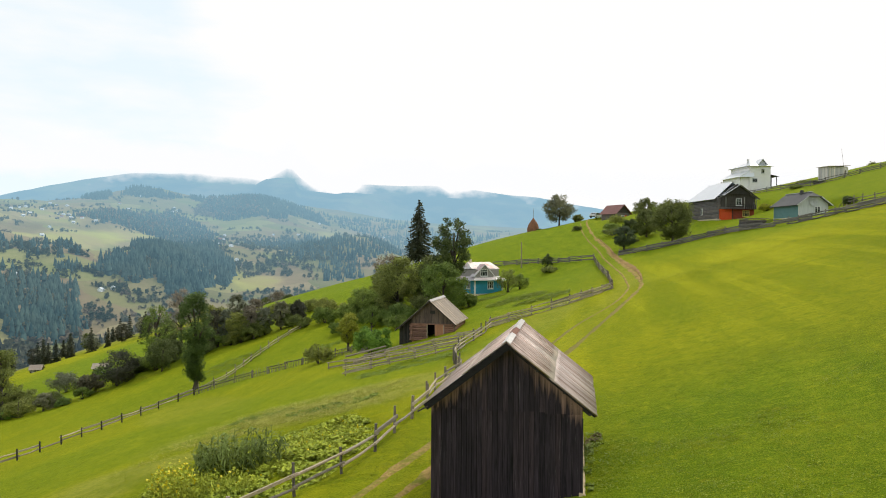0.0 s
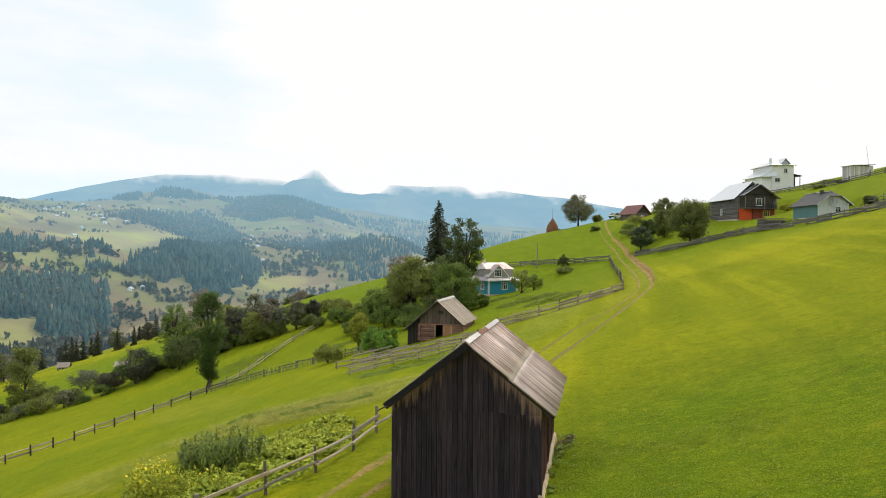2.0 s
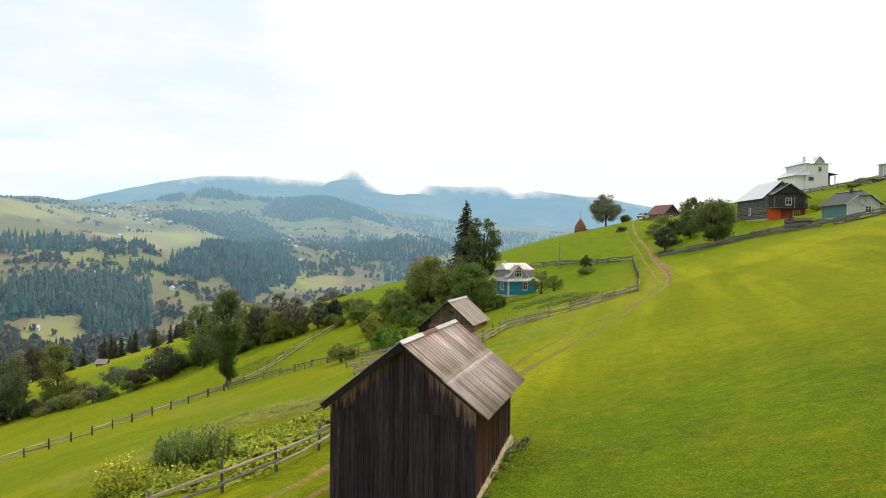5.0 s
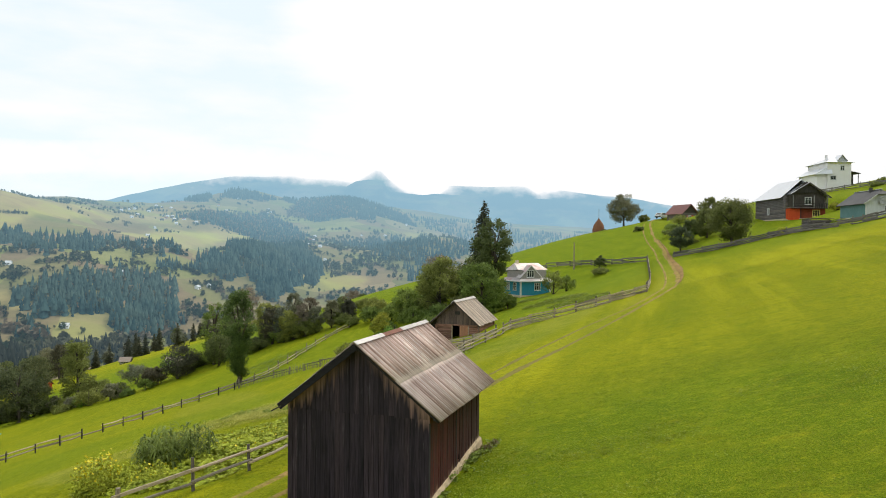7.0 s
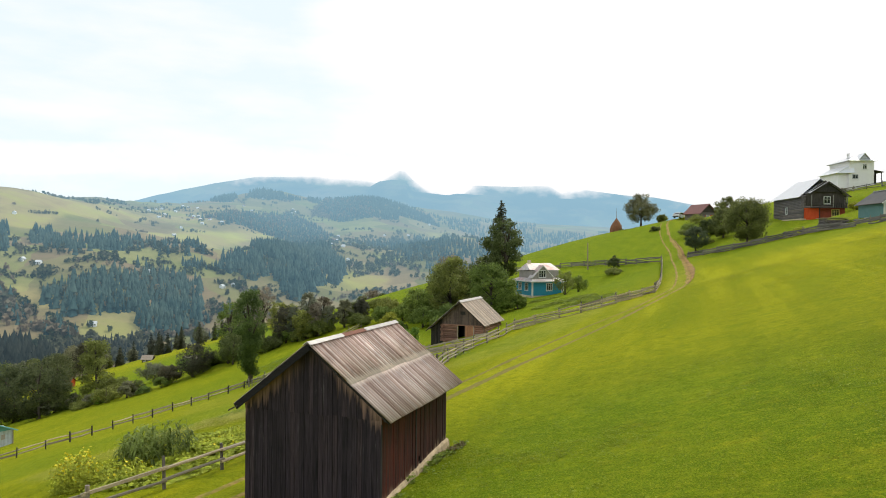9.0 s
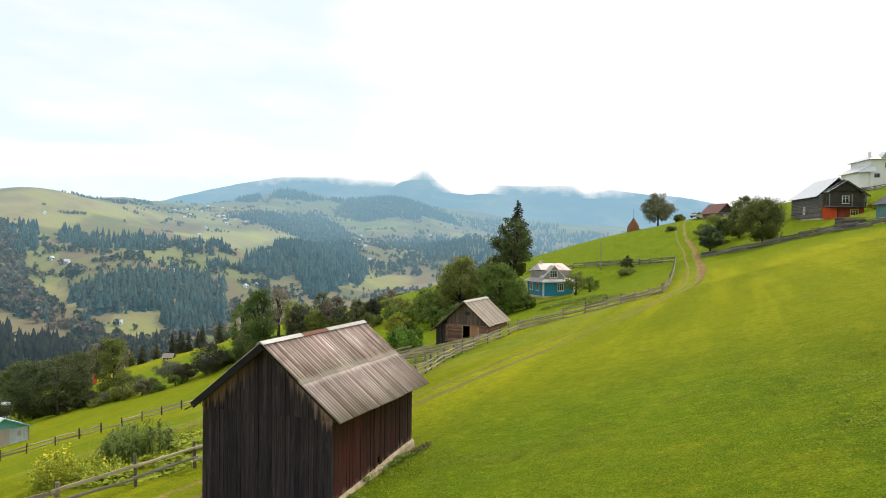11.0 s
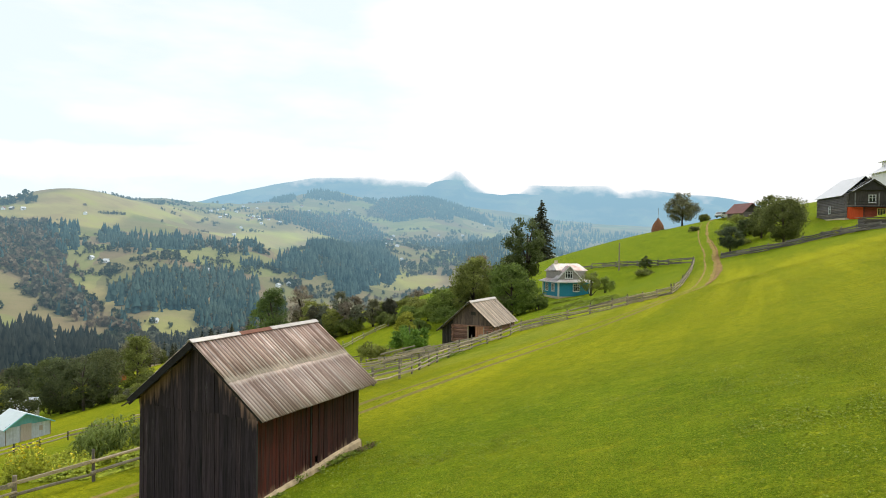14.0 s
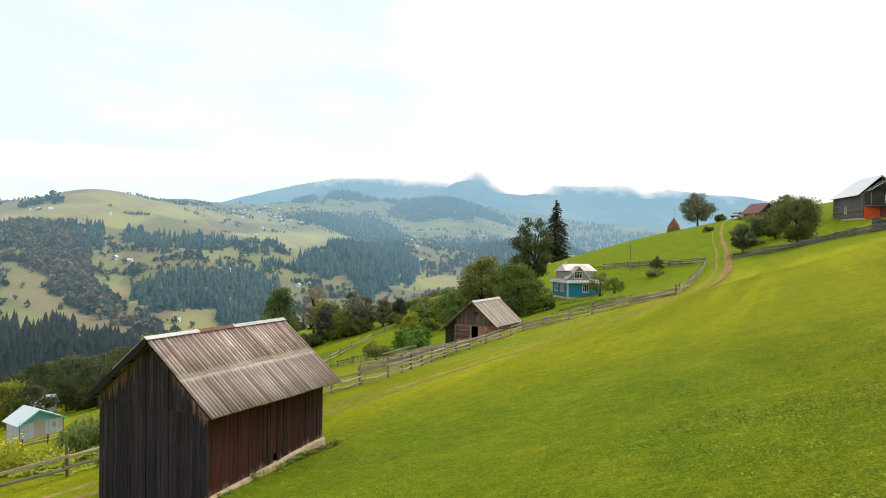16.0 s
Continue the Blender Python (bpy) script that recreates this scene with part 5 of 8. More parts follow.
def white_house():
    h = thing("white_house", 41.9, 168.0, 22.3, 16, "two-storey white plastered house with pale metal roof on the crest", "house")
    W, D, ez = 5.0, 8.6, 4.75
    part("foundation", box(-0.05, W + 0.05, -0.05, D, -2.4, 0.1), PLASTER_WHITE, h)
    part("wall", box(0, W, 0, D, 0.1, ez), PLASTER_WHITE, h)
    window(h, 3.1, -0.003, 3.5, 0.9, 1.1, PAINT_GREY, "front", 1)
    window(h, 1.2, -0.003, 1.4, 1.2, 0.9, PAINT_GREY, "front", 1)
    e, rz, ry = 0.5, 6.0, 2.6
    part("roof", slab([(-e, -e, ez), (W + e, -e, ez), (W / 2 + 0.2, ry, rz), (W / 2 - 0.2, ry, rz)], 0.08), METAL_WHITE, h)
    part("roof", slab([(W + e, -e, ez), (W + e, D + e, ez), (W / 2 + 0.2, D - ry, rz), (W / 2 + 0.2, ry, rz)], 0.08), METAL_WHITE, h)
    part("roof", slab([(-e, D + e, ez), (-e, -e, ez), (W / 2 - 0.2, ry, rz), (W / 2 - 0.2, D - ry, rz)], 0.08), METAL_WHITE, h)
    part("roof", slab([(W + e, D + e, ez), (-e, D + e, ez), (W / 2 - 0.2, D - ry, rz), (W / 2 + 0.2, D - ry, rz)], 0.08), METAL_WHITE, h)
    part("dormer_wall", prism([(2.1, ez + 0.2), (4.1, ez + 0.2), (3.1, ez + 1.45)], 0.15, 0.3), PAINT_GREY, h, "grey dormer gable")
    for s in (-1, 1):
        pts = [(3.1, -0.1, ez + 1.65), (3.1 + s * 1.35, -0.1, ez + 0.1), (3.1 + s * 1.35, 2.4, ez + 0.1), (3.1, 2.4, ez + 1.65)]
        part("dormer_roof", slab(pts if s > 0 else pts[::-1], 0.06), METAL_WHITE, h)
    part("chimney", box(0.9, 1.3, 2.6, 3.0, 5.2, 6.6), PLASTER_WHITE, h)
    # the lower wing with its own roof
    part("wing", box(-2.0, -0.003, 0.6, D, -1.2, 2.2), PLASTER_WHITE, h, "white single-storey wing")
    part("wing_roof", slab([(-2.5, 0.1, 2.1), (0.0, 0.1, 3.6), (0.0, D, 3.6), (-2.5, D, 2.1)][::-1], 0.07), METAL_WHITE, h)
    part("wing_front", slab([(-2.5, 0.1, 2.1), (0.9, -0.35, 2.15), (0.9, 0.0, 3.3), (0.0, 0.1, 3.6)], 0.05), METAL_WHITE, h)
    # open porch on the far end
    for y in (0.8, 3.0):
        part("porch_post", box(W + 1.9, W + 2.02, y, y + 0.12, -1.5, 2.5), DARK_UPRIGHT, h)
    part("porch_roof", slab([(W + 0.05, 0.4, 2.9), (W + 2.3, 0.4, 2.45), (W + 2.3, 3.5, 2.45), (W + 0.05, 3.5, 2.9)], 0.08), DARK_WOOD, h)
    part("porch_wall", box(W + 0.01, W + 2.0, 2.9, 3.0, -1.5, 2.4), DARK_UPRIGHT, h)
    return h


def red_house():
    h = thing("red_roofed_house", 12.6, 176.0, 14.5, 39, "small brown house with a dull red metal roof beside the track", "house")
    W, D, ez, rz = 4.4, 5.4, 2.25, 4.3
    part("wall", box(0, W, 0, D, -0.8, ez), LOG_GREY, h, "brown-grey log wall")
    part("gable_wall", prism([(0, ez), (W, ez), (W / 2, rz - 0.1)], 0.0, 0.12), DARK_UPRIGHT, h)
    part("gable_wall", prism([(0, ez), (W, ez), (W / 2, rz - 0.1)], D - 0.12, D), DARK_UPRIGHT, h)
    part("front_panel", box(1.5, 3.4, -0.06, -0.003, 0.1, 1.6), PAINT_ORANGE, h, "red painted porch panel")
    window(h, 2.1, -0.063, 1.2, 1.0, 0.9, PAINT_WHITE, "front", 1)
    for s, ex in ((-1, -0.5), (1, W + 0.5)):
        pts = [(W / 2, -0.6, rz), (ex, -0.6, ez - 0.35), (ex, D + 0.5, ez - 0.35), (W / 2, D + 0.5, rz)]
        part("roof", slab(pts if s > 0 else pts[::-1], 0.07), ROOF_RED, h, "dull red sheet roof")
    return h


def long_shed():
    h = thing("long_shed", 53.2, 152.0, 22.0, 22, "grey board shed with a flat sloping roof on the upper meadow", "shed")
    W, D = 4.6, 2.8
    for i in range(18):
        a = i * W / 18
        part("board", box(a + 0.006, a + W / 18 - 0.006, -0.03, 0.0, -0.9, 2.95), PALE_BOARD, h)
    for i in range(14):
        a = i * D / 14
        part("board", box(-0.03, 0.0, a + 0.006, a + D / 14 - 0.006, -1.2, 2.95), PALE_BOARD, h)
    part("back_wall", box(0.0, W, D - 0.03, D, -0.9, 2.9), WOOD_GREY, h)
    part("end_wall", box(W - 0.03, W, 0.0, D - 0.04, -0.9, 2.9), WOOD_GREY, h)
    part("roof", slab([(-0.3, -0.4, 3.0), (W + 0.3, -0.4, 3.25), (W + 0.3, D + 0.3, 3.25), (-0.3, D + 0.3, 3.0)], 0.07), FENCE_RAIL, h)
    return h


def wood_store():
    h = thing("log_woodshed", 29.6, 117.2, ground_z(30.6, 118.0) - 0.15, 12, "low dark log woodshed with loose boards on its roof", "shed")
    for i in range(6):
        z = 0.1 + i * 0.24
        part("log", tube([(-0.2, 0, z), (3.2, 0, z)], [0.125, 0.12], 6), LOG_GREY, h)
        part("log", tube([(0, -0.2, z + 0.12), (0, 2.6, z + 0.12)], [0.125, 0.12], 6), LOG_GREY_Y, h)
    part("back_wall", box(0, 3.0, 2.4, 2.5, -0.2, 1.5), DARK_WOOD, h)
    part("end_wall", box(2.9, 3.0, 0.1, 2.4, -0.2, 1.5), DARK_WOOD, h)
    rng = random.Random(5)
    for i in range(11):
        y = -0.35 + i * 0.29
        part("roof_board", box(-0.4 + rng.uniform(-0.2, 0.1), 3.4 + rng.uniform(-0.2, 0.3), y, y + 0.26, 1.62 + 0.02 * (i % 2), 1.66 + 0.02 * (i % 2)), FENCE_RAIL, h)
    return h


def teal_hut():
    h = thing("teal_hut", -81.5, 68.0, -20.35, 80, "pale grey plank hut with teal gable and light metal roof", "hut")
    W, D, el, er, rz, rx = 6.2, 4.3, 2.0, 1.9, 3.6, 2.55
    n = 34
    for i in range(n):
        a, b = W * i / n + 0.008, W * (i + 1) / n - 0.008
        part("plank", box(a, b, 0, 0.04, -1.8, 1.80), WOOD_PALE, h)
    part("gable", prism([(0, 1.803), (W, 1.803), (W, er), (rx, rz - 0.1), (0, el)], -0.03, 0.03), PAINT_TEAL_BRIGHT, h, "bright teal gable boards")
    for i in range(22):
        a = 0.05 + D * i / 22
        part("plank", box(0, 0.04, a + 0.005, a + D / 22 - 0.008, -1.8, el - 0.05), WOOD_PALE, h)
    part("back_wall", box(0, W, D - 0.05, D, -1.8, 1.8), WOOD_GREY, h)
    part("end_wall", box(W - 0.05, W, 0.05, D - 0.06, -1.8, er - 0.05), WOOD_GREY, h)
    part("corner_post", box(-0.06, 0.06, -0.07, -0.034, -1.8, el), FENCE_POST, h)
    part("corner_post", box(W - 0.06, W + 0.06, -0.07, -0.034, -1.8, er), FENCE_POST, h)
    part("door", box(2.0, 3.5, -0.06, -0.033, -0.7, 1.95), DOOR_PALE, h, "pale beige plank door")
    part("window_board", box(4.6, 5.1, -0.055, -0.033, 0.6, 1.3), DOOR_PALE, h)
    for (ex, ez) in ((-0.5, el - 0.35), (W + 0.45, er - 0.2)):
        pts = [(rx, -0.5, rz), (ex, -0.5, ez), (ex, D + 0.4, ez), (rx, D + 0.4, rz)]
        part("roof", slab(pts if ex > 0 else pts[::-1], 0.06), ROOF_PALE_TEAL, h, "pale teal sheet roof")
        part("bargeboard", beam((rx, -0.53, rz - 0.07), (ex, -0.53, ez - 0.07), 0.03, 0.16), PAINT_TEAL_BRIGHT, h)
    return h


WOOD_PALE = plain("pale_hut_boards", (0.53, 0.57, 0.66), 0.85, 0, 0.22, 2.5)
ROOF_PALE_TEAL = plain("pale_teal_sheet", (0.74, 0.81, 0.82), 0.5, 0.1, 0.08, 1.5)
PAINT_TEAL_BRIGHT = timber("bright_teal_boards", (0.14, 0.47, 0.58), (0.27, 0.62, 0.72), 0.3, 2)
DOOR_PALE = timber("pale_door_boards", (0.55, 0.47, 0.42), (0.72, 0.63, 0.57), 0.4, 2)

for build in (log_house, grey_house, white_house, red_house, long_shed, wood_store, teal_hut):
    build()


def board_pile(x, y, rz, n, mat, label):
    p = thing("board_pile", x, y, ground_z(x, y), rz, label, "lumber", "lumber piles")
    rng = random.Random(int(x * 10))
    for i in range(n):
        z, k = 0.12 + (i // 4) * 0.09, (i % 4) * 0.24 - 0.4
        part("board", box(-1.3 + rng.uniform(-0.3, 0.2), 1.3 + rng.uniform(-0.2, 0.4), k, k + 0.2, z - (0.3 if i < 4 else 0), z + 0.05), mat, p)
    return p


board_pile(28.0, 121.8, 20, 16, BARN_DOOR, "stack of orange-brown boards beside the woodshed")
board_pile(25.8, 124.0, 60, 12, DARK_WOOD, "stack of dark old boards in the farmyard")
board_pile(51.0, 150.2, 20, 12, DARK_WOOD, "dark lumber lying before the grey shed")


def parked_car():
    x, y = 8.0, 184.5
    c = thing("parked_car", x, y, ground_z(x, y) + 0.02, 60, "white car parked at the top of the dirt track", "car")
    part("body", prism([(-2.1, 0.35), (2.1, 0.35), (2.15, 0.75), (1.2, 0.92), (0.75, 1.42), (-1.2, 1.45), (-2.0, 0.95), (-2.15, 0.7)], -0.82, 0.82), PAINT_WHITE, c)
    for s in (-1, 1):
        part("side_window", prism([(1.05, 0.95), (0.68, 1.36), (-1.15, 1.38), (-1.75, 0.95)], s * 0.823, s * 0.835), GLASS, c)
        for wx in (-1.35, 1.35):
            w = part("wheel", tube([(wx, s * 0.66, 0.32), (wx, s * 0.85, 0.32)], [0.32, 0.32], 12), DARK_INSIDE, c)
            part("rim", tube([(wx, s * 0.853, 0.32), (wx, s * 0.87, 0.32)], [0.19, 0.17], 10), METAL_WHITE, w)
    part("rear_window", slab([(-1.98, 0.7, 0.99), (-1.98, -0.7, 0.99), (-1.26, -0.66, 1.41), (-1.26, 0.66, 1.41)], 0.01), GLASS, c)
    part("bumper", box(-2.22, -2.1, -0.8, 0.8, 0.35, 0.55), DARK_INSIDE, c)
    part("windscreen", slab([(1.22, -0.7, 0.95), (1.22, 0.7, 0.95), (0.80, 0.66, 1.40), (0.80, -0.66, 1.40)], 0.01), GLASS, c)
    return c


parked_car()


def haystack():
    x, y = -9.4, 203.0
    h = thing("haystack", x, y, ground_z(x, y) - 0.1, 0, "rust-brown conical haystack round a wooden pole", "haystack")
    rng = random.Random(3)
    prof = [(1.45, 0.0), (1.7, 0.9), (1.7, 2.2), (1.45, 3.3), (0.95, 4.2), (0.42, 4.95), (0.06, 5.5)]
    V, F, seg = [], [], 22
    for r, z in prof:
        for k in range(seg):
            a = 2 * math.pi * k / seg
            q = r * (1 + rng.uniform(-0.06, 0.06))
            V.append((q * math.cos(a), q * math.sin(a), z + rng.uniform(-0.06, 0.06)))
    for i in range(len(prof) - 1):
        for k in range(seg):
            F.append((i * seg + k, i * seg + (k + 1) % seg, (i + 1) * seg + (k + 1) % seg, (i + 1) * seg + k))
    fast_mesh("hay", V, F, HAY, h)
    part("pole", tube([(0, 0, 4.8), (0.05, 0, 8.2)], [0.06, 0.04], 6), FENCE_POST, h)
    return h


haystack()


def utility_pole(x, y, h, label, r=0.09, lean=0.0):
    p = thing("wooden_pole", x, y, ground_z(x, y) - 0.3, 0, label, "pole")
    part("shaft", tube([(0, 0, 0), (lean * 0.5, 0, h * 0.5), (lean, 0, h + 0.3)], [r, r * 0.85, r * 0.65], 8), FENCE_POST, p)
    part("stub", tube([(0.10, 0.02, 0), (0.10, 0.02, 1.4)], [0.09, 0.08], 6), FENCE_POST, p)
    return p


utility_pole(-8.0, 137.0, 5.2, "slim grey wooden pole standing by the paddock fence", 0.13)
utility_pole(56.0, 151.0, 5.6, "tall thin mast beside the upper shed", 0.035, -0.7)

# ---------------------------------------------------------------- track


def catmull(points, step):
    """Points at even steps along a smooth curve."""
    p = [np.array(q, float) for q in points]
    p = [2 * p[0] - p[1]] + p + [2 * p[-1] - p[-2]]
    out = []
    for a, b, c, d in zip(p, p[1:], p[2:], p[3:]):
        n = max(2, int(np.linalg.norm(c - b) / step))
        for k in range(n):
            t = k / n
            out.append(0.5 * (2 * b + (c - a) * t + (2 * a - 5 * b + 4 * c - d) * t * t + (3 * b - a - 3 * c + d) * t**3))
    out.append(p[-2])
    return np.array(out)


def rut(name, points, width, seed, label, lift=0.035, mat=SOIL):
    """A worn strip that follows the ground, with ragged edges."""
    c = catmull(points, 0.5)
    rng = np.random.RandomState(seed)
    t = np.gradient(c, axis=0)
    nrm = np.stack([t[:, 1], -t[:, 0]], -1) / np.linalg.norm(t, axis=1)[:, None]
    wob = np.convolve(rng.normal(0, 1, len(c) + 8), np.ones(5) / 5, "same")[:len(c)]
    cols = []
    for k, side in enumerate((-1.0, -0.5, 0.0, 0.5, 1.0)):
        jag = rng.normal(0, 0.09, len(c)) if abs(side) == 1 else 0
        w = np.interp(np.linspace(0, 1, len(c)), np.linspace(0, 1, len(width)), width) * (0.8 + 0.38 * wob + jag)
        w = np.maximum(w, 0.05)
        q = c + nrm * (side * w / 2)[:, None]
        z = height(q[:, 0], q[:, 1]) + lift - (0.05 if abs(side) == 1 else 0.0)
        cols.append(np.column_stack([q, z]))
    V = np.stack(cols, 1)
    n = len(c)
    idx = np.arange(n * 5).reshape(n, 5)
    F = np.stack([idx[:-1, :-1], idx[:-1, 1:], idx[1:, 1:], idx[1:, :-1]], -1).reshape(-1, 4)
    ob = fast_mesh(name, V, F, mat)
    return tagged(ob, label, "track", kind="structure")


rut("dirt_track_right", [(-5.2, 19.0), (-4.1, 22.1), (-3.3, 24.4), (-1.5, 31), (0.2, 38), (1.1, 42.5), (2.0, 46.3), (4.2, 56), (6.7, 65.8), (9.1, 75.8), (10.3, 86), (10.6, 97), (10.4, 110), (9.9, 122), (9.2, 130), (8.6, 139), (6.9, 151), (5.8, 163), (5.4, 176), (6.6, 190)],
    (0.9, 0.9, 0.7, 0.65, 0.7, 0.9, 1.2, 1.25, 0.9, 0.65, 0.5), 2, "rutted brown earth track climbing the meadow")
rut("dirt_track_left", [(-7.0, 19.5), (-5.7, 22.6), (-4.9, 25.3), (-4.0, 28.1), (-2.4, 35), (-0.9, 41), (0.1, 49), (2.4, 59.3), (6.2, 69), (8.3, 80), (9.0, 92), (9.0, 104), (8.4, 120), (7.6, 130), (6.9, 139), (5.2, 151), (4.1, 163), (3.9, 176)],
    (0.8, 0.7, 0.5, 0.4, 0.35, 0.4, 0.45, 0.4, 0.35, 0.3, 0.3), 3, "second earth rut beside a grassy middle strip")

BANK = plain("bare_bank_earth", (0.33, 0.205, 0.075), 0.95, 0, 0.4, 3.0, 0.6, 0.1)
rut("earth_bank", [(10.6, 88), (11.1, 97), (10.95, 108), (10.4, 120), (9.6, 130), (9.0, 139), (7.3, 151)], (0.2, 0.6, 1.0, 0.95, 0.7, 0.4, 0.2), 5, "bare eroded earth bank above the bend of the track", 0.12, BANK)

# ---------------------------------------------------------------- fences


def fence(name, points, gap, rails, label, post_h=1.15, thick=0.06, tall=0.11, post_mat=FENCE_POST, rail_mat=FENCE_RAIL, seed=1, stakes=0.0):
    """Posts at a gap along a line, rails between them, and thin upright stakes if asked for."""
    rng = random.Random(seed)
    c = catmull(points, 0.25)
    run = np.concatenate([[0], np.cumsum(np.linalg.norm(np.diff(c, axis=0), axis=1))])
    n = max(2, round(run[-1] / gap))
    f = thing(name, float(c[0][0]), float(c[0][1]), 0, 0, label, "fence", "meadow fences")
    ox, oy = float(c[0][0]), float(c[0][1])
    spots = []
    for i in range(n + 1):
        s = min(run[-1], max(0, run[-1] * i / n + (rng.uniform(-0.25, 0.25) * gap * 0.4 if 0 < i < n else 0)))
        x, y = float(np.interp(s, run, c[:, 0])), float(np.interp(s, run, c[:, 1]))
        spots.append((x - ox, y - oy, ground_z(x, y)))
    for x, y, z in spots:
        h = post_h * rng.uniform(0.88, 1.15)
        r = rng.uniform(0.065, 0.10)
        part("post", tube([(x, y, z - 0.3), (x + rng.uniform(-0.06, 0.06), y + rng.uniform(-0.06, 0.06), z + h)], [r, r * 0.85], 6), post_mat, f)
    for (x0, y0, z0), (x1, y1, z1) in zip(spots, spots[1:]):
        d = Vector((x1 - x0, y1 - y0, 0)).normalized()
        side = Vector((d.y, -d.x, 0)) * 0.10
        for hgt in rails:
            if rng.random() < 0.05:
                continue
            over = rng.uniform(0.08, 0.3)
            p = Vector((x0, y0, z0 + hgt + rng.uniform(-0.08, 0.08))) - d * over + side
            q = Vector((x1, y1, z1 + hgt + rng.uniform(-0.08, 0.08))) + d * over * 0.5 + side
            m = (p + q) / 2 + Vector((0, 0, rng.uniform(-0.11, 0.05)))
            if rng.random() < 0.5:
                part("rail", tube([p, m, q], [tall * 0.52, tall * 0.5, tall * 0.4], 6), rail_mat, f)
            else:
                part("rail", beam(p, q, thick, tall * rng.uniform(0.9, 1.35)), rail_mat, f)
    if stakes:
        bm = bmesh.new()
        s = 0.2
        while s < run[-1]:
            x, y = float(np.interp(s, run, c[:, 0])) - ox, float(np.interp(s, run, c[:, 1])) - oy
            z = ground_z(x + ox, y + oy)
            add_tube(bm, [(x, y, z - 0.1), (x + rng.uniform(-0.12, 0.12), y + rng.uniform(-0.12, 0.12), z + rng.uniform(0.7, 1.2))], [0.035, 0.025], 5)
            s += stakes * rng.uniform(0.7, 1.4)
        part("stakes", bm, rail_mat, f, "thin upright wattle stakes")
    return f


fence("rail_fence", [(-14.0, 17.6), (-10.4, 20.9), (-8.35, 23.6), (-6.75, 26.5), (-6.5, 29.3), (-6.1, 32.2), (-5.8, 35.6)], 2.75, (0.42, 0.85), "grey two-rail pole fence along the lower edge of the earth track", 1.25, 0.07, 0.13, seed=11)
fence("rail_fence", [(-5.8, 35.6), (-5.9, 40), (-5.4, 44.6), (-6.8, 50.6), (-7.9, 57), (-8.0, 62.8), (-7.2, 67.4), (-6.8, 74.0)], 2.7, (0.28, 0.58, 0.90), "weathered grey three-rail fence between track and log barn", 1.2, 0.06, 0.12, seed=12)
fence("rail_fence", [(-6.8, 74.0), (-4.4, 75.6), (-1.2, 77), (2.5, 80), (6.9, 87.2)], 2.6, (0.10, 0.23, 0.36, 0.49, 0.62, 0.75, 0.88), "close-set grey rail fence below the track bend", 1.1, 0.05, 0.105, seed=13)
fence("rail_fence", [(6.9, 87.2), (7.0, 100), (6.5, 115), (5.9, 130.0)], 2.9, (0.25, 0.55, 0.85), "grey rail fence climbing beside the earth track", 1.1, 0.06, 0.13, seed=14)
fence("rail_fence", [(-19.6, 62.6), (-17.4, 63.0), (-14.6, 63.0), (-11.6, 62.5), (-8.2, 63.0)], 2.4, (0.2, 0.42, 0.64, 0.84), "leaning grey rail fence of the small barn yard", 0.98, 0.06, 0.12, seed=15)
fence("rail_fence", [(-25.0, 73.0), (-19.6, 70.6), (-15.0, 69.8), (-11.0, 70.0), (-7.3, 68.4)], 2.5, (0.2, 0.42, 0.64), "weathered yard fence of long grey poles before the log barn", 0.8, 0.07, 0.13, seed=16)
fence("wattle_fence", [(-22.5, 80.0), (-25.6, 83.6), (-31, 85), (-36, 85.4), (-40.2, 85.4), (-44, 84.8), (-47.4, 82.8)], 2.6, (0.45, 0.8), "old dark wattle fence of thin stakes", 1.1, 0.05, 0.09, FENCE_POST, FENCE_DARK, 17, 0.22)
fence("rail_fence", [(-47.4, 82.8), (-49.2, 78), (-50.8, 73.5), (-51.9, 69), (-52.7, 64.5), (-53.4, 60), (-54.8, 54), (-58, 46), (-64, 38)], 2.7, (0.40, 0.80), "light two-rail pole fence with dark posts across the lower meadow", 1.08, 0.07, 0.15, DARK_UPRIGHT, FENCE_RAIL, 18)
fence("rail_fence", [(-47.2, 83.6), (-46.7, 90), (-47.1, 95.2), (-47.7, 102), (-47.2, 110), (-46, 116)], 3.2, (0.40, 0.80), "two-rail fence running up to the hedge", 1.25, 0.06, 0.12, seed=19)
fence("board_fence", [(10.4, 128.5), (15.6, 125.3), (20.0, 124.0), (24.4, 122), (28.2, 119), (31.2, 114.0), (33.7, 108.5), (35.8, 103), (37.2, 96.5), (38.9, 89.3), (42.5, 79)], 2.6, (0.15, 0.36, 0.57, 0.8), "dark weathered board fence round the village farmyard", 1.1, 0.05, 0.19, FENCE_POST, FENCE_DARK, 20)
fence("rail_fence", [(-24, 145), (-19.5, 143.2), (-11.5, 141.2), (-5, 138), (0.6, 134), (5.8, 130.2)], 2.6, (0.2, 0.45, 0.7, 0.92), "dark rail fence across the upper paddock", 1.1, 0.05, 0.15, FENCE_POST, FENCE_DARK, 21)
fence("rail_fence", [(37.5, 166), (42, 161.5), (46, 156), (48.5, 149.5), (52.2, 146.8), (57, 144.8), (64, 143), (74, 141)], 3.0, (0.25, 0.55, 0.85), "grey fence below the white house on the crest", 1.1, 0.05, 0.15, FENCE_POST, FENCE_DARK, 22)
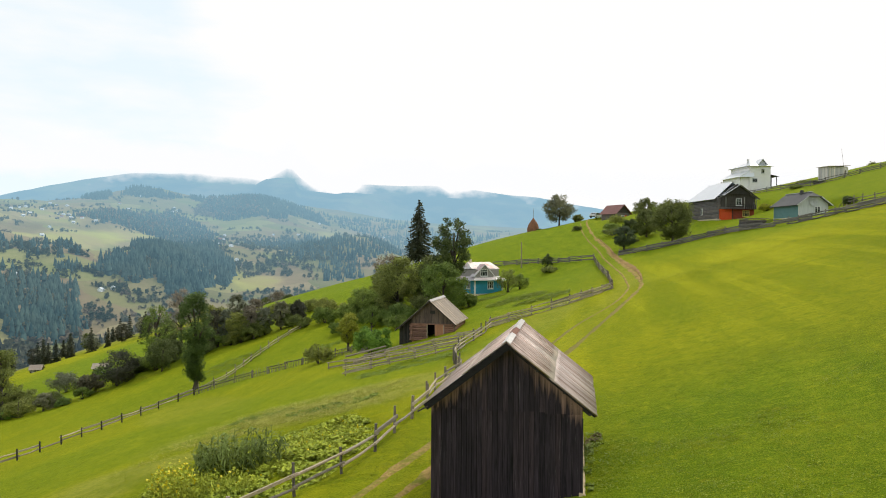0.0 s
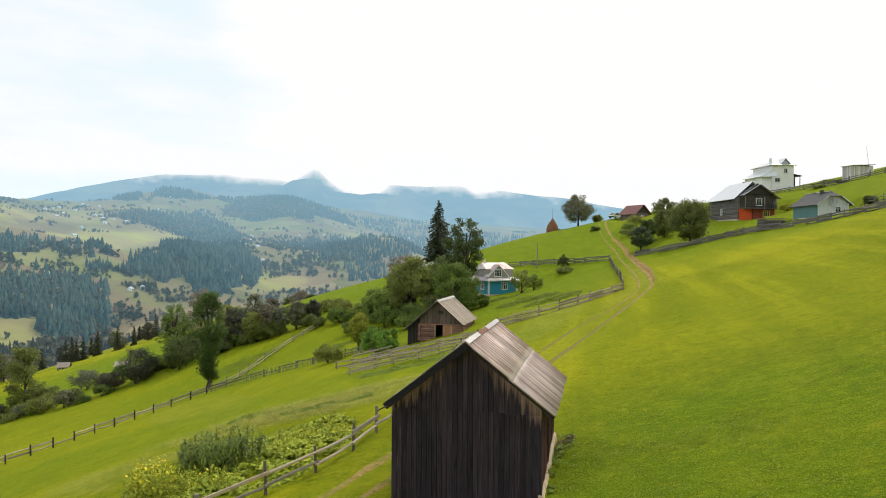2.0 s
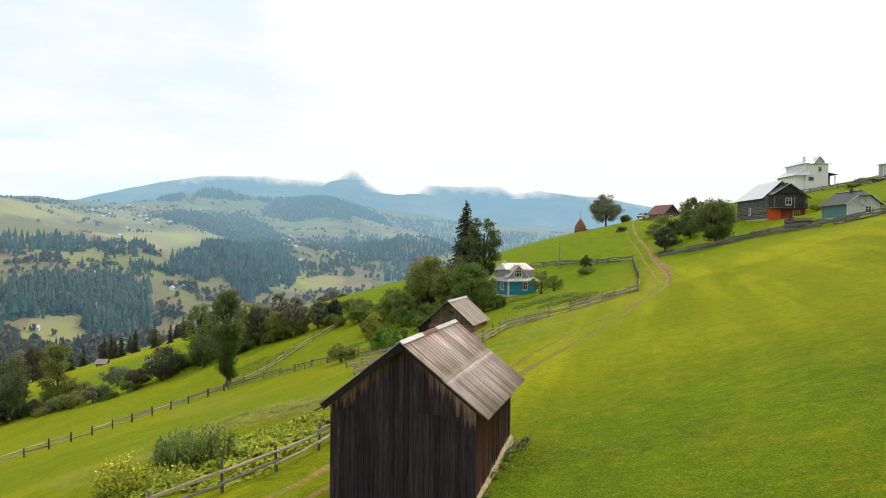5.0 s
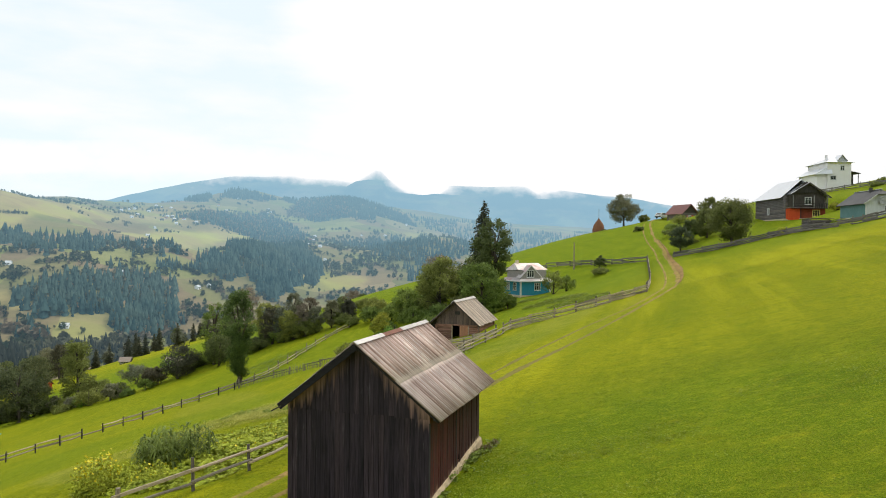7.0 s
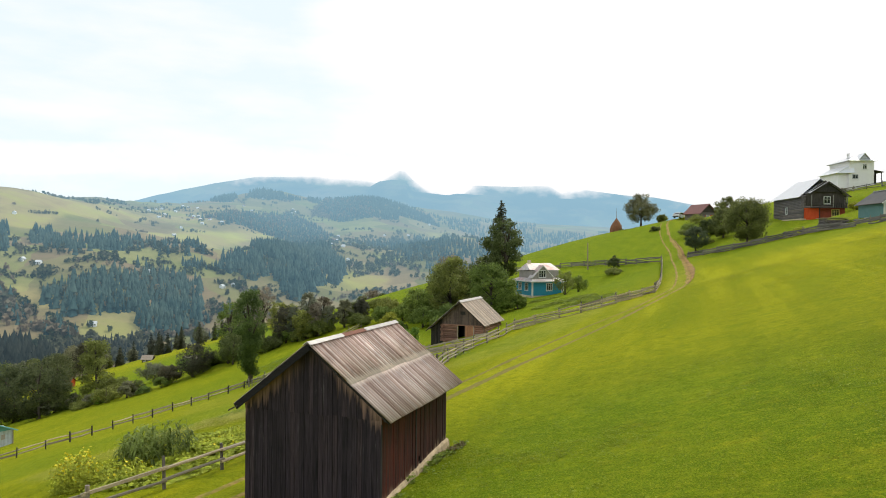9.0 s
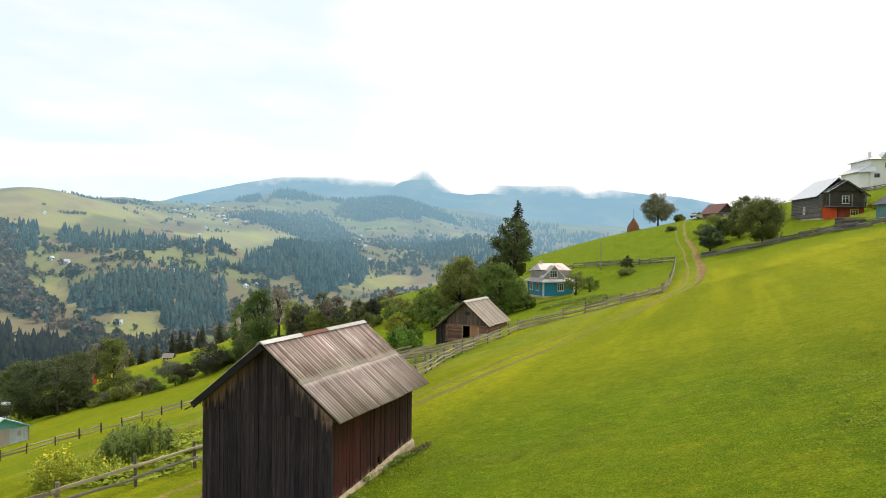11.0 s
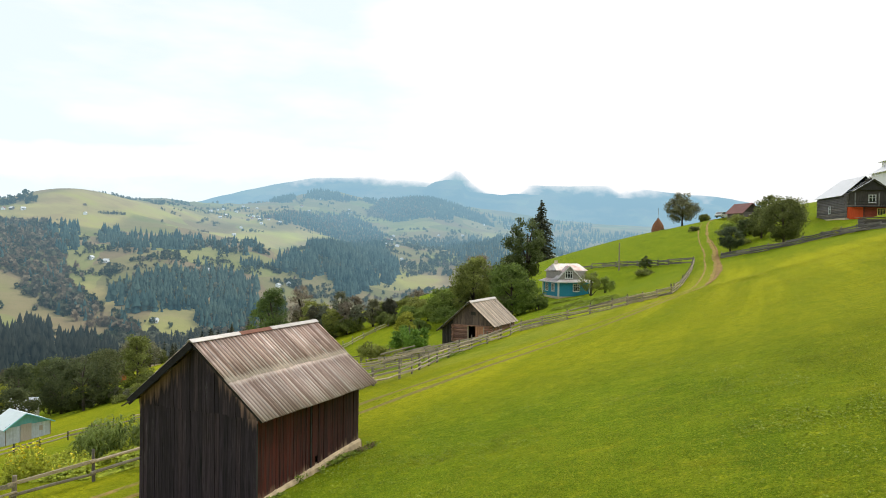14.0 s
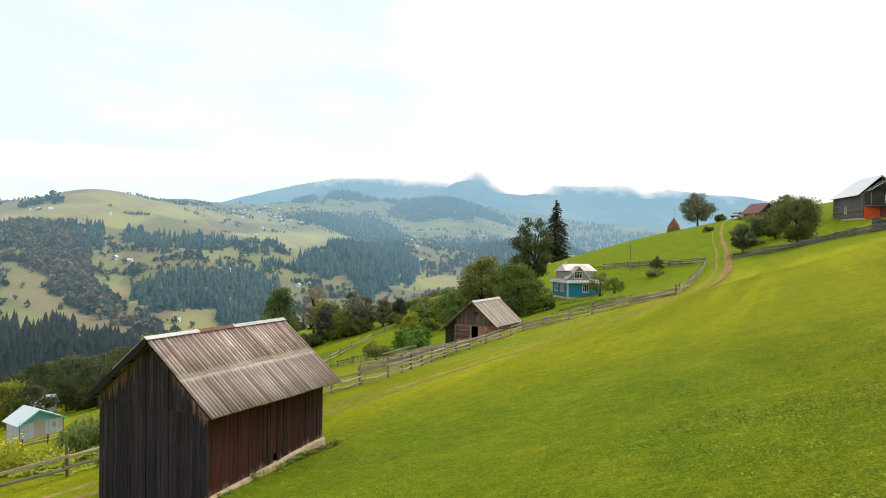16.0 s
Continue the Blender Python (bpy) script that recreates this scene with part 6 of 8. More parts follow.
fence("rail_fence", [(40.6, 116), (41.2, 106), (41.6, 97), (44, 86)], 3.2, (0.45, 0.9), "thin fence behind the grey cottage", 1.2, 0.05, 0.1, FENCE_POST, FENCE_DARK, 23)

# long poles left lying in the yard
for k, (x, y, x1, y1, zz) in enumerate(((-22.8, 72.3, -17.8, 70.9, 1.0), (-20.5, 72.0, -16.0, 71.0, 0.62), (-21.6, 71.3, -17.5, 70.3, 0.25))):
    pole = thing("felled_pole", x, y, 0, 0, "long bleached pole resting on the yard fence", "pole", "yard poles")
    part("trunk", tube([(0, 0, ground_z(x, y) + zz), (x1 - x, y1 - y, ground_z(x1, y1) + zz + 0.15)], [0.11, 0.08], 7), FENCE_RAIL, pole)

# ---------------------------------------------------------------- trees and shrubs
BARK = timber("bark", (0.04, 0.033, 0.027), (0.13, 0.11, 0.09), 0.3, 2)
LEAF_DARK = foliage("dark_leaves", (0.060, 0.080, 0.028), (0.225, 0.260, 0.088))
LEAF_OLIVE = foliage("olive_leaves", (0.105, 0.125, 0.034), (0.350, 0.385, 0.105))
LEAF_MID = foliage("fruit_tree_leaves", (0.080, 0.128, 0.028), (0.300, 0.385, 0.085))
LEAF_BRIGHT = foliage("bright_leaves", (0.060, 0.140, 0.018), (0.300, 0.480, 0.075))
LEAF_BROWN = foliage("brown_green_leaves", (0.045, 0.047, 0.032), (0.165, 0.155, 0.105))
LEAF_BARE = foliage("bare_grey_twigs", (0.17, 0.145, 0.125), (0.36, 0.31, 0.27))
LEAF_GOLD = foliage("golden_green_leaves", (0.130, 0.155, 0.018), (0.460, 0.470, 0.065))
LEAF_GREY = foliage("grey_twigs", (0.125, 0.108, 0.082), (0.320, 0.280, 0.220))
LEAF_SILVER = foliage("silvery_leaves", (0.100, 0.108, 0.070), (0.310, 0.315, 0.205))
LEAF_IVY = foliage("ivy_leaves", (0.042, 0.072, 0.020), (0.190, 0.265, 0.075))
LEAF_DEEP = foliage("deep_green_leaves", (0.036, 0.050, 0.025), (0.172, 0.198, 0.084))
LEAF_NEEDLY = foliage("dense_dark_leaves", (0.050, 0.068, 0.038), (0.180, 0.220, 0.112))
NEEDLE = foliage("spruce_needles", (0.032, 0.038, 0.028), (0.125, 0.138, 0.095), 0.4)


def quads_at(c, size, rng, flat=0.5, lie=1.0):
    """Leaf sprays: small four-cornered blades, one round each point, in any direction."""
    n = len(c)
    a = rng.normal(0, 1, (n, 3)) * (1, 1, lie)
    a /= np.linalg.norm(a, axis=1)[:, None]
    b = rng.normal(0, 1, (n, 3)) * (1, 1, lie)
    b -= (a * b).sum(1)[:, None] * a
    b /= np.linalg.norm(b, axis=1)[:, None]
    s = (size * rng.uniform(0.6, 1.35, n))[:, None]
    V = np.stack([c - a * s, c - b * s * flat, c + a * s, c + b * s * flat], 1)
    return V.reshape(-1, 3), np.arange(4 * n).reshape(n, 4)


def crown_points(n, clumps, rng):
    """Points in the outer shell of a set of leaf clumps (centre, radius)."""
    cs, rs = np.array([c for c, _ in clumps]), np.array([r for _, r in clumps])
    k = rng.choice(len(clumps), n, p=rs**2 / (rs**2).sum())
    v = rng.normal(0, 1, (n, 3))
    v /= np.linalg.norm(v, axis=1)[:, None]
    return cs[k] + v * (rs[k] * rng.uniform(0.3, 1.1, n))[:, None] * np.array([1, 1, 0.8])


def tree(name, x, y, h, r, mat, label, seed, leaves=2600, size=0.30, trunk=0.28, shape="round", category="tree", group="", sink=0.2):
    """Trunk, limbs and a crown of many small leaf sprays gathered in clumps of uneven size."""
    rng = np.random.RandomState(seed)
    t = thing(name, x, y, ground_z(x, y) - sink, rng.uniform(0, 360), label, category, group)
    h += sink
    low = h * trunk
    clumps = []
    count = {"bush": 44, "pillar": 90}.get(shape, 84)
    for i in range(count):
        a = rng.uniform(0, 2 * np.pi)
        u = rng.uniform(0, 1)
        if shape == "column":
            rad, z = r * rng.uniform(0, 0.6), low + (h - low) * u
            cr = r * rng.uniform(0.4, 0.65)
        elif shape == "pillar":
            z = low + (h - low) * (0.04 + 0.90 * u)
            if u < 0.46:
                rad, cr = r * 0.30 * rng.uniform(0, 1), r * rng.uniform(0.34, 0.48) * min(1, 0.55 + 2.2 * u)
            else:
                bulge = np.sin(np.pi * (0.22 + 0.66 * (u - 0.46) / 0.54))
                rad, cr = r * 0.80 * bulge * np.sqrt(rng.uniform(0, 1)), r * rng.uniform(0.20, 0.36)
        elif shape == "bush":
            rad, z = r * np.sqrt(rng.uniform(0, 1)) * 0.85, h * rng.uniform(0.25, 0.75) * 1.0
            z *= 1 - 0.45 * (rad / r) ** 2
            cr = r * rng.uniform(0.14, 0.33)
        else:
            bulge = np.sin(np.pi * (0.12 + 0.80 * u)) ** 0.7
            rad, z = r * 0.88 * bulge * np.sqrt(rng.uniform(0.1, 1)), low + (h - low) * (0.06 + 0.86 * u)
            cr = r * rng.uniform(0.13, 0.31)
        clumps.append(((rad * np.cos(a), rad * np.sin(a), z), cr))
    bm = bmesh.new()
    stem = h * 0.02 + 0.05
    top = low + (h - low) * 0.7
    add_tube(bm, [(0, 0, 0), (0.06 * r, 0.03 * r, low), (0, 0.05 * r, top)], [stem * 1.4, stem, stem * 0.3], 8)
    if shape == "bush":
        for k in range(5):
            c = clumps[k][0]
            add_tube(bm, [(0, 0, 0.0), (c[0] * 0.5, c[1] * 0.5, c[2] * 0.6), c], [0.06, 0.045, 0.02], 5)
    else:
        for k in range(min(11, count)):
            c = Vector(clumps[k][0])
            s = Vector((0.03 * r, 0.03 * r, max(low * 0.8, min(c.z * 0.65, top * 0.9))))
            add_tube(bm, [s, s.lerp(c, 0.5) + Vector((0, 0, 0.08 * r)), c], [stem * 0.5, stem * 0.3, stem * 0.1], 5)
    part("trunk", bm, BARK, t, "", True)
    V, F = quads_at(crown_points(int(leaves * 2.7), clumps, rng), size * 0.60, rng, 0.55)
    fast_mesh("crown", V, F, mat, t)
    return t


def spruce(name, x, y, h, r, mat, label, seed, levels=26, base=0.08, group=""):
    """Trunk and drooping whorls of needle-clad branches."""
    rng = np.random.RandomState(seed)
    t = thing(name, x, y, ground_z(x, y) - 0.2, 0, label, "spruce tree", group)
    part("trunk", tube([(0, 0, 0), (0, 0, h * 0.5), (0, 0, h * 0.97)], [h * 0.018, h * 0.011, 0.02], 7), BARK, t)
    C = []
    for i in range(levels):
        u = i / (levels - 1)
        z = h * (base + (1 - base) * u)
        reach = r * (1 - u) ** 0.62 * rng.uniform(0.80, 1.10) + 0.12
        n = int(9 + 9 * (1 - u))
        for k in range(n):
            a = rng.uniform(0, 2 * np.pi)
            m = max(3, int(reach / 0.20))
            q = reach * rng.uniform(0.7, 1.1)
            s = np.linspace(0.1, 1, m)
            C.append(np.stack([np.cos(a) * q * s + rng.normal(0, 0.08, m), np.sin(a) * q * s + rng.normal(0, 0.08, m), z - 0.32 * q * s**1.5 + rng.normal(0, 0.07, m)], -1))
    V, F = quads_at(np.concatenate(C), 0.36, rng, 0.6)
    fast_mesh("crown", V, F, mat, t)
    return t


# the two tall trees above the blue house, and the orchard below them
spruce("spruce_tree", -46.4, 215.5, 20.0, 5.4, NEEDLE, "tall dark pointed spruce standing above the orchard", 31, 30)
tree("broadleaf_tree", -16.6, 106.5, 14.9, 3.5, LEAF_DARK, "tall dark broad-leaved tree beside the blue house", 32, 3600, 0.26, 0.34)
tree("broadleaf_tree", -26.0, 108.5, 10.2, 3.9, LEAF_OLIVE, "large olive-green orchard tree behind the log barn", 33, 4200, 0.26, 0.10)
tree("broadleaf_tree", -17.2, 101.0, 8.0, 4.0, LEAF_MID, "wide green orchard tree behind the log barn", 34, 4200, 0.26, 0.08)
tree("broadleaf_tree", -21.5, 112.0, 8.8, 3.6, LEAF_DARK, "dense dark orchard tree", 35, 2800, 0.26, 0.10)
tree("broadleaf_tree", -30.5, 118.0, 8.2, 3.2, LEAF_OLIVE, "olive-green tree at the orchard edge", 36, 2400, 0.26, 0.10)
tree("broadleaf_tree", -33.0, 128.0, 8.5, 3.6, LEAF_GREY, "thin brownish tree at the orchard edge", 37, 1500, 0.24, 0.2)
tree("broadleaf_tree", -32.5, 110.5, 5.6, 3.4, LEAF_MID, "rounded green tree below the orchard", 38, 2600, 0.26, 0.06)
tree("shrub", -29.0, 104.0, 4.4, 2.6, LEAF_MID, "green shrub below the orchard", 39, 1600, 0.24, 0.05, "bush", "shrub")
for k, (x, y, h, r, mat) in enumerate(((-24.5, 103.5, 3.6, 3.0, LEAF_MID), (-28.5, 111.0, 4.6, 3.0, LEAF_OLIVE), (-20.5, 105.5, 4.2, 2.8, LEAF_DARK), (-34.5, 116.0, 4.0, 2.6, LEAF_OLIVE), (-25.5, 117, 6.0, 3.0, LEAF_OLIVE), (-13.8, 103.5, 2.6, 1.7, LEAF_MID), (-38.5, 121, 2.4, 2.2, LEAF_OLIVE), (-29.5, 123.0, 6.2, 3.2, LEAF_OLIVE), (-23.5, 97.5, 2.6, 2.2, LEAF_MID), (-34.0, 104.5, 2.6, 2.2, LEAF_MID))):
    tree("shrub", x, y, h, r, mat, "dense undergrowth shrub in the old orchard", 200 + k, 1900, 0.24, 0.03, "bush", "shrub", "orchard shrubs")
tree("fruit_tree", -27.3, 87.0, 5.2, 1.75, LEAF_GOLD, "small golden-green fruit tree by the wattle fence", 40, 2200, 0.17, 0.22)
tree("shrub", -20.6, 75.2, 4.9, 2.6, LEAF_BRIGHT, "bright green leafy climber over a yard frame", 41, 3000, 0.20, 0.02, "bush", "shrub")
tree("shrub", -29.6, 82.0, 3.1, 1.9, LEAF_OLIVE, "loose small shrub beside the wattle fence", 42, 1100, 0.17, 0.08, "bush", "shrub")
tree("broadleaf_tree", -50.4, 88.2, 14.0, 3.0, LEAF_IVY, "slender ivy-clad tree with a round crown at the fence corner", 43, 7600, 0.20, 0.075, "pillar")
# the hedge trees beyond the fences
for k, (x, y, h, r, mat, lab) in enumerate((
        (-72.5, 113, 12.5, 3.0, LEAF_MID, "tall light green ash at the meadow edge"), (-76.5, 107.5, 6.3, 3.9, LEAF_BROWN, "dark brownish spreading hedge tree"),
        (-69.5, 110.0, 6.0, 3.2, LEAF_DARK, "dark spreading hedge tree"), (-80.8, 106.0, 3.6, 2.4, LEAF_BROWN, "low dark hedge tree"),
        (-58.5, 116.5, 6.2, 2.2, LEAF_OLIVE, "dark hedge tree at the meadow edge"), (-63.5, 118.5, 7.6, 2.5, LEAF_BROWN, "dark hedge tree at the meadow edge"),
        (-54.0, 118.5, 5.2, 1.9, LEAF_SILVER, "dark hedge tree at the meadow edge"), (-67.5, 122.5, 8.4, 2.6, LEAF_OLIVE, "dark hedge tree at the meadow edge"),
        (-66.0, 124.0, 7.0, 2.8, LEAF_OLIVE, "olive-green tree in the hedge"), (-50.0, 120.5, 2.6, 1.9, LEAF_OLIVE, "low olive hedge tree"),
        (-60.0, 127.0, 6.2, 2.3, LEAF_GREY, "thin greyish hedge tree"), (-76.0, 121.0, 8.5, 3.2, LEAF_DARK, "dark hedge tree at the meadow edge"),
        (-66.0, 131.0, 8.0, 2.6, LEAF_SILVER, "dark tree behind the hedge"),
        (-56.2, 117.6, 6.6, 1.9, LEAF_GREY, "thin greyish hedge tree"), (-51.2, 119.5, 5.4, 1.8, LEAF_SILVER, "slender pale hedge tree"), (-61.2, 117.8, 7.0, 2.0, LEAF_SILVER, "slender pale hedge tree"), (-48.6, 121.5, 4.4, 1.8, LEAF_BROWN, "thin brownish hedge tree"))):
    tree("hedge_tree", x, y, h, r, mat, lab, 50 + k, 1700, 0.24, 0.13, group="hedge trees")
for k, (x, y, h, r, mat) in enumerate(((-46.5, 117, 3.0, 2.2, LEAF_OLIVE), (-41.5, 116.5, 3.6, 2.6, LEAF_MID), (-37.0, 114, 3.8, 2.4, LEAF_MID), (-57.5, 138, 2.6, 2.2, LEAF_DARK), (-63, 143, 3.0, 2.4, LEAF_OLIVE), (-50, 131, 3.0, 2.6, LEAF_OLIVE), (-44, 125, 3.4, 2.8, LEAF_OLIVE), (-97, 120, 5.2, 4.0, LEAF_SILVER), (-93.5, 103, 2.2, 2.2, LEAF_BRIGHT), (-97.0, 101, 1.8, 2.0, LEAF_OLIVE), (-106, 117, 5.2, 3.6, LEAF_DARK), (-100, 112.5, 4.5, 3.0, LEAF_OLIVE), (-88, 121, 3.6, 3.0, LEAF_MID))):
    tree("shrub", x, y, h, r, mat, "rounded wild shrub at the edge of the meadow", 70 + k, 1300, 0.26, 0.04, "bush", "shrub", "wild shrubs")
hedge_rng = random.Random(77)
for k in range(22):
    u = hedge_rng.random() * 0.62
    x, y = -80 + 42 * u, 108.5 + 9.5 * math.sin(u * 2.4) + hedge_rng.uniform(-1.0, 8.0)
    tree("hedge_shrub", x, y, hedge_rng.uniform(2.4, 4.6), hedge_rng.uniform(1.8, 2.8), hedge_rng.choice((LEAF_DARK, LEAF_OLIVE, LEAF_DARK, LEAF_MID)), "dense dark hedge shrub at the meadow edge", 300 + k, 950, 0.28, 0.03, "bush", "shrub", "hedge shrubs")
for k, (x, y, h, r, mat, lab) in enumerate((
        (-106.5, 100, 11.5, 4.8, LEAF_DEEP, "broad dark tree below the meadow"), (-101.5, 109, 13.0, 4.0, LEAF_OLIVE, "tall olive-green tree below the meadow"),
        (-118, 104, 12.0, 5.0, LEAF_DEEP, "broad dark tree below the meadow"), (-128, 109, 13.0, 5.4, LEAF_DARK, "broad green tree below the meadow"),
        (-140, 104, 11.5, 5.0, LEAF_DEEP, "broad dark tree below the meadow"), (-128, 121, 12.5, 5.2, LEAF_DEEP, "broad dark tree below the meadow"),
        (-152, 118, 13.0, 5.5, LEAF_DEEP, "broad dark tree below the meadow"),
        (-136, 130, 12.0, 5.2, LEAF_DEEP, "olive-green tree below the meadow"), (-112, 90, 8.0, 4.2, LEAF_DEEP, "dark tree behind the teal hut"),
        (-124, 93, 10.0, 4.6, LEAF_GOLD, "olive-green tree behind the teal hut"), (-150, 96, 10, 5.0, LEAF_DEEP, "broad dark tree below the meadow"),
        (-165, 130, 12, 5.5, LEAF_DEEP, "broad dark tree below the meadow"), (-158, 148, 11, 5.0, LEAF_DARK, "broad green tree below the meadow"),
        )):
    tree("broadleaf_tree", x, y, h, r, mat, lab, 90 + k, 2600, 0.34, 0.02, group="trees below the meadow")
BROW = ((-119.5, 104.8), (-81.1, 101.3))
brow_rng = random.Random(15)
for k in range(20):
    u = k / 19
    x, y = BROW[0][0] + (BROW[1][0] - BROW[0][0]) * u + brow_rng.uniform(-3, 2), BROW[0][1] + (BROW[1][1] - BROW[0][1]) * u + brow_rng.uniform(-1, 3)
    tree("brow_shrub", x, y, brow_rng.uniform(1.6, 4.2), brow_rng.uniform(1.5, 2.6), brow_rng.choice((LEAF_DARK, LEAF_OLIVE, LEAF_MID, LEAF_SILVER)), "wild shrub along the lower edge of the meadow", 500 + k, 800, 0.24, 0.03, "bush", "shrub", "edge shrubs")
wood_rng = random.Random(5)
for k in range(34):
    az, r = wood_rng.uniform(-58, -46), wood_rng.uniform(290, 400)
    x, y = HX + r * math.sin(radians(az)), HY + r * math.cos(radians(az))
    tree("woodland_tree", x, y, wood_rng.uniform(10, 16), wood_rng.uniform(3.5, 5.5), wood_rng.choice((LEAF_DARK, LEAF_BROWN, LEAF_SILVER)), "dark broad-leaved tree in the wood below the meadow", 400 + k, 800, 0.55, 0.06, group="lower woodland trees")
for k in range(30):
    az, r = wood_rng.uniform(-47, -34.5), wood_rng.uniform(300, 390)
    x, y = HX + r * math.sin(radians(az)), HY + r * math.cos(radians(az))
    if k % 3:
        spruce("woodland_spruce", x, y, wood_rng.uniform(7, 11), wood_rng.uniform(1.6, 2.3), NEEDLE, "dark spruce in the wood below the meadow", 440 + k, 12, 0.05, "lower woodland trees")
    else:
        tree("woodland_tree", x, y, wood_rng.uniform(6, 9), wood_rng.uniform(2.8, 4.0), wood_rng.choice((LEAF_DARK, LEAF_BROWN, LEAF_SILVER)), "dark broad-leaved tree in the wood below the meadow", 440 + k, 700, 0.45, 0.06, group="lower woodland trees")
tree("bare_tree", -89.5, 149.0, 14.0, 3.6, LEAF_BARE, "tall bare grey tree rising behind the hedge", 480, 2000, 0.24, 0.25)
# the far edge of the meadow
for k, (x, y, h, r) in enumerate(((-136, 309, 8.0, 5.0), (-128, 303, 5.0, 3.5), (-146, 318, 6.5, 4.0), (-100, 285, 3.5, 3.0))):
    tree("broadleaf_tree", x, y, h, r, LEAF_GREY if k < 1 else LEAF_DARK, "brownish tree on the far meadow edge", 110 + k, 1500, 0.36, 0.08, group="far edge trees")
# round the village
tree("broadleaf_tree", -1.6, 187.5, 8.3, 4.4, LEAF_SILVER, "round open-crowned tree standing alone on the crest", 120, 5200, 0.24, 0.17)
tree("broadleaf_tree", 3.4, 191.0, 2.0, 1.6, LEAF_OLIVE, "small tree beside the lone crest tree", 121, 1200, 0.24, 0.12)
tree("fruit_tree", 19.6, 128.0, 7.9, 4.1, LEAF_DARK, "old spreading apple tree inside the farmyard fence", 122, 5200, 0.23, 0.10)
tree("fruit_tree", 16.4, 141.0, 5.6, 2.6, LEAF_DARK, "dark fruit tree behind the apple tree", 123, 2600, 0.24, 0.10)
tree("fruit_tree", 17.8, 158.0, 5.2, 2.8, LEAF_DARK, "dark fruit tree near the red-roofed house", 124, 2400, 0.25, 0.10)
tree("fruit_tree", 13.8, 147.0, 3.2, 2.0, LEAF_DARK, "low dark fruit tree by the track", 125, 1800, 0.24, 0.08)
tree("fruit_tree", 21.0, 150.0, 4.6, 2.8, LEAF_MID, "fruit tree in the village orchard", 126, 1900, 0.25, 0.10)
tree("young_tree", 11.6, 133.5, 4.4, 2.2, LEAF_NEEDLY, "bushy dark young tree by the end of the board fence", 127, 3200, 0.17, 0.16)
for k, (x, y, h, r, mat) in enumerate(((10.6, 150.5, 2.2, 2.6, LEAF_OLIVE), (10.4, 157, 2.0, 2.2, LEAF_MID), (11.6, 164, 2.4, 2.4, LEAF_OLIVE), (13.2, 139, 1.8, 1.8, LEAF_OLIVE), (-8.9, 116.8, 5.2, 2.1, LEAF_OLIVE), (-7.0, 119, 3.8, 1.7, LEAF_MID), (-2.8, 134, 3.3, 1.3, LEAF_DARK), (-2.2, 129.5, 1.5, 1.8, LEAF_OLIVE), (-17.6, 113.2, 4.6, 2.2, LEAF_MID), (36.6, 133.0, 1.7, 1.3, LEAF_GOLD), (-7.4, 198, 1.5, 1.0, LEAF_DARK), (41, 181, 4.5, 3.2, LEAF_OLIVE), (37.8, 176, 4.2, 2.8, LEAF_DARK), (3.0, 165, 1.4, 1.2, LEAF_DARK), (41.5, 108, 1.6, 1.1, LEAF_DARK), (27.0, 121.5, 1.3, 1.4, LEAF_GOLD), (47, 152, 1.0, 1.6, LEAF_OLIVE), (50, 156, 1.1, 1.8, LEAF_OLIVE), (79.5, 198, 3.8, 2.0, LEAF_OLIVE), (76.0, 200, 3.0, 1.6, LEAF_DARK), (73, 202, 2.2, 1.3, LEAF_OLIVE))):
    tree("shrub", x, y, h, r, mat, "leafy garden shrub near the village houses" if x > 8 else "loose shrub in the upper paddock", 130 + k, 620, 0.20, 0.05, "bush", "shrub", "village shrubs")

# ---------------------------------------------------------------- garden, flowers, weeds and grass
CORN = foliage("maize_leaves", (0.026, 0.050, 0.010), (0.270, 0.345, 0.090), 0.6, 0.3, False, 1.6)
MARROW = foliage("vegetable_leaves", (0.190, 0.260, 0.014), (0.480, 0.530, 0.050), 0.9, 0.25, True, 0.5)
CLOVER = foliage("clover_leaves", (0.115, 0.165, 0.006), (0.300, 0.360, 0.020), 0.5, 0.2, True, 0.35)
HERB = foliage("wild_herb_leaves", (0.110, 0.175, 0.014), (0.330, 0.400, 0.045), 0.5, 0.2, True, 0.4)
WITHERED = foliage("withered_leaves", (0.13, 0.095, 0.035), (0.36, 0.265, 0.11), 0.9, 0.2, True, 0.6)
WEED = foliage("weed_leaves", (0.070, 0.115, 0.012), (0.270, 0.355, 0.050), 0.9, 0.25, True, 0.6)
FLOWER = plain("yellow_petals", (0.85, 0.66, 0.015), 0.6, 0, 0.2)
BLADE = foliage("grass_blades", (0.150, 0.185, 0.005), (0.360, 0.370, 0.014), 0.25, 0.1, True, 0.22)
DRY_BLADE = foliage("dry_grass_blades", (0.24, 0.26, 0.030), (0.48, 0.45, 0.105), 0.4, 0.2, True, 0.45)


def in_patch(n, cx, cy, rx, ry, turn, rng):
    a, q = rng.uniform(0, 2 * np.pi, n), np.sqrt(rng.uniform(0, 1, n))
    u, v = rx * q * np.cos(a), ry * q * np.sin(a)
    c, s = np.cos(radians(turn)), np.sin(radians(turn))
    return cx + u * c - v * s, cy + u * s + v * c


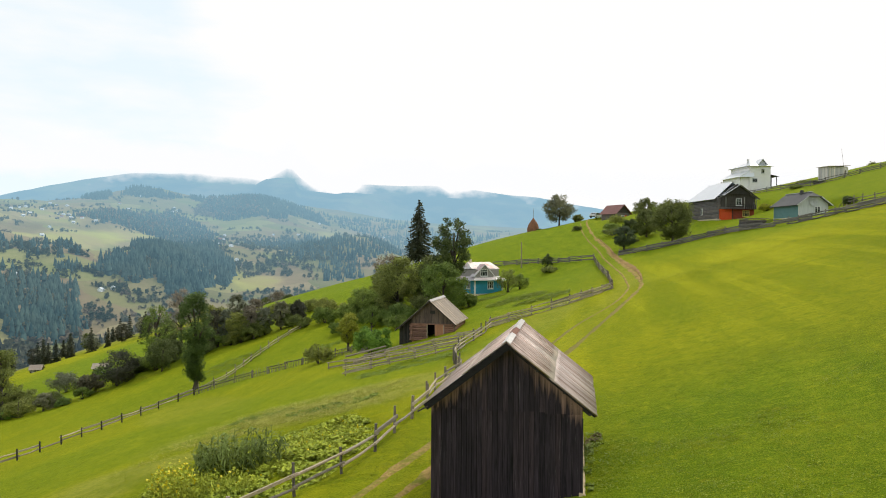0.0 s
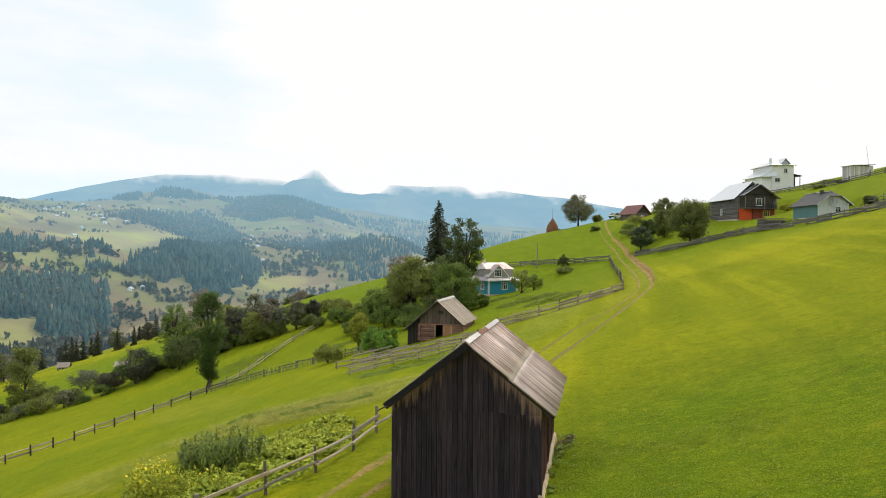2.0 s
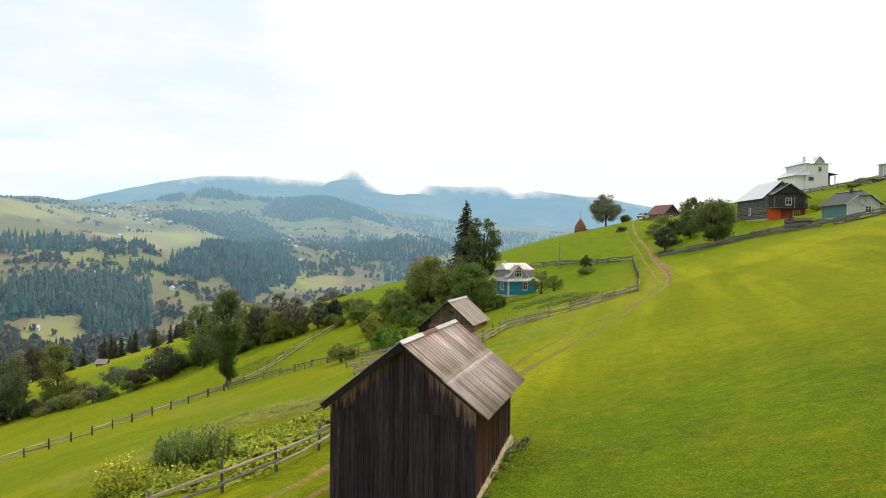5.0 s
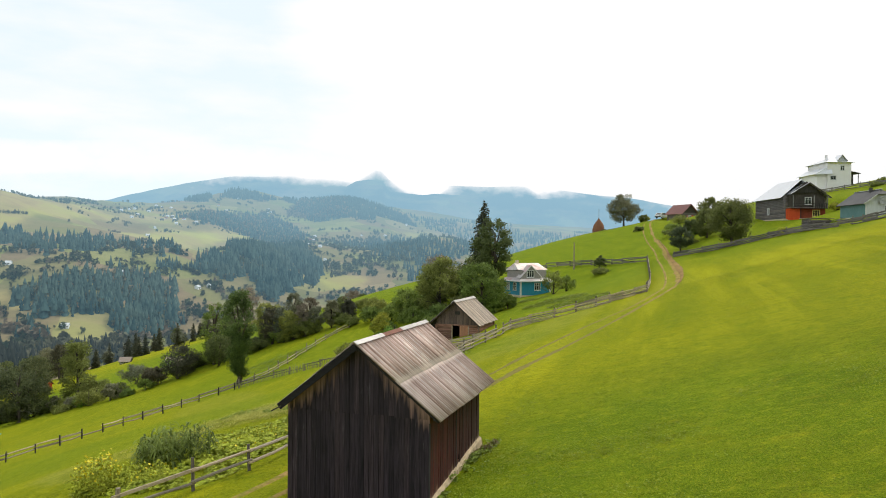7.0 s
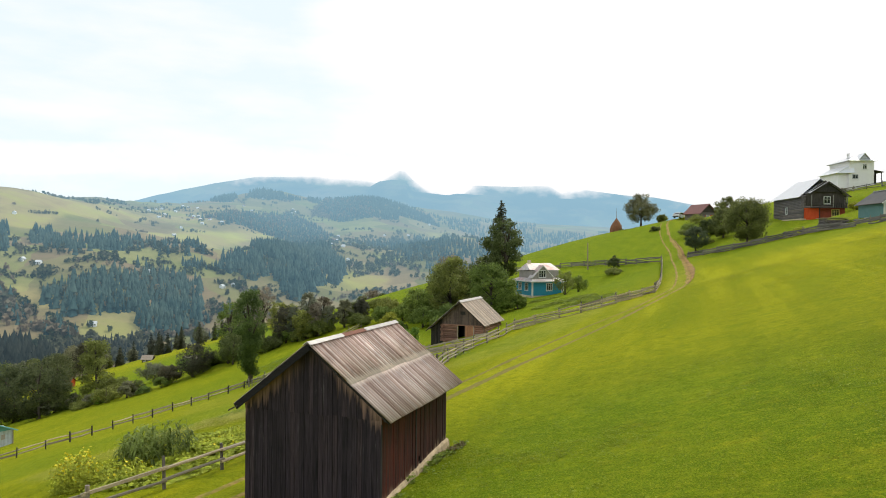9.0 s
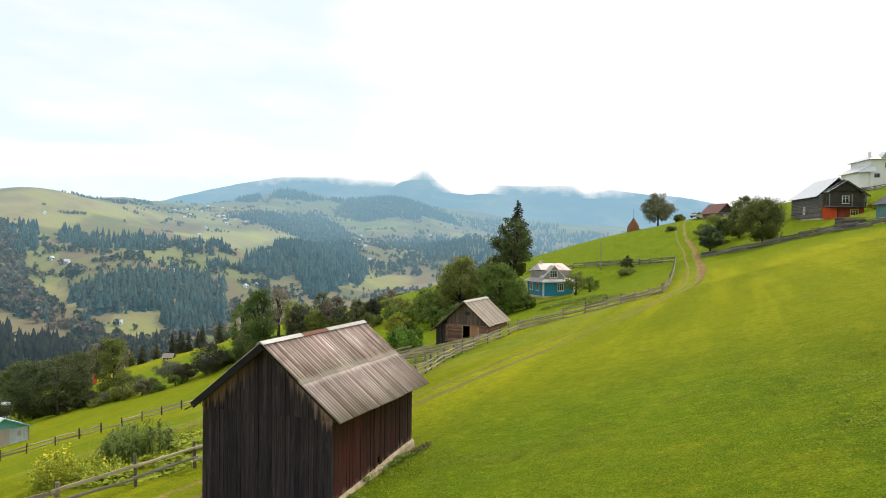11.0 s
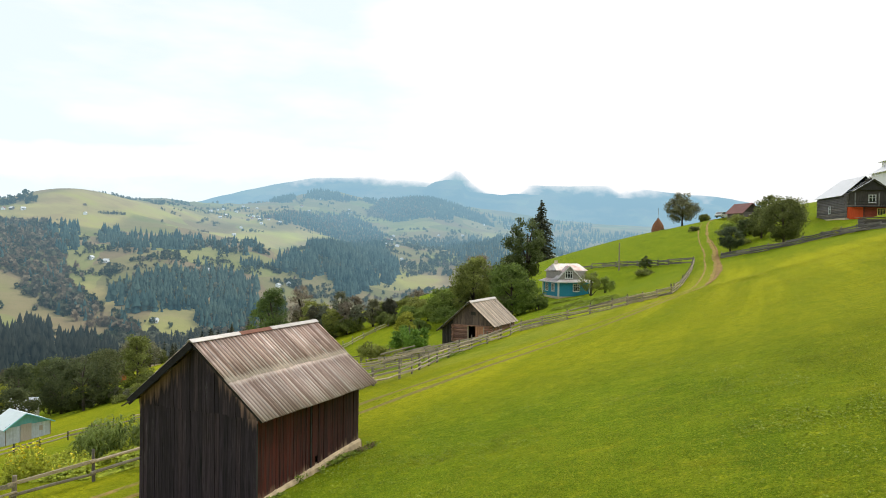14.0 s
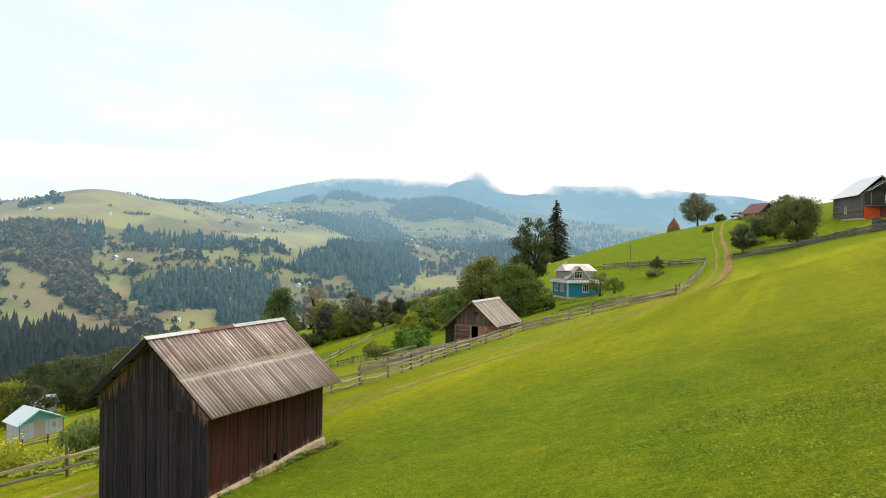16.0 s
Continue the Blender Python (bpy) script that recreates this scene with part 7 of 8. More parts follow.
def maize():
    """Upright stalks with long leaves that arch out and droop, and a pale tassel on each."""
    rng = np.random.RandomState(7)
    x, y = in_patch(74, -13.3, 28.1, 2.5, 1.25, -14, rng)
    V, F = [], []
    for px, py in zip(x, y):
        z = ground_z(px, py)
        edge = np.hypot((px + 13.3) / 2.5, (py - 28.1) / 1.25)
        h = rng.uniform(1.2, 1.95) * (1.08 - 0.28 * min(1, edge))
        lx, ly = rng.normal(0, 0.07, 2)
        for k in range(11):
            a, u = rng.uniform(0, 2 * np.pi), rng.uniform(0.08, 0.95)
            d, w, ln = np.array([np.cos(a), np.sin(a)]), rng.uniform(0.030, 0.050), rng.uniform(0.40, 0.80) * (1.1 - 0.5 * u)
            side = np.array([-d[1], d[0]]) * w
            foot = np.array([px + lx * u, py + ly * u])
            lift, drop = ln * rng.uniform(0.45, 0.85), ln * rng.uniform(0.1, 0.7)
            prev = None
            for j, t in enumerate((0, 0.28, 0.55, 0.8, 1.0)):
                c = foot + d * ln * t
                up = z + u * h + lift * 2 * t * (1 - 0.5 * t) - drop * 1.6 * t**2.4
                ww = side * (0.6, 1.0, 1.0, 0.7, 0.08)[j]
                V += [(*(c - ww), up), (*(c + ww), up + 0.012 * (j % 2))]
                i = len(V)
                if prev is not None:
                    F.append((prev - 2, prev - 1, i - 1, i - 2))
                prev = i
        for q in range(2):
            sx, sy = (0.018, 0.0) if q else (0.0, 0.018)
            V += [(px - sx, py - sy, z - 0.05), (px + sx, py + sy, z - 0.05), (px + lx + sx * 0.5, py + ly + sy * 0.5, z + h), (px + lx - sx * 0.5, py + ly - sy * 0.5, z + h)]
            i = len(V)
            F.append((i - 4, i - 3, i - 2, i - 1))
    return tagged(fast_mesh("maize_patch", V, F, CORN), "dense patch of green maize plants in the vegetable garden", "maize", kind="stuff")


maize()


def leafy_stuff(name, patches, mat, size, tall, label, category, seed, flat=0.6):
    rng = np.random.RandomState(seed)
    C = []
    for n, cx, cy, rx, ry, turn in patches:
        x, y = in_patch(n, cx, cy, rx, ry, turn, rng)
        some = mottle(x, y, 0.55, seed + 50) + 0.5 * mottle(x, y, 1.6, seed + 51) > -0.25      # ragged, with bare spots
        x, y = x[some], y[some]
        n = len(x)
        lump = 0.45 + 0.75 * mottle(x, y, 1.5, seed)
        C.append(np.stack([x, y, height(x, y) + rng.uniform(0.02, 1, n) * tall * np.clip(lump, 0.06, 1.3)], -1))
    V, F = quads_at(np.concatenate(C), size, rng, flat, 0.35)
    return tagged(fast_mesh(name, V, F, mat), label, category, kind="stuff")


leafy_stuff("vegetable_bed", [(15000, -10.6, 30.5, 3.4, 4.4, 20), (4600, -13.6, 25.4, 3.6, 1.3, -20), (6500, -9.6, 26.2, 1.9, 2.6, 0)], MARROW, 0.095, 0.36, "low bright green vegetable plants in the garden bed", "vegetables", 3)
leafy_stuff("weed_bank", [(1900, 2.68, 23.2, 0.20, 3.1, 0), (260, 2.85, 25.3, 0.4, 1.2, -10), (160, 2.95, 24.0, 0.4, 1.8, 10)], WEED, 0.045, 0.24, "low dark weeds growing along the shed footing", "weeds", 4)
leafy_stuff("withered_weeds", [(520, 2.88, 25.8, 0.36, 0.6, 0), (200, 2.70, 24.6, 0.14, 0.6, 0)], WITHERED, 0.04, 0.2, "withered brown weeds at the back corner of the shed", "weeds", 8)
leafy_stuff("nettle_bed", [(5200, -6.0, 100.0, 4.8, 3.2, 30), (3600, -2.0, 94, 4.6, 2.4, 40), (1700, -11, 110, 2.8, 1.6, 40)], HERB, 0.10, 0.5, "overgrown green garden patch by the blue house", "plants", 5)
leafy_stuff("meadow_herbs", [(4200, -52, 101, 6.5, 4.0, 60), (2600, -12.5, 58.5, 5.5, 2.2, 10), (2200, -33, 97, 4.5, 2.4, 20), (1200, 33.5, 117, 2.5, 1.0, 40), (1500, -13.5, 41.5, 3.2, 1.3, 15), (1200, -20, 45, 2.6, 1.2, 0)], HERB, 0.085, 0.3, "darker green herbs among the meadow grass", "plants", 6)


def flowers():
    rng = np.random.RandomState(9)
    x, y = in_patch(90, -14.6, 24.6, 1.15, 0.75, -20, rng)
    x3, y3 = in_patch(110, -13.2, 25.6, 2.6, 0.8, -20, rng)
    x, y = np.concatenate([x, x3]), np.concatenate([y, y3])
    x2, y2 = in_patch(110, -10.0, 30.5, 1.9, 3.2, 10, rng)
    x, y = np.concatenate([x, x2]), np.concatenate([y, y2])
    tall = np.concatenate([rng.uniform(0.6, 1.55, 90), rng.uniform(0.25, 0.75, 110), rng.uniform(0.25, 0.45, 110)])
    z = height(x, y)
    C = []
    for px, py, pz, h in zip(x, y, z, tall):
        n = int(30 * h) + 4
        C.append(np.stack([px + rng.normal(0, 0.13, n), py + rng.normal(0, 0.13, n), pz + rng.uniform(0.05, 1.0, n) * h], -1))
    V, F = quads_at(np.concatenate(C), 0.065, rng, 0.45)
    tagged(fast_mesh("flower_stems", V, F, MARROW), "tall leafy stems of garden flowers", "plants", kind="stuff")
    c = np.stack([x, y, z + tall], -1)
    c = np.concatenate([c + rng.normal(0, 0.14, c.shape) for _ in range(3)])
    c = c[rng.uniform(0, 1, len(c)) < np.tile(np.concatenate([np.full(90, 0.75), np.full(110, 0.12), np.full(110, 0.22)]), 3)]
    V, F = quads_at(c, 0.058, rng, 0.9)
    tagged(fast_mesh("yellow_flowers", V, F, FLOWER), "bright yellow garden flowers at the bed edge", "flowers", kind="stuff")


flowers()


def grass(name, n, box_, mat, tall, label, seed, wide=0.012, clump=0.0, keep=None, fade=8.0):
    """Blades in tufts over a stretch of meadow."""
    rng = np.random.RandomState(seed)
    x0, x1, y0, y1 = box_
    x, y = rng.uniform(x0, x1, n), rng.uniform(y0, y1, n)
    dens = 0.42 + 0.55 * mottle(x, y, 1.3, seed) + clump * mottle(x, y, 7.0, seed + 1)
    ok = rng.uniform(0, 1, n) < np.clip(dens, 0.04, 1)
    ok &= rng.uniform(0, 1, n) < np.minimum(np.minimum(x - x0, x1 - x), np.minimum(y - y0, y1 - y)) / fade      # thins out towards its edges
    if keep is not None:
        ok &= keep(x, y)
    x, y = x[ok], y[ok]
    n = len(x)
    z = height(x, y) - 0.01
    a = rng.uniform(0, 2 * np.pi, n)
    h = tall * rng.uniform(0.45, 1.3, n)
    dx, dy = np.cos(a) * wide, np.sin(a) * wide
    lx, ly = rng.normal(0, 1.3, n) * h, rng.normal(0, 1.3, n) * h
    V = np.stack([np.stack([x - dx, y - dy, z], -1), np.stack([x + dx, y + dy, z], -1), np.stack([x + lx, y + ly, z + h], -1)], 1)
    return tagged(fast_mesh(name, V, np.arange(3 * n).reshape(n, 3), mat), label, "grass", kind="stuff")


def off_shed(x, y):
    return ~((np.abs(x) < 2.5) & (y > 20.1) & (y < 26.0))


grass("meadow_grass_near", 380000, (2.6, 34, 8, 36), BLADE, 0.050, "short mown meadow grass", 41, 0.009, 0.5, off_shed)
grass("meadow_grass_lower", 90000, (-24, 2.6, 17, 50), BLADE, 0.09, "short meadow grass below the shed", 42, 0.018, 0.3, off_shed)
grass("meadow_grass_upper", 60000, (2, 40, 42, 85), BLADE, 0.06, "short meadow grass up the slope", 43, 0.03, 0.5)
grass("dry_grass_patch", 70000, (-25, -8, 33, 50), DRY_BLADE, 0.20, "tall straw-coloured grass gone to seed", 44, 0.014, 0.3, lambda x, y: soft_patch(x, y, -16, 44, 9, 6, 10) + soft_patch(x, y, -20, 33, 6, 2.5, -20) > 0.3)


def clover_spots(x, y):
    chance = (mottle(x, y, 3.0, 61) + 0.7 * mottle(x, y, 0.8, 62) - 0.05) / 1.6
    return (np.random.RandomState(63).uniform(0, 1, len(x)) < chance) & off_shed(x, y)


def clover():
    rng = np.random.RandomState(45)
    x, y = rng.uniform(2.7, 38, 260000), rng.uniform(7, 36, 260000)
    ok = clover_spots(x, y) & (rng.uniform(0, 1, len(x)) < (36 - y) / 12)
    x, y = x[ok], y[ok]
    V, F = quads_at(np.stack([x, y, height(x, y) + rng.uniform(0.01, 0.07, len(x))], -1), 0.026, rng, 0.7, 0.3)
    tagged(fast_mesh("clover_tufts", V, F, CLOVER), "dark green clover and broad-leaved tufts in the meadow", "grass", kind="stuff")


clover()

# ---------------------------------------------------------------- the far side of the valley


def hazed_surface(name, dark, light, own=0.0, thin=0.5):
    """Far surfaces with painted haze; own above 0 shades leaves softly and lets light through, as thin crowns do."""
    m, n, l, b = shader(name)
    geo = n.new("ShaderNodeNewGeometry")
    c = mix_node(n, l, geo.outputs["Random Per Island"], dark, light)
    out = b.outputs["BSDF"]
    if own:
        stand = noise_node(n, l, 0.07, 4, geo.outputs["Position"], (1.0, 1.0, 0.4), 0.7)
        c = mix_node(n, l, map_range(n, l, stand, 0.40, 0.60, 0.0, 0.8), mix_node(n, l, 0.55, c, dark), mix_node(n, l, 0.45, c, light))
        wide = noise_node(n, l, 0.012, 3, geo.outputs["Position"])
        c = mix_node(n, l, map_range(n, l, wide, 0.42, 0.64, 0.0, 0.45), c, tuple(v * k for v, k in zip(light, (1.25, 1.0, 0.85))))
        nrm = soft_normal(n, l, b, True, own)
        tr = n.new("ShaderNodeBsdfTranslucent")
        l.new(c, tr.inputs["Color"])
        l.new(nrm, tr.inputs["Normal"])
        ms = n.new("ShaderNodeMixShader")
        ms.inputs["Fac"].default_value = thin
        l.new(out, ms.inputs[1])
        l.new(tr.outputs["BSDF"], ms.inputs[2])
        out = ms.outputs["Shader"]
    l.new(c, b.inputs["Base Color"])
    b.inputs["Roughness"].default_value, b.inputs["Specular IOR Level"].default_value = 0.9, 0.1
    paint_haze(m, n, l, out)
    return m


# blue-green needles, pushed bluer by distance haze put into the colour
FAR_SPRUCE = hazed_surface("far_spruce_needles", (0.013, 0.050, 0.062), (0.108, 0.178, 0.156), 1.5, 0.2)
NEAR_SPRUCE = hazed_surface("spruce_wood_needles", (0.012, 0.020, 0.021), (0.056, 0.067, 0.055), 1.6, 0.2)
MIXED_LEAF = hazed_surface("gully_wood_leaves", (0.095, 0.110, 0.074), (0.270, 0.270, 0.175), 0.45)
BROWN_LEAF = hazed_surface("brownish_wood_leaves", (0.190, 0.165, 0.118), (0.430, 0.350, 0.240), 0.45)
FAR_LEAF = hazed_surface("far_leaves", (0.058, 0.092, 0.062), (0.180, 0.206, 0.118), 0.45)
FAR_WHITE = hazed_surface("far_white_walls", (0.88, 0.88, 0.86), (0.92, 0.92, 0.90))
FAR_ROOF = hazed_surface("far_pale_roofs", (0.66, 0.67, 0.68), (0.84, 0.84, 0.84))
FAR_RED = hazed_surface("far_red_roofs", (0.30, 0.12, 0.09), (0.38, 0.16, 0.12))
FAR_WOOD = hazed_surface("far_wooden_walls", (0.16, 0.13, 0.11), (0.24, 0.21, 0.18))


def polar(az, r):
    return HX + r * np.sin(np.radians(az)), HY + r * np.cos(np.radians(az))


def wood_spots(n, az0, az1, r0, r1, rng, lean=0.0):
    """Places inside a rough oval between two bearings and two distances; lean slants it."""
    a, q = rng.uniform(0, 2 * np.pi, n), np.sqrt(rng.uniform(0, 1, n))
    u, v = q * np.cos(a), q * np.sin(a)
    k = 1 + 0.22 * np.sin(3 * a + az0) + 0.12 * np.sin(7 * a + r0)
    az = (az0 + az1) / 2 + (az1 - az0) / 2 * u * k
    r = (r0 + r1) / 2 + (r1 - r0) / 2 * np.clip(v * k + lean * u, -1.6, 1.6)
    return az, r


def place_spruces(name, az, r, rng, tall, tiers, sides, label, mat):
    """Many small conifers of stacked ragged whorls, at bearings and distances."""
    x, y = polar(az, r)
    z = height(x, y) - 1.0
    n = len(x)
    h = tall * rng.uniform(0.55, 1.25, n)
    w = h * rng.uniform(0.17, 0.29, n)
    V, F, base = [], [], 0
    for t in range(tiers):
        lo, hi = t / tiers * 0.92, min(1.0, (t + 1.7) / tiers)
        if t == tiers - 1:
            hi = 1.0
        ang = rng.uniform(0, 2 * np.pi, n)[:, None] + np.arange(sides)[None] * 2 * np.pi / sides
        rad = (w * (1 - t / tiers * 0.86))[:, None] * rng.uniform(0.65, 1.25, (n, sides))
        ring = np.stack([x[:, None] + rad * np.cos(ang), y[:, None] + rad * np.sin(ang), (z + h * lo)[:, None] + rng.uniform(-0.05, 0.05, (n, sides)) * h[:, None]], -1)
        tip = np.stack([x, y, z + h * hi], -1)[:, None]
        V.append(np.concatenate([ring, tip], 1).reshape(-1, 3))
        idx = base + np.arange(n)[:, None] * (sides + 1)
        for k in range(sides):
            F.append(np.concatenate([idx + k, idx + (k + 1) % sides, idx + sides], 1))
        base += n * (sides + 1)
    return tagged(fast_mesh(name, np.concatenate(V), np.concatenate(F), mat), label, "forest", kind="stuff")


def far_spruces(name, groups, seed, tall, tiers, sides, label, mat=FAR_SPRUCE):
    rng = np.random.RandomState(seed)
    A, R = zip(*[wood_spots(n, *g, rng, lean) for n, g, lean in groups])
    return place_spruces(name, np.concatenate(A), np.concatenate(R), rng, tall, tiers, sides, label, mat)


def place_copses(name, az, r, rng, low, high, mat, label):
    """Many small broad-leaved crowns of loose leaf sprays, at bearings and distances."""
    x, y = polar(az, r)
    z = height(x, y)
    n = len(x)
    size = rng.uniform(low, high, n)
    k = 22
    v = rng.normal(0, 1, (n, k, 3))
    v /= np.linalg.norm(v, axis=2)[..., None]
    c = np.stack([x, y, z + size * 0.85], -1)[:, None] + v * size[:, None, None] * np.array([0.62, 0.62, 0.85]) * rng.uniform(0.45, 1.05, (n, k, 1))
    V, F = quads_at(c.reshape(-1, 3), np.repeat(size, k) * 0.36, rng, 0.8)
    return tagged(fast_mesh(name, V, F, mat), label, "trees", kind="stuff")


far_spruces("high_spruce_wood", [(2600, (-30.5, -21, 2020, 2330), 0.0), (420, (-35.6, -31.9, 2200, 2330), 0.0), (400, (-21, -11, 2050, 2500), 0.0), (300, (-38.2, -36.3, 2150, 2300), 0.0)], 8, 14, 2, 6, "hazy spruce woods high on the far slopes")


def inside(az, r, outline):
    """Which places lie within an outline of bearings and distances."""
    hit = np.zeros(len(az), bool)
    for (a0, r0), (a1, r1) in zip(outline, outline[1:] + outline[:1]):
        if r0 != r1:
            hit ^= ((r0 > r) != (r1 > r)) & (az < (a1 - a0) * (r - r0) / (r1 - r0) + a0)
    return hit


def wood_places(outline, gap, rng):
    """Trees about gap metres apart within an outline, with ragged edges and a few clearings."""
    A, R = np.array(outline, float).T
    mid = R.mean()
    k = int((np.radians(A.max() - A.min()) * mid + 30) * (R.max() - R.min() + 30) / gap**2)
    az, r = rng.uniform(A.min() - 1, A.max() + 1, k), rng.uniform(R.min() - 20, R.max() + 20, k)
    x, y = polar(az, r)
    ja, jr = az + np.degrees(9 * mottle(x, y, 30, 71) / mid), r + 16 * mottle(x, y, 26, 72)
    ok = inside(ja, jr, list(outline)) & (mottle(x, y, 45, 73) > -0.62)
    return az[ok], r[ok]


def spruce_wood(outline, gap, tall, seed, mat=FAR_SPRUCE):
    rng = np.random.RandomState(seed)
    az, r = wood_places(outline, gap, rng)
    place_spruces("valley_spruce_wood", az, r, rng, tall, 3, 6, "spruce wood on the slopes across the valley", mat)


def leaf_wood(outline, gap, size, seed, mat):
    rng = np.random.RandomState(seed)
    az, r = wood_places(outline, gap, rng)
    place_copses("valley_mixed_wood", az, r, rng, size * 0.7, size * 1.3, mat, "mixed broad-leaved wood in a gully across the valley")


# the great spruce wood in the middle, the band behind it, and the wood down by the stream
spruce_wood([(-38.4, 925), (-37.0, 1010), (-34.7, 1075), (-32.5, 1440), (-29.7, 1340), (-27.9, 1140), (-28.2, 1035), (-29.5, 960), (-31.8, 855), (-33.4, 905), (-35.9, 935)], 4.6, 17, 601)
spruce_wood([(-38.9, 1690), (-36.7, 1780), (-32.6, 2040), (-30.3, 1945), (-28.9, 1775), (-29.7, 1425), (-32.5, 1555), (-34.4, 1620), (-37.1, 1640)], 8.5, 15, 602)
leaf_wood([(-38.9, 1690), (-36.7, 1800), (-32.6, 2060), (-30.3, 1950), (-28.9, 1775), (-29.7, 1425), (-32.5, 1560), (-34.4, 1630), (-37.1, 1650)], 11, 5.0, 603, BROWN_LEAF)
leaf_wood([(-38.2, 930), (-34.7, 1075), (-31, 1300), (-28.2, 1060), (-31.8, 870)], 18, 4.6, 624, MIXED_LEAF)
# the wood above the stream
STREAM_WOOD = [(-49.6, 800), (-47.1, 815), (-45.2, 850), (-43.8, 858), (-41.2, 890), (-39.0, 880), (-38.5, 800), (-38.3, 742), (-39.6, 700), (-41.0, 684), (-43.2, 692), (-43.6, 742), (-45.8, 730), (-47.8, 732), (-49.2, 752)]
spruce_wood(STREAM_WOOD, 5.6, 16, 604)
leaf_wood(STREAM_WOOD, 15, 5.0, 623, MIXED_LEAF)
leaf_wood([(-43.2, 720), (-41.2, 760), (-38.6, 800), (-38.2, 742), (-39.6, 690), (-41.3, 670), (-43.4, 672)], 9, 3.8, 605, BROWN_LEAF)
# the wooded gully that climbs to the bright hilltop, narrow at its foot
GULLY_WOOD = [(-58.5, 1140), (-53.8, 1126), (-53.0, 973), (-52.4, 850), (-50.9, 768), (-49.6, 728), (-48.3, 700), (-47.3, 669), (-49.7, 680), (-51.6, 717), (-52.5, 736), (-54.0, 766), (-55.0, 797), (-55.7, 850), (-56.6, 880), (-58.5, 900)]
leaf_wood(GULLY_WOOD, 6.2, 4.8, 606, BROWN_LEAF)
leaf_wood(GULLY_WOOD, 11, 5.0, 625, MIXED_LEAF)
spruce_wood(GULLY_WOOD, 15.0, 13, 607, FAR_SPRUCE)
spruce_wood([(-50.8, 765), (-49.5, 728), (-48.2, 700), (-47.4, 674), (-49.5, 684), (-51.2, 722)], 7.0, 14, 627)
# the dark wood on the valley floor, with bushes along its edge
VALLEY_FLOOR = [(-66, 620), (-58, 655), (-54.1, 655), (-52.9, 640), (-50.0, 630), (-48.6, 600), (-49.0, 500), (-54, 440), (-66, 440)]
spruce_wood(VALLEY_FLOOR, 4.8, 19, 628, NEAR_SPRUCE)
leaf_wood(VALLEY_FLOOR, 17, 4.6, 629, MIXED_LEAF)
leaf_wood([(-50.2, 600), (-49.2, 655), (-47.2, 660), (-46.2, 640), (-43.5, 672), (-41.0, 668), (-37.5, 690), (-30, 720), (-30, 640), (-41, 600), (-49, 560)], 7.0, 5.0, 618, MIXED_LEAF)
spruce_wood([(-49.8, 590), (-48, 615), (-44.2, 640), (-41.0, 655), (-37.5, 680), (-30, 710), (-30, 640), (-41, 600), (-49, 560)], 7.5, 14, 626, NEAR_SPRUCE)
spruce_wood([(-54.3, 1099), (-51.8, 1129), (-51.3, 976), (-53.0, 961)], 7.5, 15, 608)
spruce_wood([(-49.4, 1090), (-47.2, 1049), (-46.0, 1064), (-43.1, 1150), (-42.6, 1029), (-46.3, 941), (-48.8, 935), (-49.6, 953)], 8.0, 15, 609)
spruce_wood([(-50.3, 1110), (-49.0, 1120), (-48.9, 1050), (-50.2, 1040)], 6.0, 14, 610)
# west half of the high wood: sunlight on it put in as brown broad-leaved trees
leaf_wood([(-30.6, 2050), (-28.5, 2010), (-25.6, 2020), (-25.9, 2320), (-29.5, 2320)], 9.0, 5.6, 630, BROWN_LEAF)
# copses on the ridge, in the bowl and on the slopes to the north
leaf_wood([(-57.2, 1300), (-56.6, 1345), (-54.7, 1345), (-54.5, 1300)], 6.5, 6.0, 611, FAR_LEAF)
spruce_wood([(-42.7, 1044), (-41.0, 1120), (-38.8, 1180), (-38.7, 972), (-41.7, 951)], 11.0, 13, 612)
leaf_wood([(-42.7, 1044), (-41.0, 1120), (-38.8, 1180), (-38.7, 972), (-41.7, 951)], 13.0, 4.0, 613, FAR_LEAF)
spruce_wood([(-43.3, 923), (-42.3, 938), (-42.3, 905), (-43.3, 898)], 5.5, 14, 614)
spruce_wood([(-40.7, 932), (-38.7, 950), (-38.7, 922), (-40.5, 905)], 6.5, 13, 615)
spruce_wood([(-23.9, 1569), (-21.2, 1700), (-17.6, 1337), (-13.8, 1800), (-14.9, 1333), (-17.7, 1189), (-17.7, 1104), (-20.7, 1066), (-21.3, 1184), (-23.7, 1263)], 9.0, 14, 616)
leaf_wood([(-28.3, 1161), (-26.6, 1194), (-24.0, 1175), (-23.4, 1088), (-25.8, 1124), (-28.1, 1098)], 8.0, 4.2, 617, FAR_LEAF)
leaf_wood([(-27, 1350), (-22, 1480), (-19, 1280), (-22, 1130), (-26, 1210)], 13.0, 4.6, 619, FAR_LEAF)
leaf_wood([(-30, 1520), (-24, 1820), (-18, 1950), (-13, 1700), (-16, 1480), (-22, 1420), (-27, 1400)], 20.0, 5.0, 620, FAR_LEAF)
spruce_wood([(-27.5, 1560), (-24, 1700), (-20, 1900), (-17, 1900), (-19, 1700), (-24, 1500)], 15.0, 14, 621)
spruce_wood([(-16.5, 2050), (-10, 2300), (-6, 2200), (-10, 1900), (-15, 1800)], 14.0, 15, 622)


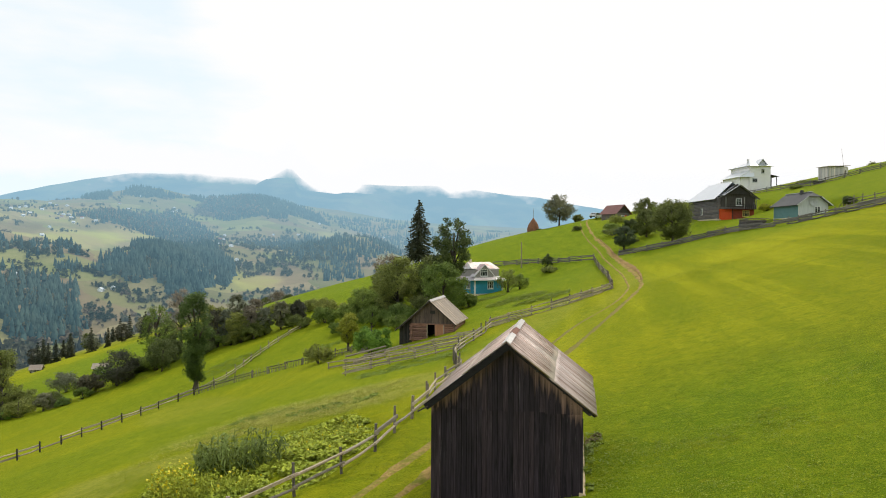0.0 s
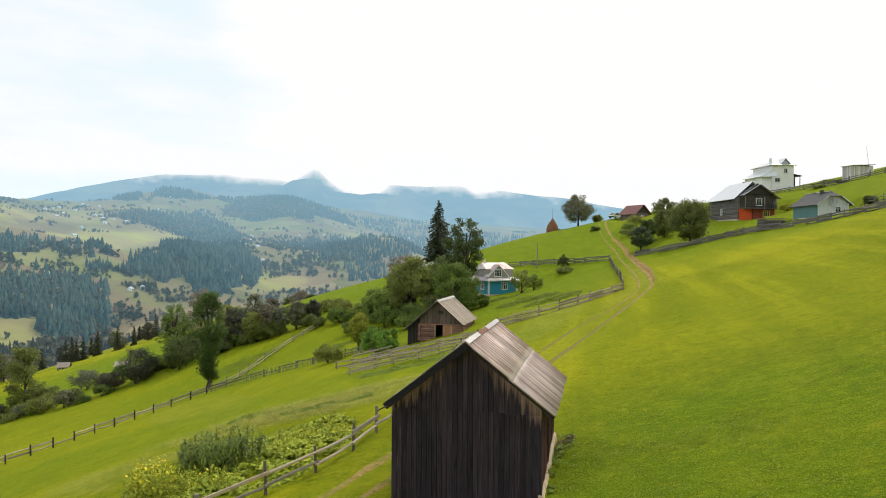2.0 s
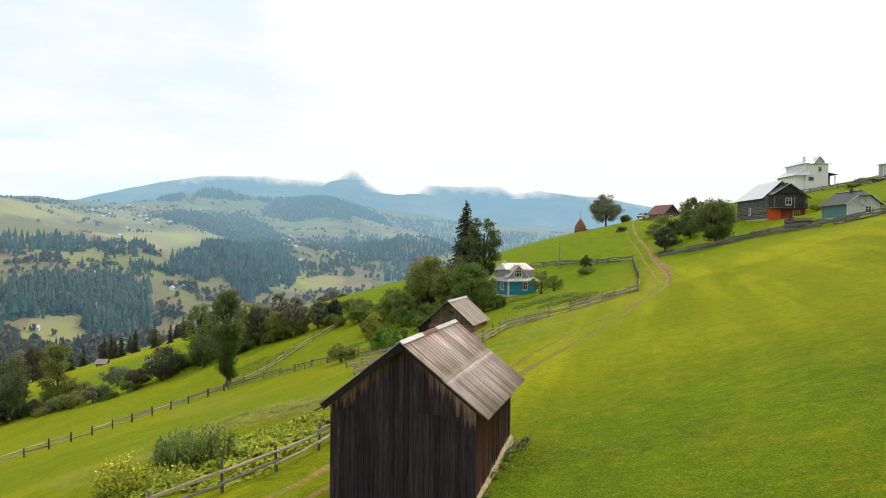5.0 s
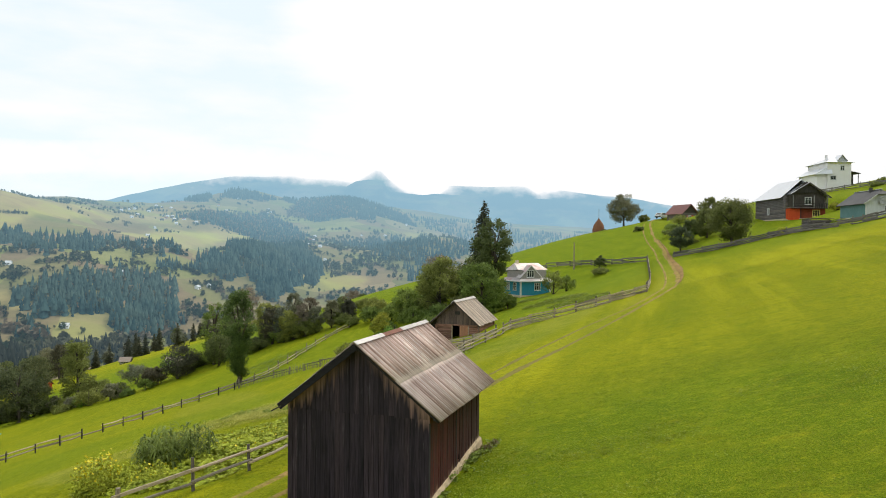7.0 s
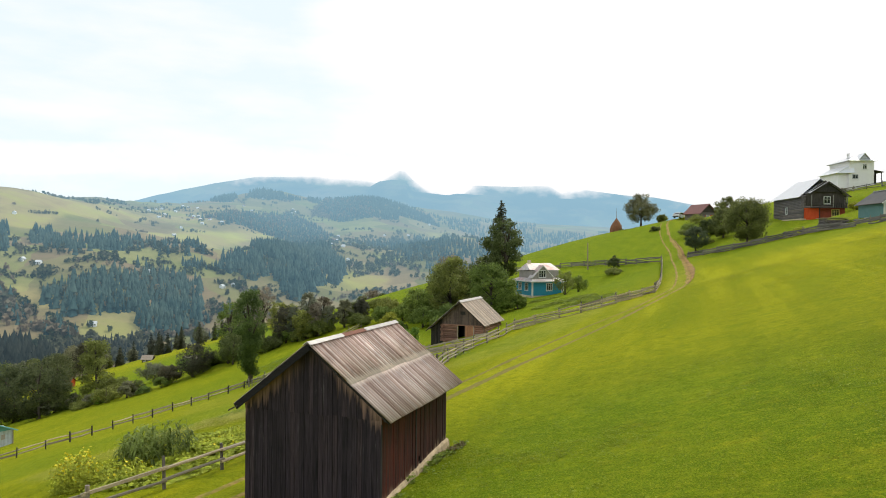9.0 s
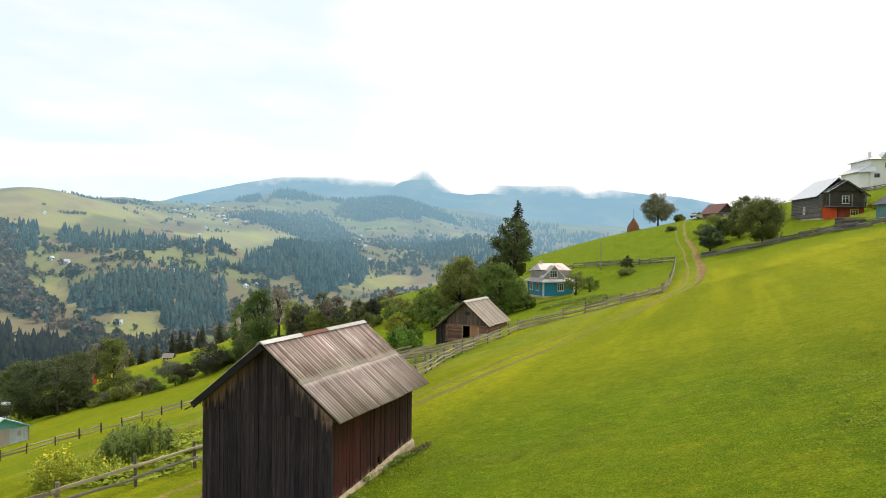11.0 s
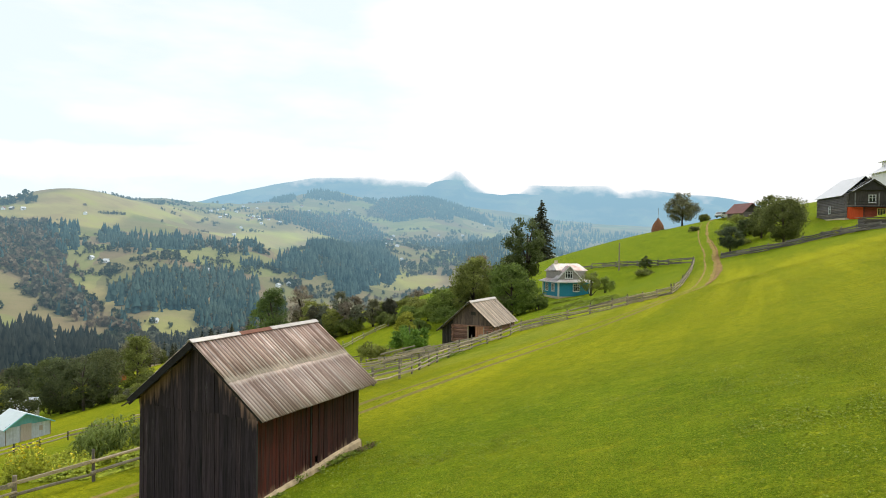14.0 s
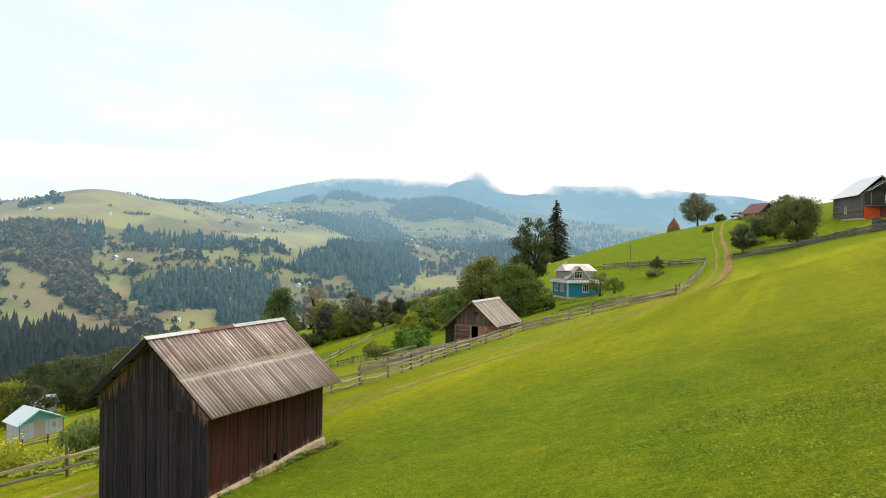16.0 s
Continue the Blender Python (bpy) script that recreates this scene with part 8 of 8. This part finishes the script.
OPEN_MEADOWS = ([(-57.5, 880), (-55.6, 835), (-54.5, 772), (-53.1, 751), (-52.0, 694), (-53.4, 640), (-58, 640)],
                [(-52.1, 850), (-50.6, 826), (-48.7, 784), (-48.7, 750), (-49.9, 765), (-50.9, 795)],
                [(-48.0, 728), (-43.3, 748), (-43.2, 676), (-47.2, 652)])


def far_hedges(number, seed, mat, low, high, bare=0.94):
    """Hedges, clumps and single trees over the far meadows, thin on the hay meadows."""
    rng = np.random.RandomState(seed)
    A, R = [], []
    for _ in range(number):
        a0, r0 = rng.uniform(-66, -4), 640 * (2400 / 640) ** rng.uniform(0, 1)
        bald = np.clip(1.6 - ((a0 + 50) / 8) ** 2 - ((r0 - 1290) / 200) ** 2, 0, 1) + np.clip(1.5 - ((a0 + 38.5) / 5) ** 2 - ((r0 - 1430) / 160) ** 2, 0, 1) + np.clip(1.4 - ((a0 + 37.5) / 2.5) ** 2 - ((r0 - 1080) / 120) ** 2, 0, 1)
        if rng.uniform() < bare * bald:
            continue
        k = int(2 + 24 * rng.uniform() ** 2.4)
        turn, ln, wd = rng.uniform(-0.6, 0.6) + (1.57 if rng.uniform() < 0.3 else 0), k * rng.uniform(1.0, 3.4), rng.uniform(1.2, 4)
        u, v = rng.normal(0, ln / 2, k), rng.normal(0, wd, k)
        A.append(a0 + np.degrees((u * np.cos(turn) - v * np.sin(turn)) / r0))
        R.append(r0 + u * np.sin(turn) + v * np.cos(turn))
    az, r = np.concatenate(A), np.concatenate(R)
    free = ~np.any([inside(az, r, m) & (rng.uniform(0, 1, len(az)) < 0.9) for m in OPEN_MEADOWS], axis=0)
    return place_copses("valley_copses", az[free], r[free], rng, low, high, mat, "scattered broad-leaved trees and hedges across the valley")


far_hedges(680, 12, FAR_LEAF, 1.4, 4.4)
far_hedges(420, 13, MIXED_LEAF, 1.4, 4.0, 0.85)
far_hedges(300, 14, BROWN_LEAF, 1.4, 3.6, 0.9)


def cottage_kit():
    """One far cottage: walls, a door, a window and a gable roof."""
    def make(wall_mat, roof_mat, label):
        c = thing("valley_cottage", 0, 0, -500, 0, label, "house", "cottages across the valley")
        part("wall", box(-3, 3, -2.3, 2.3, -1.5, 2.3), wall_mat, c)
        part("gable", prism([(-2.3, 2.3), (2.3, 2.3), (0, 4.1)], -2.95, 2.95, "x"), wall_mat, c)
        for s in (-1, 1):
            pts = [(-3.5, 0, 4.35), (3.5, 0, 4.35), (3.5, s * 2.9, 2.0), (-3.5, s * 2.9, 2.0)]
            part("roof", slab(pts if s < 0 else pts[::-1], 0.12), roof_mat, c)
        part("door", box(-0.5, 0.5, -2.36, -2.303, -0.5, 1.8), FAR_WOOD, c)
        for wx in (-1.8, 1.8):
            part("window", box(wx - 0.5, wx + 0.5, -2.35, -2.303, 0.7, 1.8), FAR_WOOD, c)
        return c
    kinds = [make(FAR_WHITE, FAR_ROOF, "small white cottage with a pale roof across the valley"), make(FAR_WHITE, FAR_RED, "small white cottage with a red roof across the valley"), make(FAR_WOOD, FAR_ROOF, "small grey wooden cottage with a pale roof across the valley"), make(FAR_WOOD, FAR_WOOD, "small dark wooden cottage across the valley")]
    rng = np.random.RandomState(30)
    spots = [(-42.7, 1747), (-41.8, 1822), (-40.8, 1792), (-40.3, 1902), (-39.9, 1655), (-38.3, 1657), (-37.7, 1845), (-42.0, 1625), (-40.9, 1376), (-25.9, 1551), (-27.9, 1308), (-37.3, 873), (-36.5, 885), (-42.8, 887), (-32.4, 1444), (-27.5, 1200), (-20.9, 2105),
             (-18.9, 2224), (-15.7, 2093), (-15.2, 2135), (-28.6, 1095), (-39.6, 1711), (-39.2, 1726), (-50.9, 928), (-49.9, 910), (-56.0, 1260), (-55.3, 1251), (-56.5, 1266), (-57.5, 931), (-51.4, 1237), (-40.4, 1500), (-39.8, 1748), (-46.4, 706)]
    for n, az0, az1, r0, r1 in ((12, -43, -37, 1600, 1950), (12, -31, -24, 1200, 1900), (6, -36, -31, 2000, 2250), (6, -24, -14, 1300, 2100)):
        for _ in range(n):
            spots.append((rng.uniform(az0, az1), rng.uniform(r0, r1)))
    first = {}
    for i, (az, r) in enumerate(spots):
        x, y = polar(az, r)
        k = int(rng.choice(4, p=[0.58, 0.10, 0.24, 0.08])) if (az, r) != (-46.4, 706) else 0
        m = pose(float(x), float(y), ground_z(x, y), 0, 0, float(rng.uniform(0, 180)))
        if k not in first:
            kinds[k].matrix_basis = m
            first[k] = True
        else:
            copy_thing(kinds[k], m)


cottage_kit()


def small_house(name, x, y, rz, wall_mat, roof_mat, W, D, ez, rz_, label):
    h = thing(name, x, y, ground_z(x, y), rz, label, "house")
    part("wall", box(-W / 2, W / 2, -D / 2, D / 2, -1.2, ez), wall_mat, h)
    part("gable", prism([(-D / 2, ez), (D / 2, ez), (0, rz_ - 0.15)], -W / 2, W / 2, "x"), wall_mat, h)
    for s in (-1, 1):
        pts = [(-W / 2 - 0.4, 0, rz_), (W / 2 + 0.4, 0, rz_), (W / 2 + 0.4, s * (D / 2 + 0.5), ez - 0.3), (-W / 2 - 0.4, s * (D / 2 + 0.5), ez - 0.3)]
        part("roof", slab(pts if s < 0 else pts[::-1], 0.08), roof_mat, h)
    for wx in (-W / 4, W / 4):
        window(h, wx, -D / 2 - 0.003, ez * 0.55, 1.0, 1.1)
    return h


small_house("meadow_hut", -178, 206, 25, DARK_WOOD, BARN_ROOF, 3.4, 3.0, 1.0, 2.2, "dark wooden hut with a grey roof on the lower meadow")
small_house("meadow_hut", -107.2, 144.4, 25, DARK_WOOD, FENCE_RAIL, 3.0, 2.4, 1.5, 2.2, "small dark hut with a grey roof behind the hedge")
small_house("orange_cottage", -168, 161, 20, PAINT_ORANGE, ROOF_RED, 4.4, 3.6, 2.0, 3.4, "cottage with reddish walls half hidden by trees")
small_house("pale_cottage", -120, 97.0, 40, PLASTER_WHITE, METAL_WHITE, 5, 4, 3.6, 5.4, "white cottage with a pale roof half hidden by trees")


def mist_material():
    """Thin cloud, its sunlit white put in as emission; thick in the middle and torn at its edges."""
    m, n, l, b = shader("mountain_mist")
    n.remove(b)
    co = n.new("ShaderNodeTexCoord").outputs["UV"]
    pos = n.new("ShaderNodeNewGeometry").outputs["Position"]
    sep = n.new("ShaderNodeSeparateXYZ")
    l.new(co, sep.inputs[0])
    nz = noise_node(n, l, 0.0048, 7, pos, (1.0, 1.0, 1.5), 0.62)
    up = n.new("ShaderNodeFloatCurve")
    c = up.mapping.curves[0]
    c.points[0].location, c.points[1].location = (0.0, 0.0), (1.0, 1.0)
    c.points[1].location = (1.0, 0.0)
    c.points.new(0.16, 0.10)
    c.points.new(0.30, 0.30)
    c.points.new(0.42, 0.58)
    c.points.new(0.70, 0.56)
    up.mapping.update()
    l.new(sep.outputs[1], up.inputs["Value"])
    ad = n.new("ShaderNodeMath")
    ad.operation = "ADD"
    l.new(nz, ad.inputs[0])
    l.new(up.outputs[0], ad.inputs[1])
    fac = map_range(n, l, ad.outputs[0], 0.58, 1.02)
    em, tr = n.new("ShaderNodeEmission"), n.new("ShaderNodeBsdfTransparent")
    em.inputs["Color"].default_value, em.inputs["Strength"].default_value = (0.98, 0.985, 1.0, 1), 1.05
    ms = n.new("ShaderNodeMixShader")
    l.new(fac, ms.inputs["Fac"])
    l.new(tr.outputs[0], ms.inputs[1])
    l.new(em.outputs[0], ms.inputs[2])
    l.new(ms.outputs[0], n["Material Output"].inputs["Surface"])
    return m


def mist_bank():
    """A band of low cloud that lies along the mountain tops, all round the valley."""
    az = np.arange(-75, 41, 0.4)
    r = 3950.0
    lo = 8.5 + r * np.tan(np.radians(np.interp(az, [-75, -48, -40, -34, -28, -25, -23.2, -22, -20.4, -18.6, -17.2, -14, -11, -10, -8, -4, 0, 6, 40], [3.6, 4.4, 5.0, 5.0, 4.8, 4.7, 5.7, 4.5, 3.5, 3.4, 4.5, 4.6, 4.3, 3.7, 4.2, 4.0, 3.6, 3.0, 3.0])))
    x, y = polar(az, r)
    lo = lo - 62 + 7 * waves(az * 30, az * 11, 160, 9)
    V = np.concatenate([np.stack([x, y, lo], -1), np.stack([x, y, lo + 260.0], -1)])
    n = len(az)
    i = np.arange(n - 1)
    F = np.stack([i, i + 1, i + 1 + n, i + n], -1)
    ob = fast_mesh("mist_bank", V, F, mist_material())
    uv = ob.data.uv_layers.new(name="UVMap")
    loop_v = np.empty(len(ob.data.loops), np.int32)
    ob.data.loops.foreach_get("vertex_index", loop_v)
    uv.data.foreach_set("uv", np.stack([(loop_v % n) / n, (loop_v >= n) * 1.0], -1).astype(np.float32).ravel())
    return tagged(ob, "white cloud hanging along the mountain tops", "cloud", kind="structure")


mist_bank()
